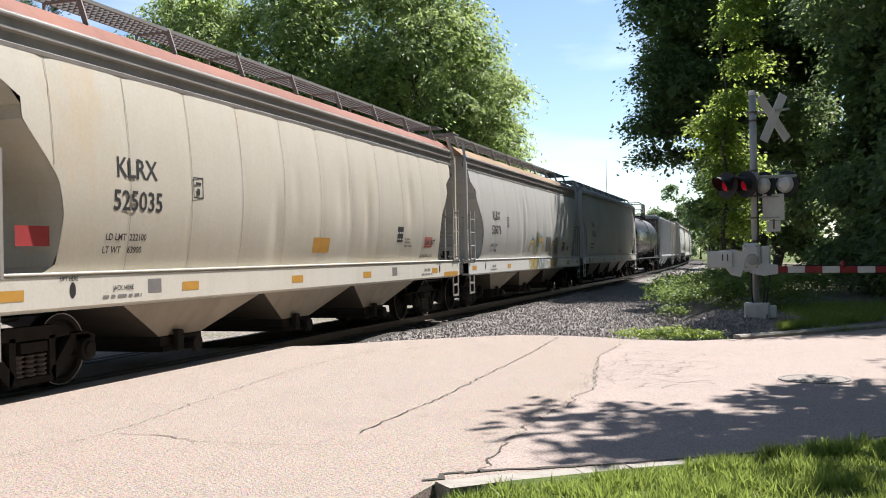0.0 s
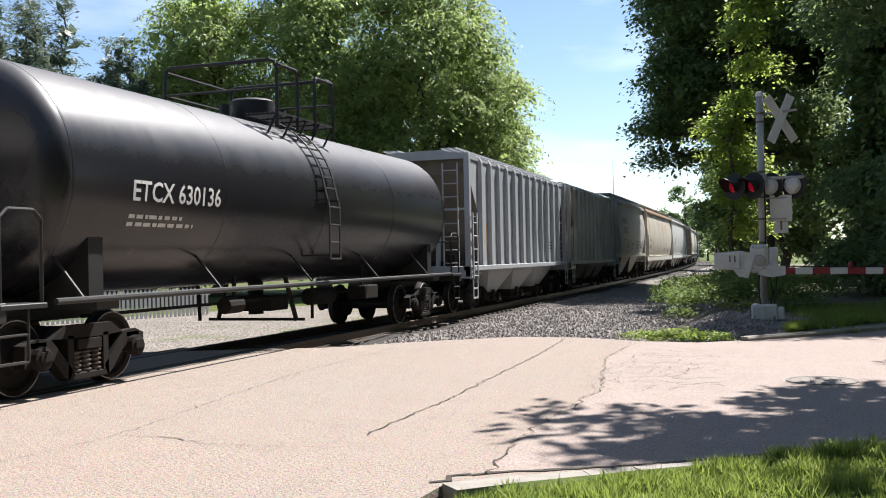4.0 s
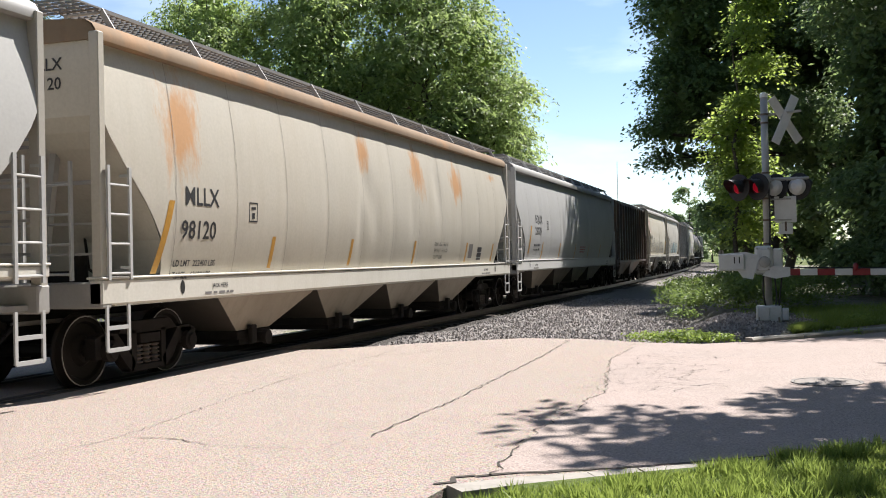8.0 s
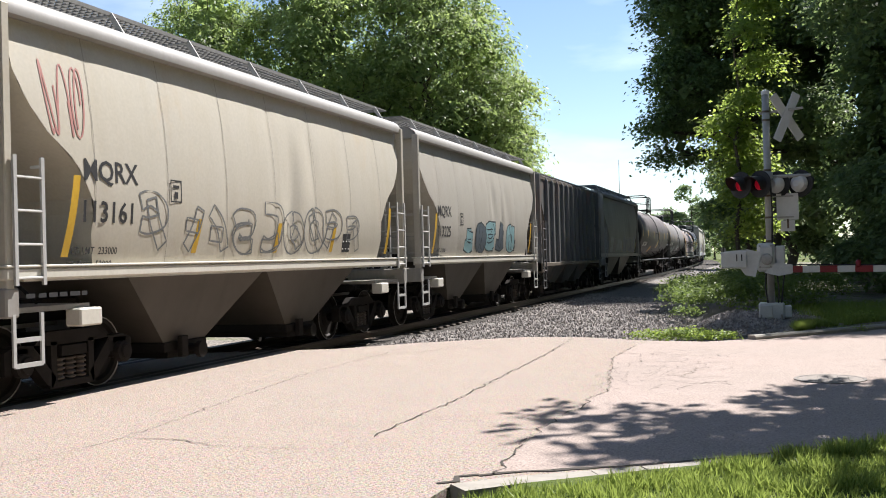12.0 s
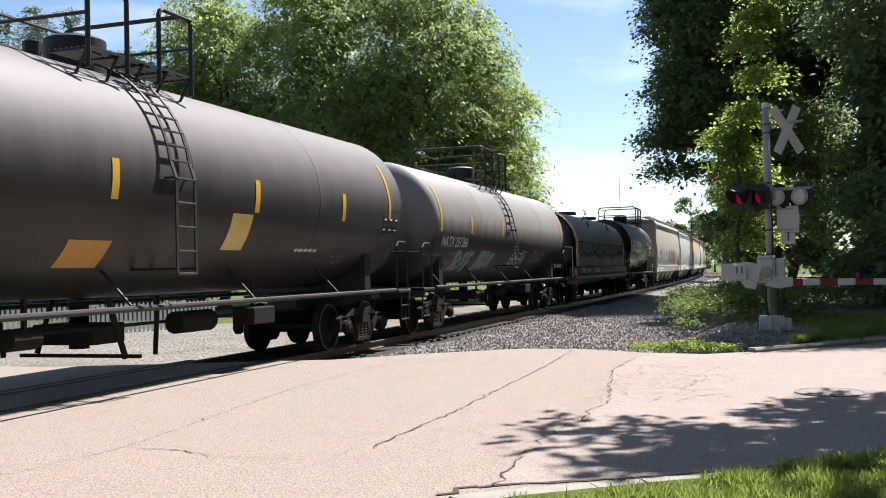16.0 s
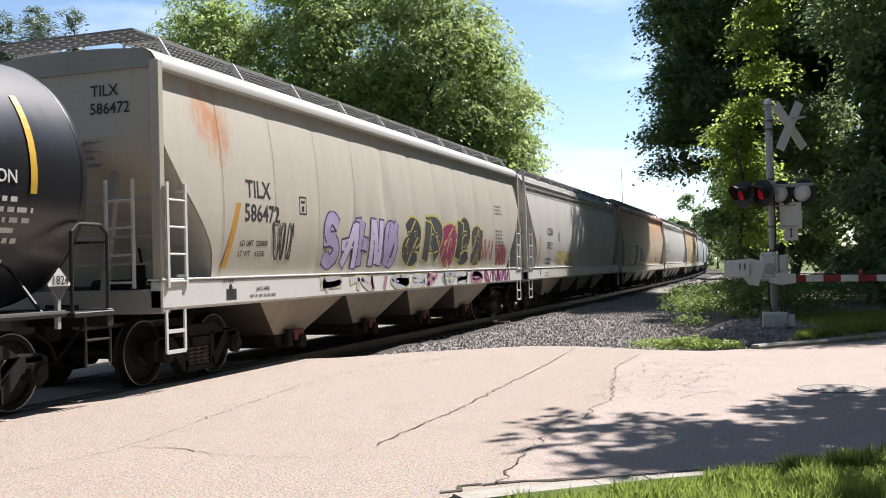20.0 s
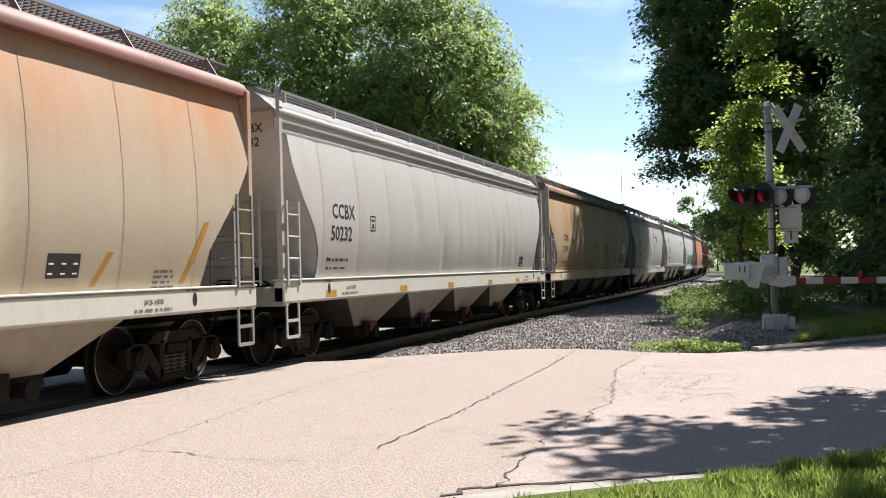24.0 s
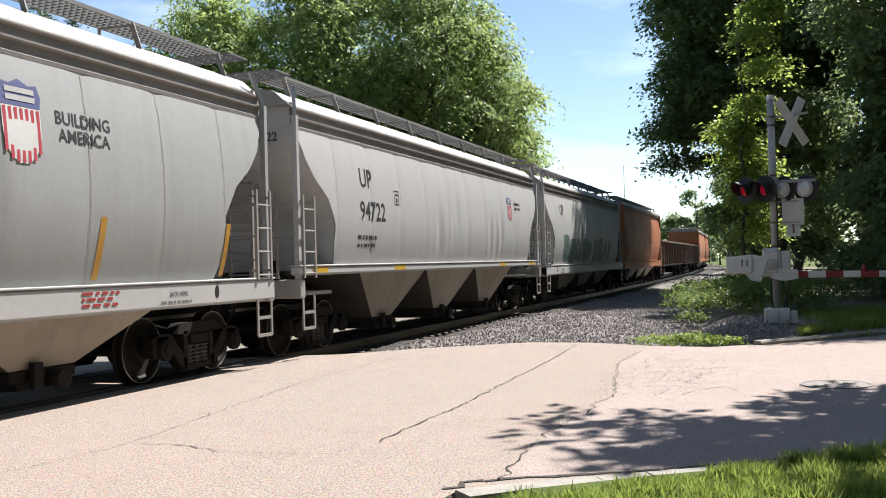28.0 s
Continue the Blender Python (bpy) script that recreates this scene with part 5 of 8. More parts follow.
def data_panel(car, at, y, z, w=0.36, h=0.34):
    plate_on_side(car, y, y + w, z, z + h, at, LETTER, "data_panel", label="black test-record panel")
    s = Shape()
    for a in (0.12, 0.5, 0.86):
        for b in (0.15, 0.55):
            s.add([(at(z + h * b) + 0.006 + snug(car), y + w * (a - 0.07), z + h * b), (at(z + h * b) + 0.006 + snug(car), y + w * (a + 0.07), z + h * b), (at(z + h * b) + 0.006 + snug(car), y + w * (a + 0.07), z + h * (b + 0.25)), (at(z + h * b) + 0.006 + snug(car), y + w * (a - 0.07), z + h * (b + 0.25))], [(0, 1, 2, 3)])
    part("panel_print", s.mesh("panel_print", LETTER_WHITE, False, False), None, car)


def un_tag(car, at, y, z):
    """A red frame with a shipping number in it."""
    plate_on_side(car, y, y + 0.55, z, z + 0.24, at, spray(0.46, 0.06, 0.05), "number_tag", label="red-framed shipping number")
    plate_on_side(car, y + 0.025, y + 0.525, z + 0.025, z + 0.215, at, spray(0.42, 0.16, 0.13), "number_tag_field", lift=0.0045)
    words_on_side(car, "UN 3077", y + 0.05, z + 0.06, 0.13, at, LETTER, "shipping_number", lift=0.008)


def train():
    L = CAR_LENGTH
    # 0: only its tail shows
    car, h, at = covered_hopper("covered_hopper_car", L[0], "cream covered hopper car with a pale sill and pink roof", CREAM, CREAM_SILL, PINK_ROOF, 3, 11, CUT_SCOOP, "trough", STEEL_GREY, seed=10)
    CARS.append(car)
    # 1
    car, h, at = covered_hopper("covered_hopper_car", L[1], "cream covered hopper car with a dusty pink roof and pale sill", CREAM, CREAM_SILL, PINK_ROOF, 3, 12, CUT_SCOOP, "trough", STEEL_GREY, band=STEEL_GREY, seed=11, sill_z=(1.0, 1.42))
    marks(car, at, h, "KLRX", "525035", -h + 2.55, 2.59, 0.25, 1.65, ("222100", "63900"))
    sill_tags(car, h, at, (-h + 0.5, -h + 4.0, -h + 7.35, -h + 10.5, h - 2.3))
    sill_tags(car, h, at, (-h + 3.2, h - 5.0), LETTER_GREY, (1.12, 1.3), 0.3)
    plate_on_side(car, -h + 8.3, -h + 9.0, 1.63, 1.9, at, ORANGE_STRIP, "warning_panel", label="faded orange warning panel")
    data_panel(car, at, h - 4.6, 1.85)
    small_print(car, h - 4.1, 1.9, 0.5, 3, at, seed=4)
    sill_tags(car, h, at, (h - 1.35,), ORANGE_STRIP, (1.02, 1.13), 1.15)
    plate_on_side(car, -h + 0.95, -h + 1.5, 1.72, 1.95, lambda z: 1.45, RED_TAG, "red_tag")
    un_tag(car, at, h - 2.72, 1.74)
    words_on_side(car, "GROUNDING LUG", h - 2.95, 1.50, 0.075, at, LETTER, "sill_words")
    CARS.append(car)
    # 2
    car, h, at = covered_hopper("covered_hopper_car", L[2], "pale grey covered hopper car with tan roof and yellow graffito", PALE, WHITE_SILL, TAN_ROOF, 3, 12, CUT_SCOOP, "trough", STEEL_GREY, band=STEEL_GREY, seed=12, sill_z=(1.0, 1.42))
    marks(car, at, h, "KLRX", "525076", -h + 2.55, 2.59, 0.25, 1.7, ("222100", "63900"))
    swirl(car, -h + 8.0, 1.60, 0.40, at, 4)
    swirl(car, -h + 9.3, 1.64, 0.46, at, 5)
    tag(car, -h + 8.5, -h + 9.0, 1.75, 2.35, at, (0.07, 0.09, 0.05), 4, 74, 0.025)
    tag(car, -h + 10.2, -h + 11.1, 1.60, 2.20, at, (0.03, 0.03, 0.03), 7, 71, 0.02)
    swirl(car, -h + 11.6, 1.58, 0.40, at, 6)
    tag(car, -h + 11.8, -h + 12.4, 1.5, 2.2, at, (0.04, 0.04, 0.03), 5, 72, 0.018)
    small_print(car, -h + 12.25, 1.7, 0.5, 5, at, LETTER_GREY, 0.06, 73)
    for k, (a, b, colour, width) in enumerate(((7.3, 8.6, (0.44, 0.33, 0.08), 0.07), (8.4, 9.9, (0.27, 0.33, 0.33), 0.06), (9.7, 11.0, (0.14, 0.16, 0.09), 0.03), (10.8, 12.0, (0.46, 0.35, 0.09), 0.08), (11.2, 12.2, (0.10, 0.10, 0.06), 0.025))):
        tag(car, -h + a, -h + b, 1.03, 1.38, lambda z: 1.588, colour, 3, 230 + k, width)
    sill_tags(car, h, at, (-h + 0.35, -h + 4.3, h - 3.1, h - 0.9))
    data_panel(car, at, -h + 13.35, 1.65, 0.58, 0.34)
    plate_on_side(car, -h + 14.35, -h + 14.78, 1.67, 1.83, at, RED_TAG, "red_tag")
    CARS.append(car)
    # 3
    car, h, at = covered_hopper("covered_hopper_car", L[3], "white covered hopper car with white corner posts and roof walkway", WHITE, WHITE_SILL, WHITE, 4, 12, CUT_LOW, "post", WHITE_SILL, RED_GATE, seed=13, sill_z=(1.08, 1.46))
    marks(car, at, h, "FPAX", "218002", -h + 2.4, 2.75, 0.26, 1.7)
    sill_tags(car, h, at, (-h + 0.7, -h + 6.0, -h + 9.5, -h + 12.4, h - 3.0))
    plate_on_side(car, -h + 1.6, -h + 1.9, 1.12, 1.3, lambda z: 1.586, LETTER, "stencil_block")
    small_print(car, h - 2.2, 2.95, 0.8, 3, at, LETTER_GREY, 0.1, 6)
    small_print(car, h - 2.2, 2.35, 0.85, 6, at, LETTER, 0.1, 7)
    small_print(car, -h + 12.0, 1.65, 1.5, 2, at, RED_TAG, 0.1, 8)
    CARS.append(car)
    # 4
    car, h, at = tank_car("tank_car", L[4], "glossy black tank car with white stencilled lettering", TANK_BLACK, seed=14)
    words_on_side(car, "ETCX 630136", -h + 2.4, 2.35, 0.26, at, LETTER_WHITE, "reporting_mark")
    small_print(car, -h + 2.4, 2.12, 1.6, 2, at, LETTER_WHITE, 0.1, 3)
    CARS.append(car)
    # 5
    car, h, at = ribbed_hopper("ribbed_hopper_car", L[5], "blue-grey ribbed covered hopper car with pale posts", BLUE_GREY, BLUE_GREY, posts=12, seed=15)
    side_strips(car, at, (-h + 2.0, h - 2.2), ORANGE_STRIP, (1.45, 2.5))
    small_print(car, h - 3.0, 2.0, 0.9, 3, at, LETTER, 0.11, 9)
    data_panel(car, at, h - 4.2, 1.5, 0.45, 0.5)
    CARS.append(car)
    # 6
    car, h, at = ribbed_hopper("ribbed_hopper_car", L[6], "rust-streaked beige ribbed covered hopper car", RIB_BEIGE, RIB_BEIGE, RIB_BEIGE, 10, 3, 16, under=RIB_DUST)
    words_on_end(car, "ITLX 30711", -0.35, -(h - 0.02) - 0.005, 4.2, 0.14, LETTER, "end_mark")
    plate_on_side(car, -h + 1.62, -h + 1.72, 1.4, 2.2, at, YELLOW, "yellow_mark")
    tag(car, -h + 2.4, h - 2.0, 1.36, 2.1, at, (0.34, 0.36, 0.38), 12, 24, 0.03)
    for k, y in enumerate((-h + 3.6, -h + 6.0, -h + 8.4)):
        plate_on_side(car, y, y + 0.45, 1.38, 1.6, at, YELLOW, "yellow_mark")
    CARS.append(car)
    # 7
    car, h, at = covered_hopper("covered_hopper_car", L[7], "short pale grey covered hopper car with outline graffiti", PALE, CREAM_SILL, WHITE, 2, 8, CUT_LOW, "post", LIGHT_GREY, seed=17, sill_z=(1.42, 1.58), under=UNDER_BEIGE, end_mat=TAN)
    marks(car, at, h, "MWCX", "301962", -h + 2.35, 3.21, 0.36, 1.42, ("233100", "52900"))
    side_strips(car, at, (-h + 1.82,), YELLOW, (1.62, 2.54), 0.15, 0.22)
    side_strips(car, at, (-h + 4.3, -h + 7.2), YELLOW, (1.62, 2.05), 0.12)
    graffiti(car, -h + 3.64, -h + 7.44, 1.62, 2.55, at, [], (0.05, 0.06, 0.06), 4, 25, 0.055, False)
    graffiti(car, -h + 7.5, -h + 11.2, 1.66, 2.42, at, [], (0.05, 0.06, 0.06), 4, 26, 0.05, False)
    data_panel(car, at, h - 2.9, 1.66, 0.32, 0.34)
    CARS.append(car)
    # 8
    h = L[8] / 2 - 0.42
    rust = (0.46, 0.23, 0.085)
    rusted = paint("cream paint with soft rust patches", (0.47, 0.437, 0.37), (0.37, 0.32, 0.24), 0.35, spots=[(-h + 1.75, 3.5, 0.6, 0.75, rust), (-h + 11.3, 3.5, 0.5, 0.6, rust), (-h + 14.1, 3.45, 0.55, 0.6, rust), (-h + 17.6, 3.82, 0.45, 0.14, rust), (-h + 8.2, 3.7, 0.4, 0.4, rust)])
    car, h, at = covered_hopper("covered_hopper_car", L[8], "cream covered hopper car with orange rust runs", rusted, CREAM_SILL, TAN_ROOF, 4, 12, CUT_LOW, "post", LIGHT_GREY, pillow=0.012, seed=18, band=TAN_ROOF)
    marks(car, at, h, "MLLX", "98120", -h + 1.79, 2.35, 0.25, 1.85, ("222400 LBS", "63600 LBS"))
    side_strips(car, at, (-h + 1.15,), ORANGE_STRIP, (1.42, 2.39), 0.13, 0.28)
    side_strips(car, at, (-h + 4.27, -h + 7.4, -h + 10.9, h - 4.4, h - 1.9), ORANGE_STRIP, (1.45, 1.95), 0.11, 0.06)
    words_on_side(car, "EXW 10-3   H 8-10", h - 6.9, 1.85, 0.09, at, LETTER, "dimensions")
    words_on_side(car, "EW 9-8     H 13-10", h - 6.9, 1.70, 0.09, at, LETTER, "dimensions")
    words_on_side(car, "CU FT 6246", h - 6.9, 1.55, 0.09, at, LETTER, "dimensions")
    data_panel(car, at, h - 3.3, 1.5, 0.4, 0.34)
    plate_on_side(car, h - 4.1, h - 3.75, 1.55, 1.92, at, LETTER_GREY, "stencil_block")
    CARS.append(car)
    # 9
    car, h, at = covered_hopper("covered_hopper_car", L[9], "light grey covered hopper car with orange upright strips", LIGHT_GREY, WHITE_SILL, LIGHT_GREY, 4, 12, CUT_LOW, "post", WHITE_SILL, seed=19, sill_z=(1.12, 1.46))
    marks(car, at, h, "EQUX", "23079", -h + 2.6, 2.70, 0.26, 1.55)
    side_strips(car, at, (-h + 1.68,), ORANGE_STRIP, (1.66, 2.58), 0.13, 0.25)
    side_strips(car, at, (-h + 3.6, -h + 6.55, -h + 9.6, -h + 12.57, -h + 15.45), ORANGE_STRIP, (1.47, 2.05), 0.12, 0.12)
    small_print(car, -h + 10.7, 1.9, 1.4, 3, at, RED_TAG, 0.1, 10)
    data_panel(car, at, -h + 2.5, 1.1, 0.3, 0.2)
    CARS.append(car)
    # 10
    h = L[10] / 2 - 0.42
    brown = (0.31, 0.16, 0.10)
    oxidised = paint("oxidised brown and blue paint", (0.27, 0.345, 0.385), (0.20, 0.16, 0.13), 0.6, 0.25, brown, spots=[(-h + 1.4, 3.2, 1.5, 1.5, brown), (-h + 3.3, 3.6, 0.9, 1.2, (0.33, 0.19, 0.13)), (-h + 3.0, 1.9, 1.6, 0.8, (0.24, 0.15, 0.10)), (h - 3.2, 3.0, 0.9, 1.4, (0.29, 0.20, 0.15)), (h - 1.2, 2.6, 1.0, 1.6, (0.20, 0.14, 0.11)), (0.6, 1.6, 2.2, 0.5, (0.22, 0.16, 0.12))])
    car, h, at = ribbed_hopper("ribbed_hopper_car", L[10], "oxidised brown and blue ribbed hopper car with graffiti", oxidised, RIB_POST, RIB_POST, 11, 2, 20, under=RIB_POST, cut=[(1.30, 1.32), (2.7, 1.30), (3.3, 0.72), (4.3, 0.66)])
    for k, (a, b) in enumerate((("AE", "30"), ("OX", "42"))):
        y = -h + 1.35 + (2 * h - 2.7) / 10 * k + 0.16
        plate_on_side(car, y, y + 0.70, 1.94, 2.72, at, PLACARD, "number_panel", label="white number panel between ribs")
        words_on_side(car, a, y + 0.12, 2.38, 0.24, at, LETTER, "reporting_mark", lift=0.012)
        words_on_side(car, b, y + 0.14, 2.02, 0.24, at, LETTER, "car_number", lift=0.012)
        plate_on_side(car, y, y + 0.66, 1.38, 1.75, at, spray(0.30, 0.42, 0.45), "blue_panel")
    s = Shape().add([(0.35, -(h - 0.02) - 0.006, 3.55), (1.3, -(h - 0.02) - 0.006, 3.55), (1.3, -(h - 0.02) - 0.006, 4.0), (0.35, -(h - 0.02) - 0.006, 4.0)], [(0, 1, 2, 3)])
    part("end_panel", s, PLACARD, car)
    words_on_end(car, "AEQX", 0.42, -(h - 0.02) - 0.012, 3.80, 0.16, LETTER, "end_mark")
    words_on_end(car, "3042", 0.46, -(h - 0.02) - 0.012, 3.59, 0.16, LETTER, "end_number")
    pale = spray(0.33, 0.27, 0.225)
    for k in range(8):
        y = -h + 1.35 + (2 * h - 2.7) / 10 * k + 0.25
        plate_on_side(car, y, y + 0.14, 3.35, 3.85, at, pale, "faded_lettering")
        if k % 2 == 0:
            plate_on_side(car, y + 0.14, y + 0.42, 3.58, 3.70, at, pale, "faded_lettering")
        else:
            plate_on_side(car, y + 0.14, y + 0.40, 3.35, 3.47, at, pale, "faded_lettering")
            plate_on_side(car, y + 0.28, y + 0.40, 3.45, 3.80, at, pale, "faded_lettering")
    graffiti(car, -h + 3.2, h - 1.6, 1.34, 2.45, at, [], (0.03, 0.03, 0.035), 9, 27, 0.06, False)
    tag(car, -h + 3.2, h - 1.6, 1.34, 2.0, at, (0.55, 0.52, 0.48), 14, 28, 0.025)
    for y in (-h + 3.7, -h + 7.3, -h + 8.6):
        plate_on_side(car, y, y + 0.5, 1.38, 1.52, at, YELLOW, "yellow_mark")
    CARS.append(car)
    # 11, 12
    for k, number in ((11, "113161"), (12, "113225")):
        car, h, at = covered_hopper("covered_hopper_car", L[k], "short cream-grey covered hopper car with " + ("grey outline graffiti and yellow strips" if k == 11 else "a blue graffito"), TAN if k == 12 else CREAM, CREAM_SILL, CREAM_SILL, 2, 8, CUT_ROUND, "post", LIGHT_GREY, seed=20 + k, under=UNDER_SHADE_DIRT, sill_z=(1.42, 1.58))
        marks(car, at, h, "MQRX", number, -h + 1.25, 2.56, 0.25, 1.95, ("233000", "53000"))
        side_strips(car, at, (-h + 0.93, h - 1.2), YELLOW, (1.66, 2.6), 0.12, 0.16)
        if k == 11:
            graffiti(car, -h + 2.3, -h + 9.4, 1.66, 2.5, at, [], (0.16, 0.165, 0.165), 9, 29, 0.035, False)
            tag(car, -h + 0.62, -h + 1.35, 3.0, 3.9, at, (0.42, 0.2, 0.18), 3, 30, 0.025)
            side_strips(car, at, (-h + 3.55, -h + 5.9, -h + 8.0), YELLOW, (1.7, 2.17), 0.12, 0.12)
            small_print(car, -h + 0.3, 1.22, 1.2, 1, lambda z: 1.585, LETTER, 0.1, 11)
        else:
            graffiti(car, -h + 3.4, -h + 8.6, 1.66, 2.6, at, [(0.20, 0.34, 0.36), (0.08, 0.1, 0.12)], (0.02, 0.03, 0.04), 5, 31)
        data_panel(car, at, h - 3.3, 1.7, 0.34, 0.34)
        for e in (-1, 1):
            part("jacking_pad", Shape().box(1.38, 1.60, *sorted((e * (h - 1.55), e * (h - 1.15))), 0.86, 1.07, 0.02), CREAM_SILL, car)
        CARS.append(car)
    # 13
    car, h, at = ribbed_hopper("ribbed_hopper_car", L[13], "dark ribbed hopper car streaked with rust", RIB_DARK, RIB_DARK, RIB_DUST, 11, 3, 33)
    CARS.append(car)
    # 14
    car, h, at = covered_hopper("covered_hopper_car", L[14], "short grey covered hopper car with pale block graffiti", TAN, CREAM_SILL, CREAM_SILL, 2, 8, CUT_ROUND, "post", LIGHT_GREY, seed=34, sill_z=(1.42, 1.58))
    graffiti(car, -h + 1.9, -h + 5.75, 1.62, 2.45, at, [(0.47, 0.45, 0.43), (0.38, 0.31, 0.285), (0.45, 0.43, 0.42)], (0.43, 0.40, 0.39), 4, 32, 0.03)
    graffiti(car, -h + 6.0, -h + 10.3, 1.62, 2.5, at, [(0.30, 0.285, 0.33), (0.24, 0.23, 0.275), (0.33, 0.31, 0.33)], (0.47, 0.44, 0.45), 7, 33, 0.04)
    side_strips(car, at, (-h + 5.75, -h + 7.83, -h + 10.6), YELLOW, (1.64, 2.15), 0.12, 0.06)
    CARS.append(car)
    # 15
    car, h, at = tank_car("tank_car", L[15], "long dusty black tank car with yellow strips and placards", TANK_DUSTY_LIT, 1.58, 2.82, seed=35, ladder_at=-0.35, marks=(-4.85, -1.6, 1.9, 5.15), rims=(-7.9, 8.15))
    words_on_side(car, "SHPX 212408", -h + 2.2, 2.0, 0.25, at, LETTER_WHITE, "reporting_mark")
    small_print(car, -h + 2.0, 1.78, 1.9, 2, at, LETTER_GREY, 0.13, 12)
    plate_on_side(car, -h + 6.6, -h + 7.4, 1.65, 1.98, at, ORANGE_STRIP, "orange_placard", label="orange lettered placard")
    plate_on_side(car, -h + 10.0, -h + 10.6, 1.90, 2.44, at, plain("faded yellow placard", (0.62, 0.47, 0.16), 0.5, grain=0.4, scale=4), "yellow_placard")
    small_print(car, -h + 12.4, 1.9, 1.2, 1, at, LETTER_WHITE, 0.1, 32)
    data_panel(car, at, -h + 14.0, 1.66, 0.6, 0.3)
    data_panel(car, at, -h + 15.9, 2.3, 0.8, 0.5)
    tank_end_arc(car, h, 2.82, 1.58)
    CARS.append(car)
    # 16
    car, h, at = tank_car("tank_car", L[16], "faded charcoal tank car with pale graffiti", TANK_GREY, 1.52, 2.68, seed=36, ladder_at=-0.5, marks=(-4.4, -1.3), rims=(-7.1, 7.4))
    words_on_side(car, "NATX 251366", -h + 1.55, 2.11, 0.245, at, LETTER_WHITE, "reporting_mark")
    small_print(car, -h + 1.3, 1.88, 0.9, 2, at, LETTER_GREY, 0.2, 13)
    for z in (1.88, 1.68):
        words_on_side(car, "LB 34800 KG", -h + 2.3, z, 0.11, at, LETTER_GREY, "weights")
    graffiti(car, -h + 3.0, -h + 4.6, 1.46, 2.02, at, [(0.17, 0.22, 0.21)], (0.25, 0.31, 0.30), 4, 34, 0.02)
    graffiti(car, -h + 5.15, -h + 6.7, 1.51, 2.05, at, [(0.16, 0.20, 0.19)], (0.23, 0.28, 0.27), 3, 35, 0.02)
    graffiti(car, -h + 8.6, -h + 10.7, 1.63, 2.13, at, [], (0.55, 0.56, 0.55), 3, 36, 0.04, False)
    tag(car, -h + 11.2, -h + 13.0, 1.7, 2.15, at, (0.45, 0.3, 0.28), 5, 37, 0.025)
    tank_end_arc(car, h, 2.68, 1.52)
    CARS.append(car)
    # 17
    CARS.append(jacketed_tank(L[17]))
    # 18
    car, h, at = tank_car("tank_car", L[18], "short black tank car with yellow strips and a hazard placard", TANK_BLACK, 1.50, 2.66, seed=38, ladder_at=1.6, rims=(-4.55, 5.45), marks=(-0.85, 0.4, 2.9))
    words_on_side(car, "SPPX 5076", -h + 2.62, 2.08, 0.25, at, LETTER_WHITE, "reporting_mark")
    small_print(car, -h + 2.4, 1.85, 2.0, 2, at, LETTER_WHITE, 0.16, 14)
    small_print(car, -h + 4.7, 1.85, 1.2, 4, at, LETTER_WHITE, 0.1, 15)
    words_on_side(car, "CAUTION", h - 2.5, 2.55, 0.14, at, LETTER_WHITE, "warning_word")
    small_print(car, h - 2.6, 2.35, 1.3, 7, at, LETTER_WHITE, 0.11, 16)
    plate_on_side(car, -h + 6.3, -h + 7.0, 2.23, 2.56, at, YELLOW, "yellow_placard")
    for y in (-(h - 0.02), ):
        words_on_end(car, "SPPX 5076", -0.35, -5.08, 3.05, 0.20, LETTER_WHITE, "end_mark")
        words_on_end(car, "CAPY 16700 US GAL", -0.35, -5.08, 2.82, 0.10, LETTER_WHITE, "end_capacity")
        words_on_end(car, "CAPY 63215 L", -0.35, -5.08, 2.66, 0.10, LETTER_WHITE, "end_capacity")
    hazard_placard(car, 1.45, -h + 0.35, 1.55)
    hazard_placard(car, 1.52, h - 1.0, 1.45)
    tank_end_arc(car, h, 2.66, 1.50)
    CARS.append(car)
    # 19
    h = L[19] / 2 - 0.42
    rusted = paint("cream grey paint with a rust patch", (0.43, 0.40, 0.34), (0.31, 0.275, 0.22), 0.35, spots=[(-h + 1.35, 3.75, 0.55, 0.6, (0.42, 0.16, 0.05))])
    car, h, at = covered_hopper("covered_hopper_car", L[19], "cream grey covered hopper car with purple graffito", rusted, WHITE_SILL, PALE, 4, 12, CUT_LOW, "post", WHITE_SILL, RED_GATE, seed=39, band=PALE, sill_z=(1.08, 1.48), under=UNDER_BEIGE)
    marks(car, at, h, "TILX", "586472", -h + 2.2, 2.68, 0.26, 1.40, ("220800", "65200"))
    side_strips(car, at, (-h + 1.57,), ORANGE_STRIP, (1.6, 2.57), 0.13, 0.35)
    graffiti(car, -h + 4.95, -h + 8.5, 1.52, 2.6, at, [(0.34, 0.30, 0.46), (0.50, 0.46, 0.62)], (0.07, 0.05, 0.14), 5, 38)
    graffiti(car, -h + 8.9, -h + 15.0, 1.50, 2.78, at, [(0.045, 0.05, 0.055), (0.06, 0.065, 0.07), (0.24, 0.035, 0.10)], (0.50, 0.42, 0.10), 5, 39, 0.06)
    graffiti(car, -h + 4.8, -h + 14.6, 1.1, 1.46, lambda z: 1.588, [(0.36, 0.36, 0.40), (0.44, 0.43, 0.46), (0.35, 0.15, 0.26)], (0.5, 0.45, 0.2), 9, 40, 0.025)
    tag(car, -h + 14.8, -h + 17.4, 1.1, 1.44, lambda z: 1.588, (0.30, 0.05, 0.16), 6, 77, 0.06)
    tag(car, -h + 3.0, -h + 3.7, 1.7, 2.35, at, (0.03, 0.03, 0.03), 3, 41, 0.03)
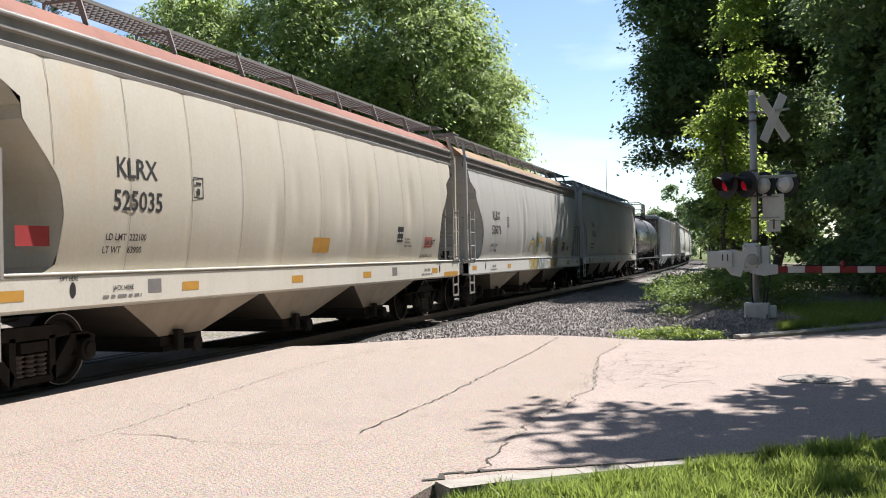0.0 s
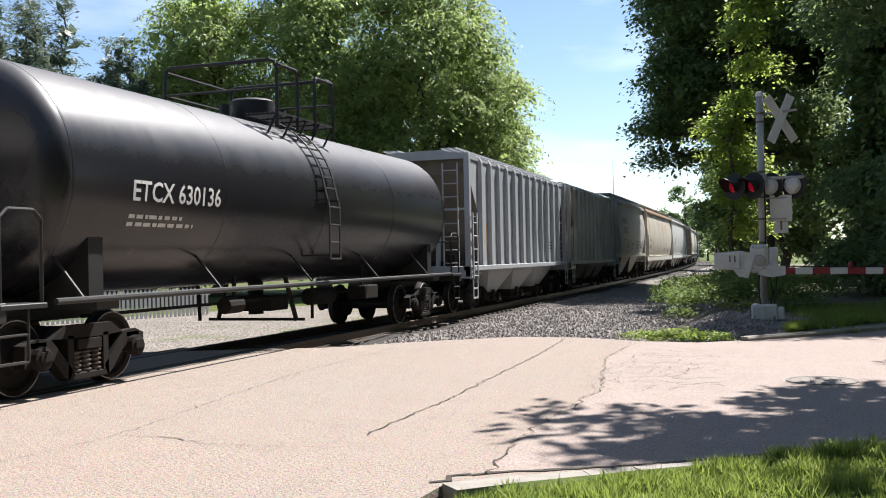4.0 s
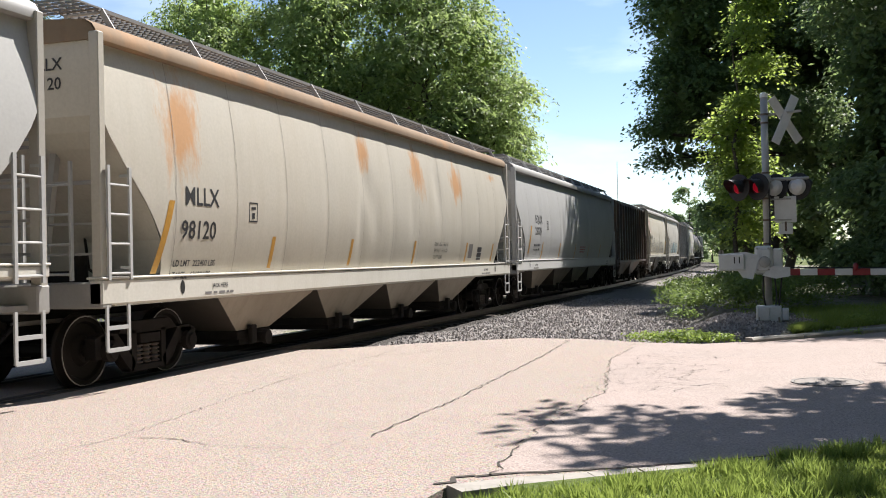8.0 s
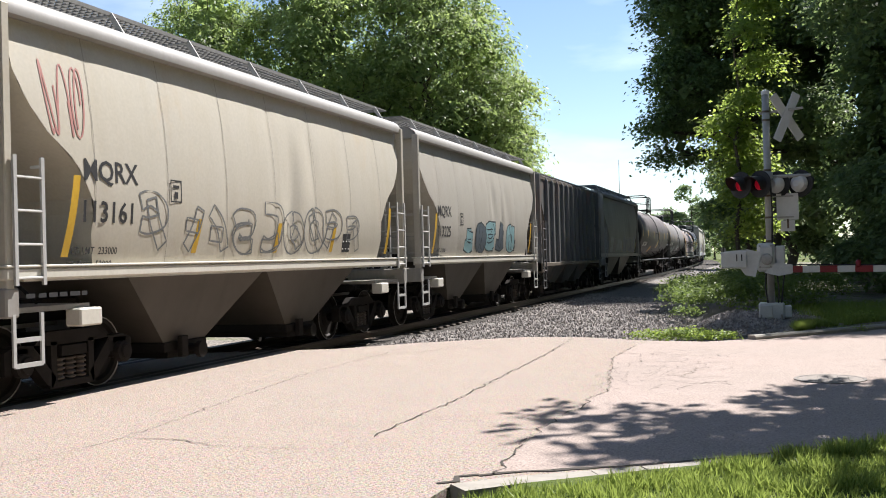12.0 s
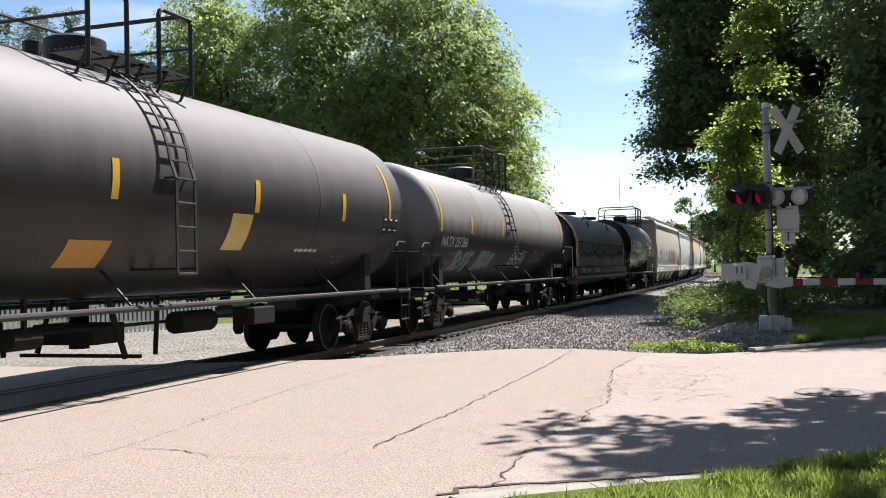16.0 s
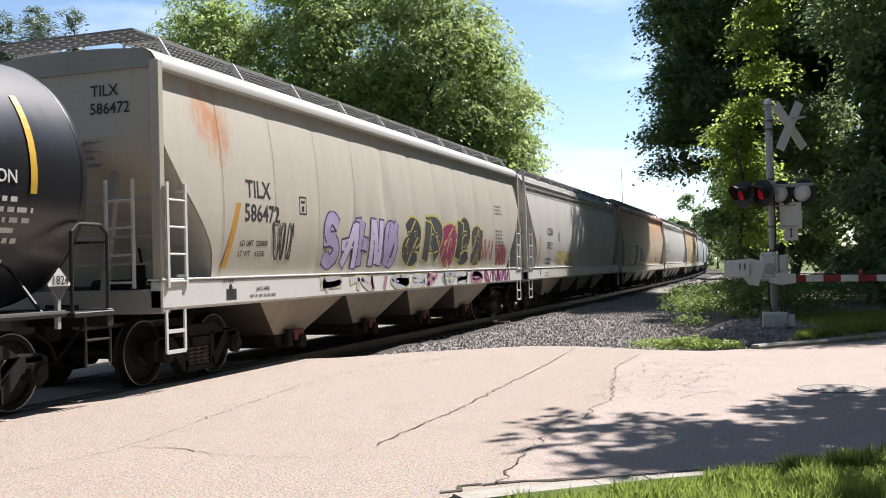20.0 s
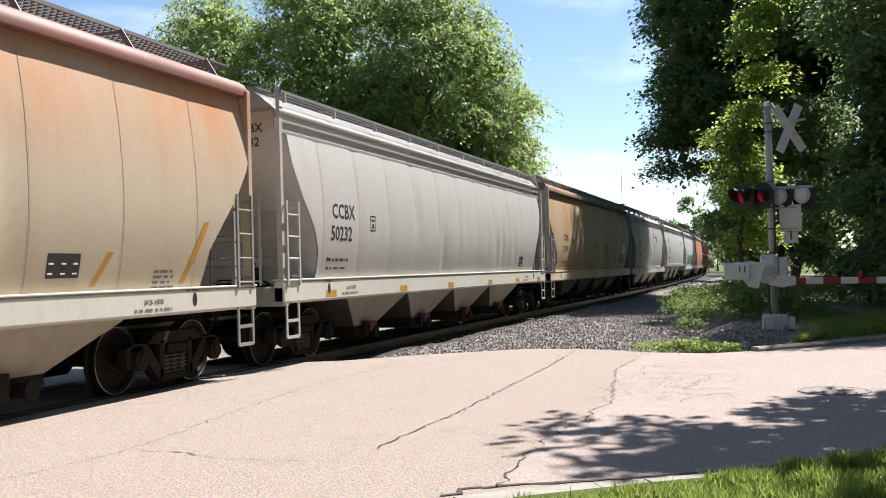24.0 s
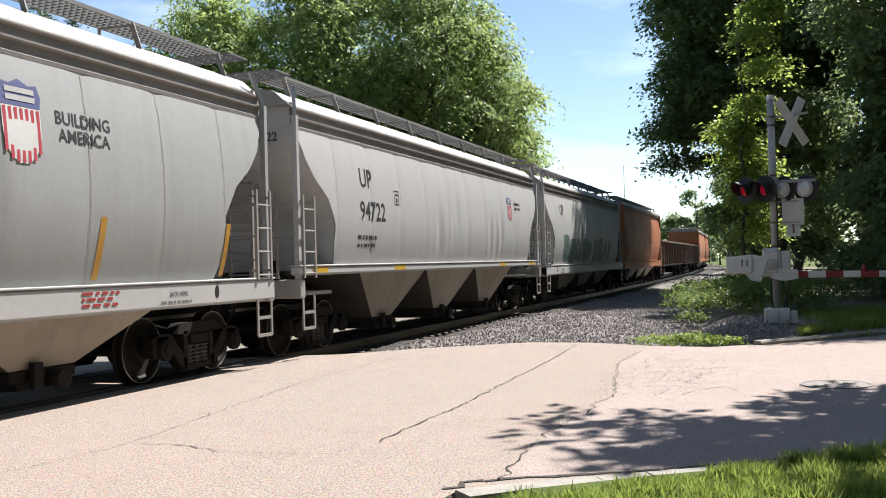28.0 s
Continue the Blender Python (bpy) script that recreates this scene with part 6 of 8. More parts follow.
    tag(car, h - 4.4, h - 3.2, 1.7, 2.3, at, (0.32, 0.05, 0.07), 4, 42, 0.035)
    tag(car, h - 2.9, h - 1.7, 1.55, 2.2, at, (0.28, 0.03, 0.06), 5, 78, 0.045)
    small_print(car, h - 2.9, 3.2, 0.8, 3, at, LETTER_GREY, 0.1, 17)
    small_print(car, h - 2.9, 2.5, 0.9, 6, at, LETTER_GREY, 0.1, 18)
    sill_tags(car, h, at, (-h + 1.6,), LETTER, (1.14, 1.3), 0.28)
    CARS.append(car)
    # 20
    car, h, at = covered_hopper("covered_hopper_car", L[20], "pale covered hopper car with small yellow graffiti", WHITE, WHITE_SILL, WHITE, 4, 12, CUT_OPEN, "trough", PALE, seed=40, sill_z=(1.08, 1.46), band=WHITE, low_walk=True)
    marks(car, at, h, "CCBX", "57912", -h + 2.85, 2.57, 0.24, 2.0)
    graffiti(car, -h + 4.5, -h + 7.5, 1.5, 2.05, at, [(0.55, 0.45, 0.12)], (0.10, 0.08, 0.04), 5, 43)
    tag(car, -h + 8.2, -h + 11.5, 1.75, 2.5, at, (0.25, 0.25, 0.26), 6, 44, 0.035)
    tag(car, -h + 3.0, -h + 7.5, 1.1, 1.42, lambda z: 1.588, (0.4, 0.33, 0.1), 7, 45, 0.025)
    side_strips(car, at, (-h + 1.7,), ORANGE_STRIP, (1.42, 2.5), 0.12, 0.06)
    CARS.append(car)
    # 21
    car, h, at = covered_hopper("covered_hopper_car", L[21], "orange-washed cream covered hopper car with oxide red roof", ORANGE_CREAM, CREAM_SILL, RED_ROOF, 4, 12, CUT_LOW, "post", STEEL_GREY, seed=41, pillow=0.008, band=RED_ROOF)
    graffiti(car, -h + 4.2, -h + 8.6, 1.42, 2.5, at, [(0.60, 0.56, 0.52), (0.10, 0.10, 0.19)], (0.03, 0.03, 0.09), 4, 46, 0.05)
    tag(car, -h + 8.8, -h + 10.1, 1.5, 2.1, at, (0.10, 0.04, 0.05), 7, 47, 0.025)
    side_strips(car, at, (-h + 12.0, -h + 15.65), ORANGE_STRIP, (1.45, 1.86), 0.11, 0.28)
    side_strips(car, at, (-h + 17.5,), ORANGE_STRIP, (1.45, 2.3), 0.12, 0.5)
    data_panel(car, at, -h + 14.9, 1.56, 0.55, 0.28)
    small_print(car, -h + 16.9, 1.6, 0.5, 4, at, LETTER_GREY, 0.07, 75)
    CARS.append(car)
    # 22
    car, h, at = covered_hopper("covered_hopper_car", L[22], "white covered hopper car with a creamy sill and orange tags", WHITE, CREAM_SILL, WHITE, 4, 12, CUT_OPEN, "trough", PALE, RED_GATE, seed=42, sill_z=(1.08, 1.46), band=WHITE, low_walk=True)
    marks(car, at, h, "CCBX", "50232", -h + 1.9, 2.54, 0.26, 1.55)
    sill_tags(car, h, at, (-h + 1.6, -h + 5.2, -h + 8.4, h - 7.0, h - 4.0, h - 1.2))
    data_panel(car, at, h - 3.4, 1.6, 0.5, 0.3)
    CARS.append(car)
    # 23
    car, h, at = covered_hopper("covered_hopper_car", L[23], "rust-stained mustard covered hopper car", MUSTARD, paint("mustard sill", (0.62, 0.55, 0.42), (0.5, 0.33, 0.17), 0.5, 0.3, (0.5, 0.26, 0.1)), TAN_ROOF, 4, 12, CUT_LOW, "post", STEEL_GREY, seed=43, band=TAN_ROOF, end_mat=TAN)
    marks(car, at, h, "CCBX", "72159", -h + 2.3, 2.53, 0.23, 1.85)
    small_print(car, -h + 11.4, 2.35, 1.0, 3, at, LETTER, 0.12, 19)
    small_print(car, -h + 8.6, 2.5, 1.2, 2, at, RED_TAG, 0.13, 20)
    data_panel(car, at, h - 3.4, 1.7, 0.5, 0.42)
    plate_on_side(car, h - 2.7, h - 1.8, 2.15, 2.65, at, PLACARD, "pale_patch")
    small_print(car, h - 2.7, 2.0, 0.8, 4, at, LETTER, 0.1, 21)
    CARS.append(car)
    # 24
    car, h, at = covered_hopper("covered_hopper_car", L[24], "grey covered hopper car with a striped shield emblem", GREY, LIGHT_GREY, LIGHT_GREY, 3, 11, CUT_ROUND, "trough", STEEL_GREY, seed=44, band=STEEL_GREY)
    marks(car, at, h, "SSW", "70060", -h + 2.8, 2.58, 0.33, 1.73)
    side_strips(car, at, (-h + 1.7, -h + 4.6), ORANGE_STRIP, (1.45, 2.2), 0.11, 0.10)
    side_strips(car, at, (h - 4.3, h - 1.5), ORANGE_STRIP, (1.45, 2.2), 0.11, 0.08)
    shield(car, at, -h + 10.68, 2.72, 0.72)
    words_on_side(car, "BUILDING", -h + 11.2, 3.22, 0.15, at, LETTER, "slogan")
    words_on_side(car, "AMERICA", -h + 11.24, 3.02, 0.15, at, LETTER, "slogan")
    small_print(car, -h + 6.4, 1.25, 1.6, 1, lambda z: 1.588, RED_TAG, 0.08, 22)
    small_print(car, h - 4.6, 1.28, 0.7, 3, lambda z: 1.588, RED_TAG, 0.07, 23)
    CARS.append(car)
    # 25
    car, h, at = covered_hopper("covered_hopper_car", L[25], "grey covered hopper car with yellow sill tags", LIGHT_GREY, LIGHT_GREY, WHITE, 3, 11, CUT_ROUND, "trough", STEEL_GREY, seed=45, band=STEEL_GREY, sill_z=(1.42, 1.58))
    marks(car, at, h, "UP", "94722", -h + 2.6, 3.06, 0.36, 1.75, end_x=0.6)
    shield(car, at, -h + 13.6, 2.77, 0.55)
    small_print(car, -h + 14.2, 3.25, 0.7, 2, at, LETTER, 0.14, 24)
    sill_tags(car, h, at, (-h + 0.5, -h + 4.3, h - 5.0, h - 1.6), YELLOW, (1.44, 1.54), 0.6)
    CARS.append(car)
    # 26
    car, h, at = covered_hopper("covered_hopper_car", L[26], "pale grey covered hopper car with dark green graffiti", LIGHT_GREY, LIGHT_GREY, STEEL_GREY, 3, 11, CUT_ROUND, "trough", STEEL_GREY, seed=46)
    words_on_side(car, "UP", -h + 2.5, 3.2, 0.40, at, LETTER, "reporting_mark")
    graffiti(car, -h + 3.0, h - 3.0, 1.45, 2.5, at, [(0.10, 0.16, 0.14)], (0.05, 0.08, 0.07), 9, 48)
    CARS.append(car)
    # 27
    car, h, at = covered_hopper("covered_hopper_car", L[27], "faded orange covered hopper car", ORANGE, ORANGE, STEEL_GREY, 3, 11, CUT_LOW, "post", STEEL_GREY, seed=47)
    CARS.append(car)
    # 28, 29
    for k in (28, 29):
        car, h, at = gondola("gondola_car", L[k], "rusted low-sided gondola car", GON, k)
        CARS.append(car)
    # 30, 31
    for k in (30, 31):
        car, h, at = covered_hopper("covered_hopper_car", L[k], "faded orange covered hopper car", ORANGE, ORANGE, STEEL_GREY, 3, 11, CUT_LOW, "post", STEEL_GREY, seed=20 + k)
        CARS.append(car)


def tank_end_arc(car, h, zc, r):
    """A yellow strip up the rim of the tank's trailing and leading ends."""
    for e in (-1, 1):
        y = e * (h - 1.35)
        s = Shape()
        rows = []
        for k in range(9):
            a = math.radians(-8 + 5.5 * k)
            rows.append([((r + 0.012) * math.cos(a), y - 0.05, zc + (r + 0.012) * math.sin(a)), ((r + 0.012) * math.cos(a), y + 0.05, zc + (r + 0.012) * math.sin(a))])
        s.grid(rows)
        part("yellow_mark", s.mesh("yellow_mark", YELLOW, False, False), None, car, "yellow strip near the tank end")


def hazard_placard(car, x, y, z):
    s = Shape().prism([(y - 0.19, z), (y, z - 0.19), (y + 0.19, z), (y, z + 0.19)], "x", x - 0.006, x)
    p = part("hazard_placard", s, PLACARD, car, "white diamond hazard placard")
    s = Shape().prism([(y - 0.17, z - 0.02), (y, z - 0.18), (y + 0.17, z - 0.02)], "x", x, x + 0.003)
    part("placard_corner", s, BLACK, p)
    v, f = glyphs("1824")
    k = 0.10 / 0.7
    part("placard_number", Shape().add([(x + 0.006, y - 0.13 + a * k, z + 0.0 + b * k) for a, b, _ in v], f).mesh("placard_number", LETTER, False, False), None, p)
    part("placard_post", Shape().bar((x - 0.03, y, z - 0.5), (x - 0.03, y, z), 0.05), GALV, car)


def shield(car, at, y, z, size=0.75):
    """A shield emblem: dark top, pale and red upright stripes; no lettering."""
    def edge(v):
        return 0.40 * size * (1.0 if v > 0.45 else math.sqrt(max(0.02, 1 - ((0.45 - v) / 0.46) ** 2)))
    s = Shape()
    n = 12
    for j in range(n):
        a, b = (j / n) * 0.68, ((j + 1) / n) * 0.68
        for q0, q1 in ((-1, 1),):
            za, zb = z + a * size * 1.25, z + b * size * 1.25
            s.add([(at(za) + 0.006, y - edge(a), za), (at(za) + 0.006, y + edge(a), za), (at(zb) + 0.006, y + edge(b), zb), (at(zb) + 0.006, y - edge(b), zb)], [(0, 1, 2, 3)])
    base = part("shield_emblem", s.mesh("shield_emblem", PLACARD, False, False), None, car, "striped shield emblem")
    s = Shape()
    for k in range(-3, 4):
        yy = y + k * 0.115 * size
        low = 0.012 + 0.19 * (abs(k) / 3.5) ** 3
        za, zb = z + low * size * 1.25, z + 0.66 * size * 1.25
        w = 0.032 * size
        s.add([(at(za) + 0.010, yy - w, za), (at(za) + 0.010, yy + w, za), (at(zb) + 0.010, yy + w, zb), (at(zb) + 0.010, yy - w, zb)], [(0, 1, 2, 3)])
    part("shield_stripes", s.mesh("shield_stripes", spray(0.42, 0.05, 0.07), False, False), None, base)
    za, zb = z + 0.68 * size * 1.25, z + 1.0 * size * 1.25
    top = [(-0.40, 0), (0.40, 0), (0.44, 0.18), (0.38, 0.36), (0.2, 0.33), (0.0, 0.42), (-0.2, 0.33), (-0.38, 0.36), (-0.44, 0.18)]
    s = Shape().add([(at(za + b * size) + 0.008, y + a * size, za + b * size) for a, b in top], [tuple(range(9))])
    part("shield_top", s.mesh("shield_top", spray(0.09, 0.10, 0.22), False, False), None, base)
    s = Shape()
    for q in (0.08, 0.2):
        zz = za + q * size
        s.add([(at(zz) + 0.012, y - 0.3 * size, zz), (at(zz) + 0.012, y + 0.3 * size, zz), (at(zz) + 0.012, y + 0.3 * size, zz + 0.08 * size), (at(zz) + 0.012, y - 0.3 * size, zz + 0.08 * size)], [(0, 1, 2, 3)])
    part("shield_bars", s.mesh("shield_bars", LETTER_WHITE, False, False), None, base)


def jacketed_tank(length):
    """A long tank in a rosy jacket on a full black frame, with ochre end bands, hooks and a tar run."""
    half = length / 2 - 0.42
    car = thing("tank_car", "rosy grey jacketed tank car with ochre bands on a black frame", "tank car", "cars of the train")
    r, zc, body = 1.45, 2.42, half - 0.42
    at = lambda z: math.sqrt(max(0.01, r * r - (z - zc) ** 2)) if z > zc else r
    left = [(-body + 0.25 - 0.25 * math.cos(math.pi / 2 * k / 6), max(0.02, (r - 0.02) * math.sin(math.pi / 2 * k / 6))) for k in range(7)]
    right = [(-b, q) for b, q in reversed(left)]
    left = [(b + 0.32, q) for b, q in left]
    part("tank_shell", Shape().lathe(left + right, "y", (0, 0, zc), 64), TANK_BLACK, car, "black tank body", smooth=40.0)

    def jacket(y0, y1, lift, n=40):
        rows = []
        for k in range(n + 1):
            a = math.pi * k / n
            rows.append([((r + lift) * math.cos(a), y0, zc + (r + lift) * math.sin(a)), ((r + lift) * math.cos(a), y1, zc + (r + lift) * math.sin(a))])
        s = Shape()
        low = lambda x: [(x, y0, 1.55), (x, y1, 1.55)]
        s.grid([low(r + lift)] + rows + [low(-r - lift)])
        return s
    part("jacket", jacket(-body + 0.95, body - 0.55, 0.03).mesh("jacket", TANK_ROSE, 30.0, True), None, car, "rosy grey sheet jacket")
    for a, b in ((-body + 0.48, -body + 0.95), (body - 0.55, body - 0.15)):
        part("end_band", jacket(a, b, 0.04).mesh("end_band", TANK_YELLOW, 30.0, True), None, car, "ochre end band")
    # hooks and hanging rods
    k = -body + 1.1
    while k < body - 0.7:
        s = Shape()
        s.tube((r + 0.05, k, zc + 0.12), (r + 0.07, k + 0.05, zc - 0.32), 0.012, 5)
        s.box(r + 0.02, r + 0.08, k - 0.03, k + 0.03, zc + 0.10, zc + 0.16)
        part("hook", s, BLACK, car)
        k += 0.62
    part("rod", Shape().tube((r + 0.08, -body + 0.3, zc + 0.14), (r + 0.08, body - 0.3, zc + 0.14), 0.014, 6), BLACK, car)
    # tar that has run down the side
    rnd = random.Random(7)
    top, low = [], []
    y, z = -body + 1.0, 2.2
    while y < body - 0.6:
        z += rnd.uniform(-0.07, 0.07)
        z = min(2.28, max(2.02, z))
        top.append((r + 0.036, y, z + 0.07))
        low.append((r + 0.036, y, z - rnd.uniform(0.03, 0.16)))
        y += 0.11
    part("tar_run", Shape().grid([low, top]).mesh("tar_run", TAR, False, False), None, car, "black tar run")
    for y in (-1.9, 3.4):
        s = Shape()
        s.path([(0.9, y, zc + 1.15), (1.05, y + 0.12, zc + 1.55), (1.05, y - 0.35, zc + 1.62)], 0.02, 6)
        s.path([(1.05, y + 0.12, zc + 1.55), (1.2, y + 0.1, zc + 0.85), (1.12, y - 0.25, zc + 1.1)], 0.018, 6)
        s.box(-0.5, 0.6, y - 0.3, y + 0.3, zc + r, zc + r + 0.14, 0.02)
        part("roof_fitting", s, BLACK, car, "bent rod fitting")
    part("roof_rail", Shape().box(-0.5, -0.3, -3.0, 3.6, zc + r + 0.02, zc + r + 0.12), BLACK, car)
    for side in (1, -1):
        s = Shape().box(*sorted((1.36 * side, 1.50 * side)), -half + 0.1, half - 0.1, 1.22, 1.52, 0.015)
        s.box(*sorted((1.3 * side, 1.62 * side)), -half + 0.1, half - 0.1, 1.12, 1.18, 0.01)
        part("side_sill", s, BLACK, car, "black frame sill")
        part("side_handrail", Shape().tube((side * 1.62, -half + 0.3, 1.10), (side * 1.62, half - 0.3, 1.10), 0.02, 6), GALV, car)
    b = Shape().box(-1.5, 1.5, -half, half, 0.98, 1.12, 0.01)
    b.box(-0.3, 0.3, -half, half, 0.72, 1.0, 0.02)
    part("deck", b, BLACK, car, "black deck frame")
    for e in (-1, 1):
        s = Shape()
        for side in (1, -1):
            s.path([(1.5 * side, e * (half - 0.1), 1.1), (1.5 * side, e * (half - 0.1), 2.3), (1.2 * side, e * (half - 0.1), 2.35)], 0.02, 6)
        part("end_grab_rail", s, GALV, car)
        part("stirrup_step", stirrup_shape(1.55, e * (half - 0.5), 0.5, 1.1), BLACK, car)
    words_on_side(car, "TIMX", -half + 2.18, 1.28, 0.2, lambda z: 1.505, LETTER_WHITE, "reporting_mark")
    words_on_side(car, "11540", -half + 3.26, 1.28, 0.2, lambda z: 1.505, LETTER_WHITE, "car_number")
    plate_on_side(car, -half + 1.95, -half + 2.25, 1.26, 1.5, lambda z: 1.505, TANK_ROSE, "pale_tag")
    plate_on_side(car, -half + 0.55, -half + 0.95, 1.20, 1.42, lambda z: 1.505, YELLOW, "orange_tag")
    ye = -body + 0.31
    words_on_end(car, "CAR SERIES", -0.6, ye, 3.2, 0.13, YELLOW, "end_words")
    words_on_end(car, "250216-250435", -0.62, ye, 3.0, 0.13, YELLOW, "end_words")
    words_on_end(car, "TIMX  11540", -0.1, -half - 0.0 + 0.04, 1.52, 0.15, LETTER_WHITE, "end_mark")
    tag(car, 0.0, 4.5, 1.62, 2.1, lambda z: r + 0.032, (0.62, 0.58, 0.56), 9, 49, 0.018)
    small_print(car, -half + 5.2, 1.4, 1.4, 2, lambda z: 1.505, LETTER_WHITE, 0.09, 25)
    plate_on_side(car, -half + 3.0, -half + 3.1, 1.26, 1.48, lambda z: 1.505, YELLOW, "yellow_mark")
    add_trucks(car, (-half + 1.9, half - 1.9))
    add_couplers(car, half)
    return car


# ------------------------------------------------------------- ground, road and track
def sheet(outline, z, holes=()):
    """A flat polygon in plan at height z."""
    return Shape().add([(x, y, z) for x, y in outline], [tuple(range(len(outline)))])


def place_setting():
    g = Shape()
    n, far = 44, 2500.0
    pts = [far * math.copysign(abs(2 * i / n - 1) ** 3, 2 * i / n - 1) for i in range(n + 1)]
    g.grid([[(x, y, -0.32) for x in pts] for y in pts])
    single("ground", g, TURF, "flat weedy ground running to the horizon", "ground", kind="structure")
    # road: a slab that crosses the track and swings away to the far side
    road = [(-60, -14), (-60, 12.5), (-12.0, 14.2), (-7.4, 15.9), (-6.3, 17.1), (-4.6, 18.4), (-3.4, 18.3), (-2.2, 17.6), (-1.2, 17.4), (0.45, 18.55), (2.2, 20.55), (12, 32.9), (40, 64),
            (56, 52), (20, 18), (8, 13.2), (3.4, 10.2), (0.9, 8.60), (-0.23, 7.60), (-0.98, 7.10), (-1.30, 6.91), (-1.78, 6.60), (-2.13, 6.28), (-2.2, 5.3), (-2.4, 3.5), (-2.6, -14)]
    s = Shape().prism(road, "z", -0.30, 0.0)
    single("road", s, ROAD, "sun-bleached pinkish road surface with fine cracks", "road", kind="structure")
    # lawn by the near kerb and verge beyond the road
    lawn = [(-2.5, -14), (-2.3, 3.5), (-2.0, 5.2), (-1.62, 6.40), (-0.86, 6.98), (-0.12, 7.48), (1.0, 8.48), (3.6, 9.95), (8.2, 12.9), (20, 17.6), (60, 46), (60, -14)]
    single("near_lawn", Shape().prism(lawn, "z", -0.3, 0.03), TURF, "grass verge beside the near kerb", "lawn", kind="structure")
    verge = [(0.35, 18.72), (2.05, 20.7), (11.8, 33.3), (39.8, 64.3), (20, 120), (-4.6, 120), (-4.0, 60), (-2.0, 44), (0.05, 42), (0.05, 25), (0.1, 19.5), (0.0, 18.4)]
    single("far_verge", Shape().prism(verge, "z", -0.3, 0.05), SOIL, "weedy stony verge under the trees", "lawn", kind="structure")


def kerb_run(points, width, z0, z1, label, pieces=8):
    """A kerb laid in pieces along a line of points, with joints."""
    kerb = thing("kerb", label, "kerb", kind="structure")
    pts = [Vector(p) for p in points]
    for a, b in zip(pts, pts[1:]):
        d = (b - a).normalized()
        nrm = Vector((d.y, -d.x))
        n = max(1, round((b - a).length / 1.2))
        for k in range(n):
            p, q = a + (b - a) * (k / n) + d * 0.006, a + (b - a) * ((k + 1) / n) - d * 0.006
            v = []
            for e in (p, q):
                for u, z in ((0, z0), (0, z1 - 0.03), (0.03, z1), (width, z1), (width, z0)):
                    w = e + nrm * u
                    v.append((w.x, w.y, z + noise.noise((w.x * 2, w.y * 2, z)) * 0.012))
            s = Shape().add(v, [(0, 1, 6, 5), (1, 2, 7, 6), (2, 3, 8, 7), (3, 4, 9, 8), (0, 4, 3, 2, 1), (5, 6, 7, 8, 9)])
            part("kerb_stone", s, KERB, kerb)
    return kerb


def crack(name, points, width, seed=1, wobble=0.05):
    """A ragged crack: a dark strip laid just over the road."""
    rnd = random.Random(seed)
    line = []
    for a, b in zip(points, points[1:]):
        n = max(2, int(math.dist(a, b) / 0.09))
        for k in range(n):
            line.append((a[0] + (b[0] - a[0]) * k / n + rnd.gauss(0, wobble * 0.35), a[1] + (b[1] - a[1]) * k / n + rnd.gauss(0, wobble * 0.35)))
    line.append(points[-1])
    left, right = [], []
    for i, p in enumerate(line):
        a, b = Vector(line[max(0, i - 1)]), Vector(line[min(len(line) - 1, i + 1)])
        d = (b - a).normalized() if (b - a).length > 0 else Vector((1, 0))
        w = width * rnd.uniform(0.25, 1.0)
        left.append((p[0] - d.y * w, p[1] + d.x * w, 0.007))
        right.append((p[0] + d.y * w, p[1] - d.x * w, 0.007))
    return single(name, Shape().grid([left, right]).mesh(name, CRACK, False, False), None, "thin dark crack in the road surface", "crack", "road cracks", "structure")


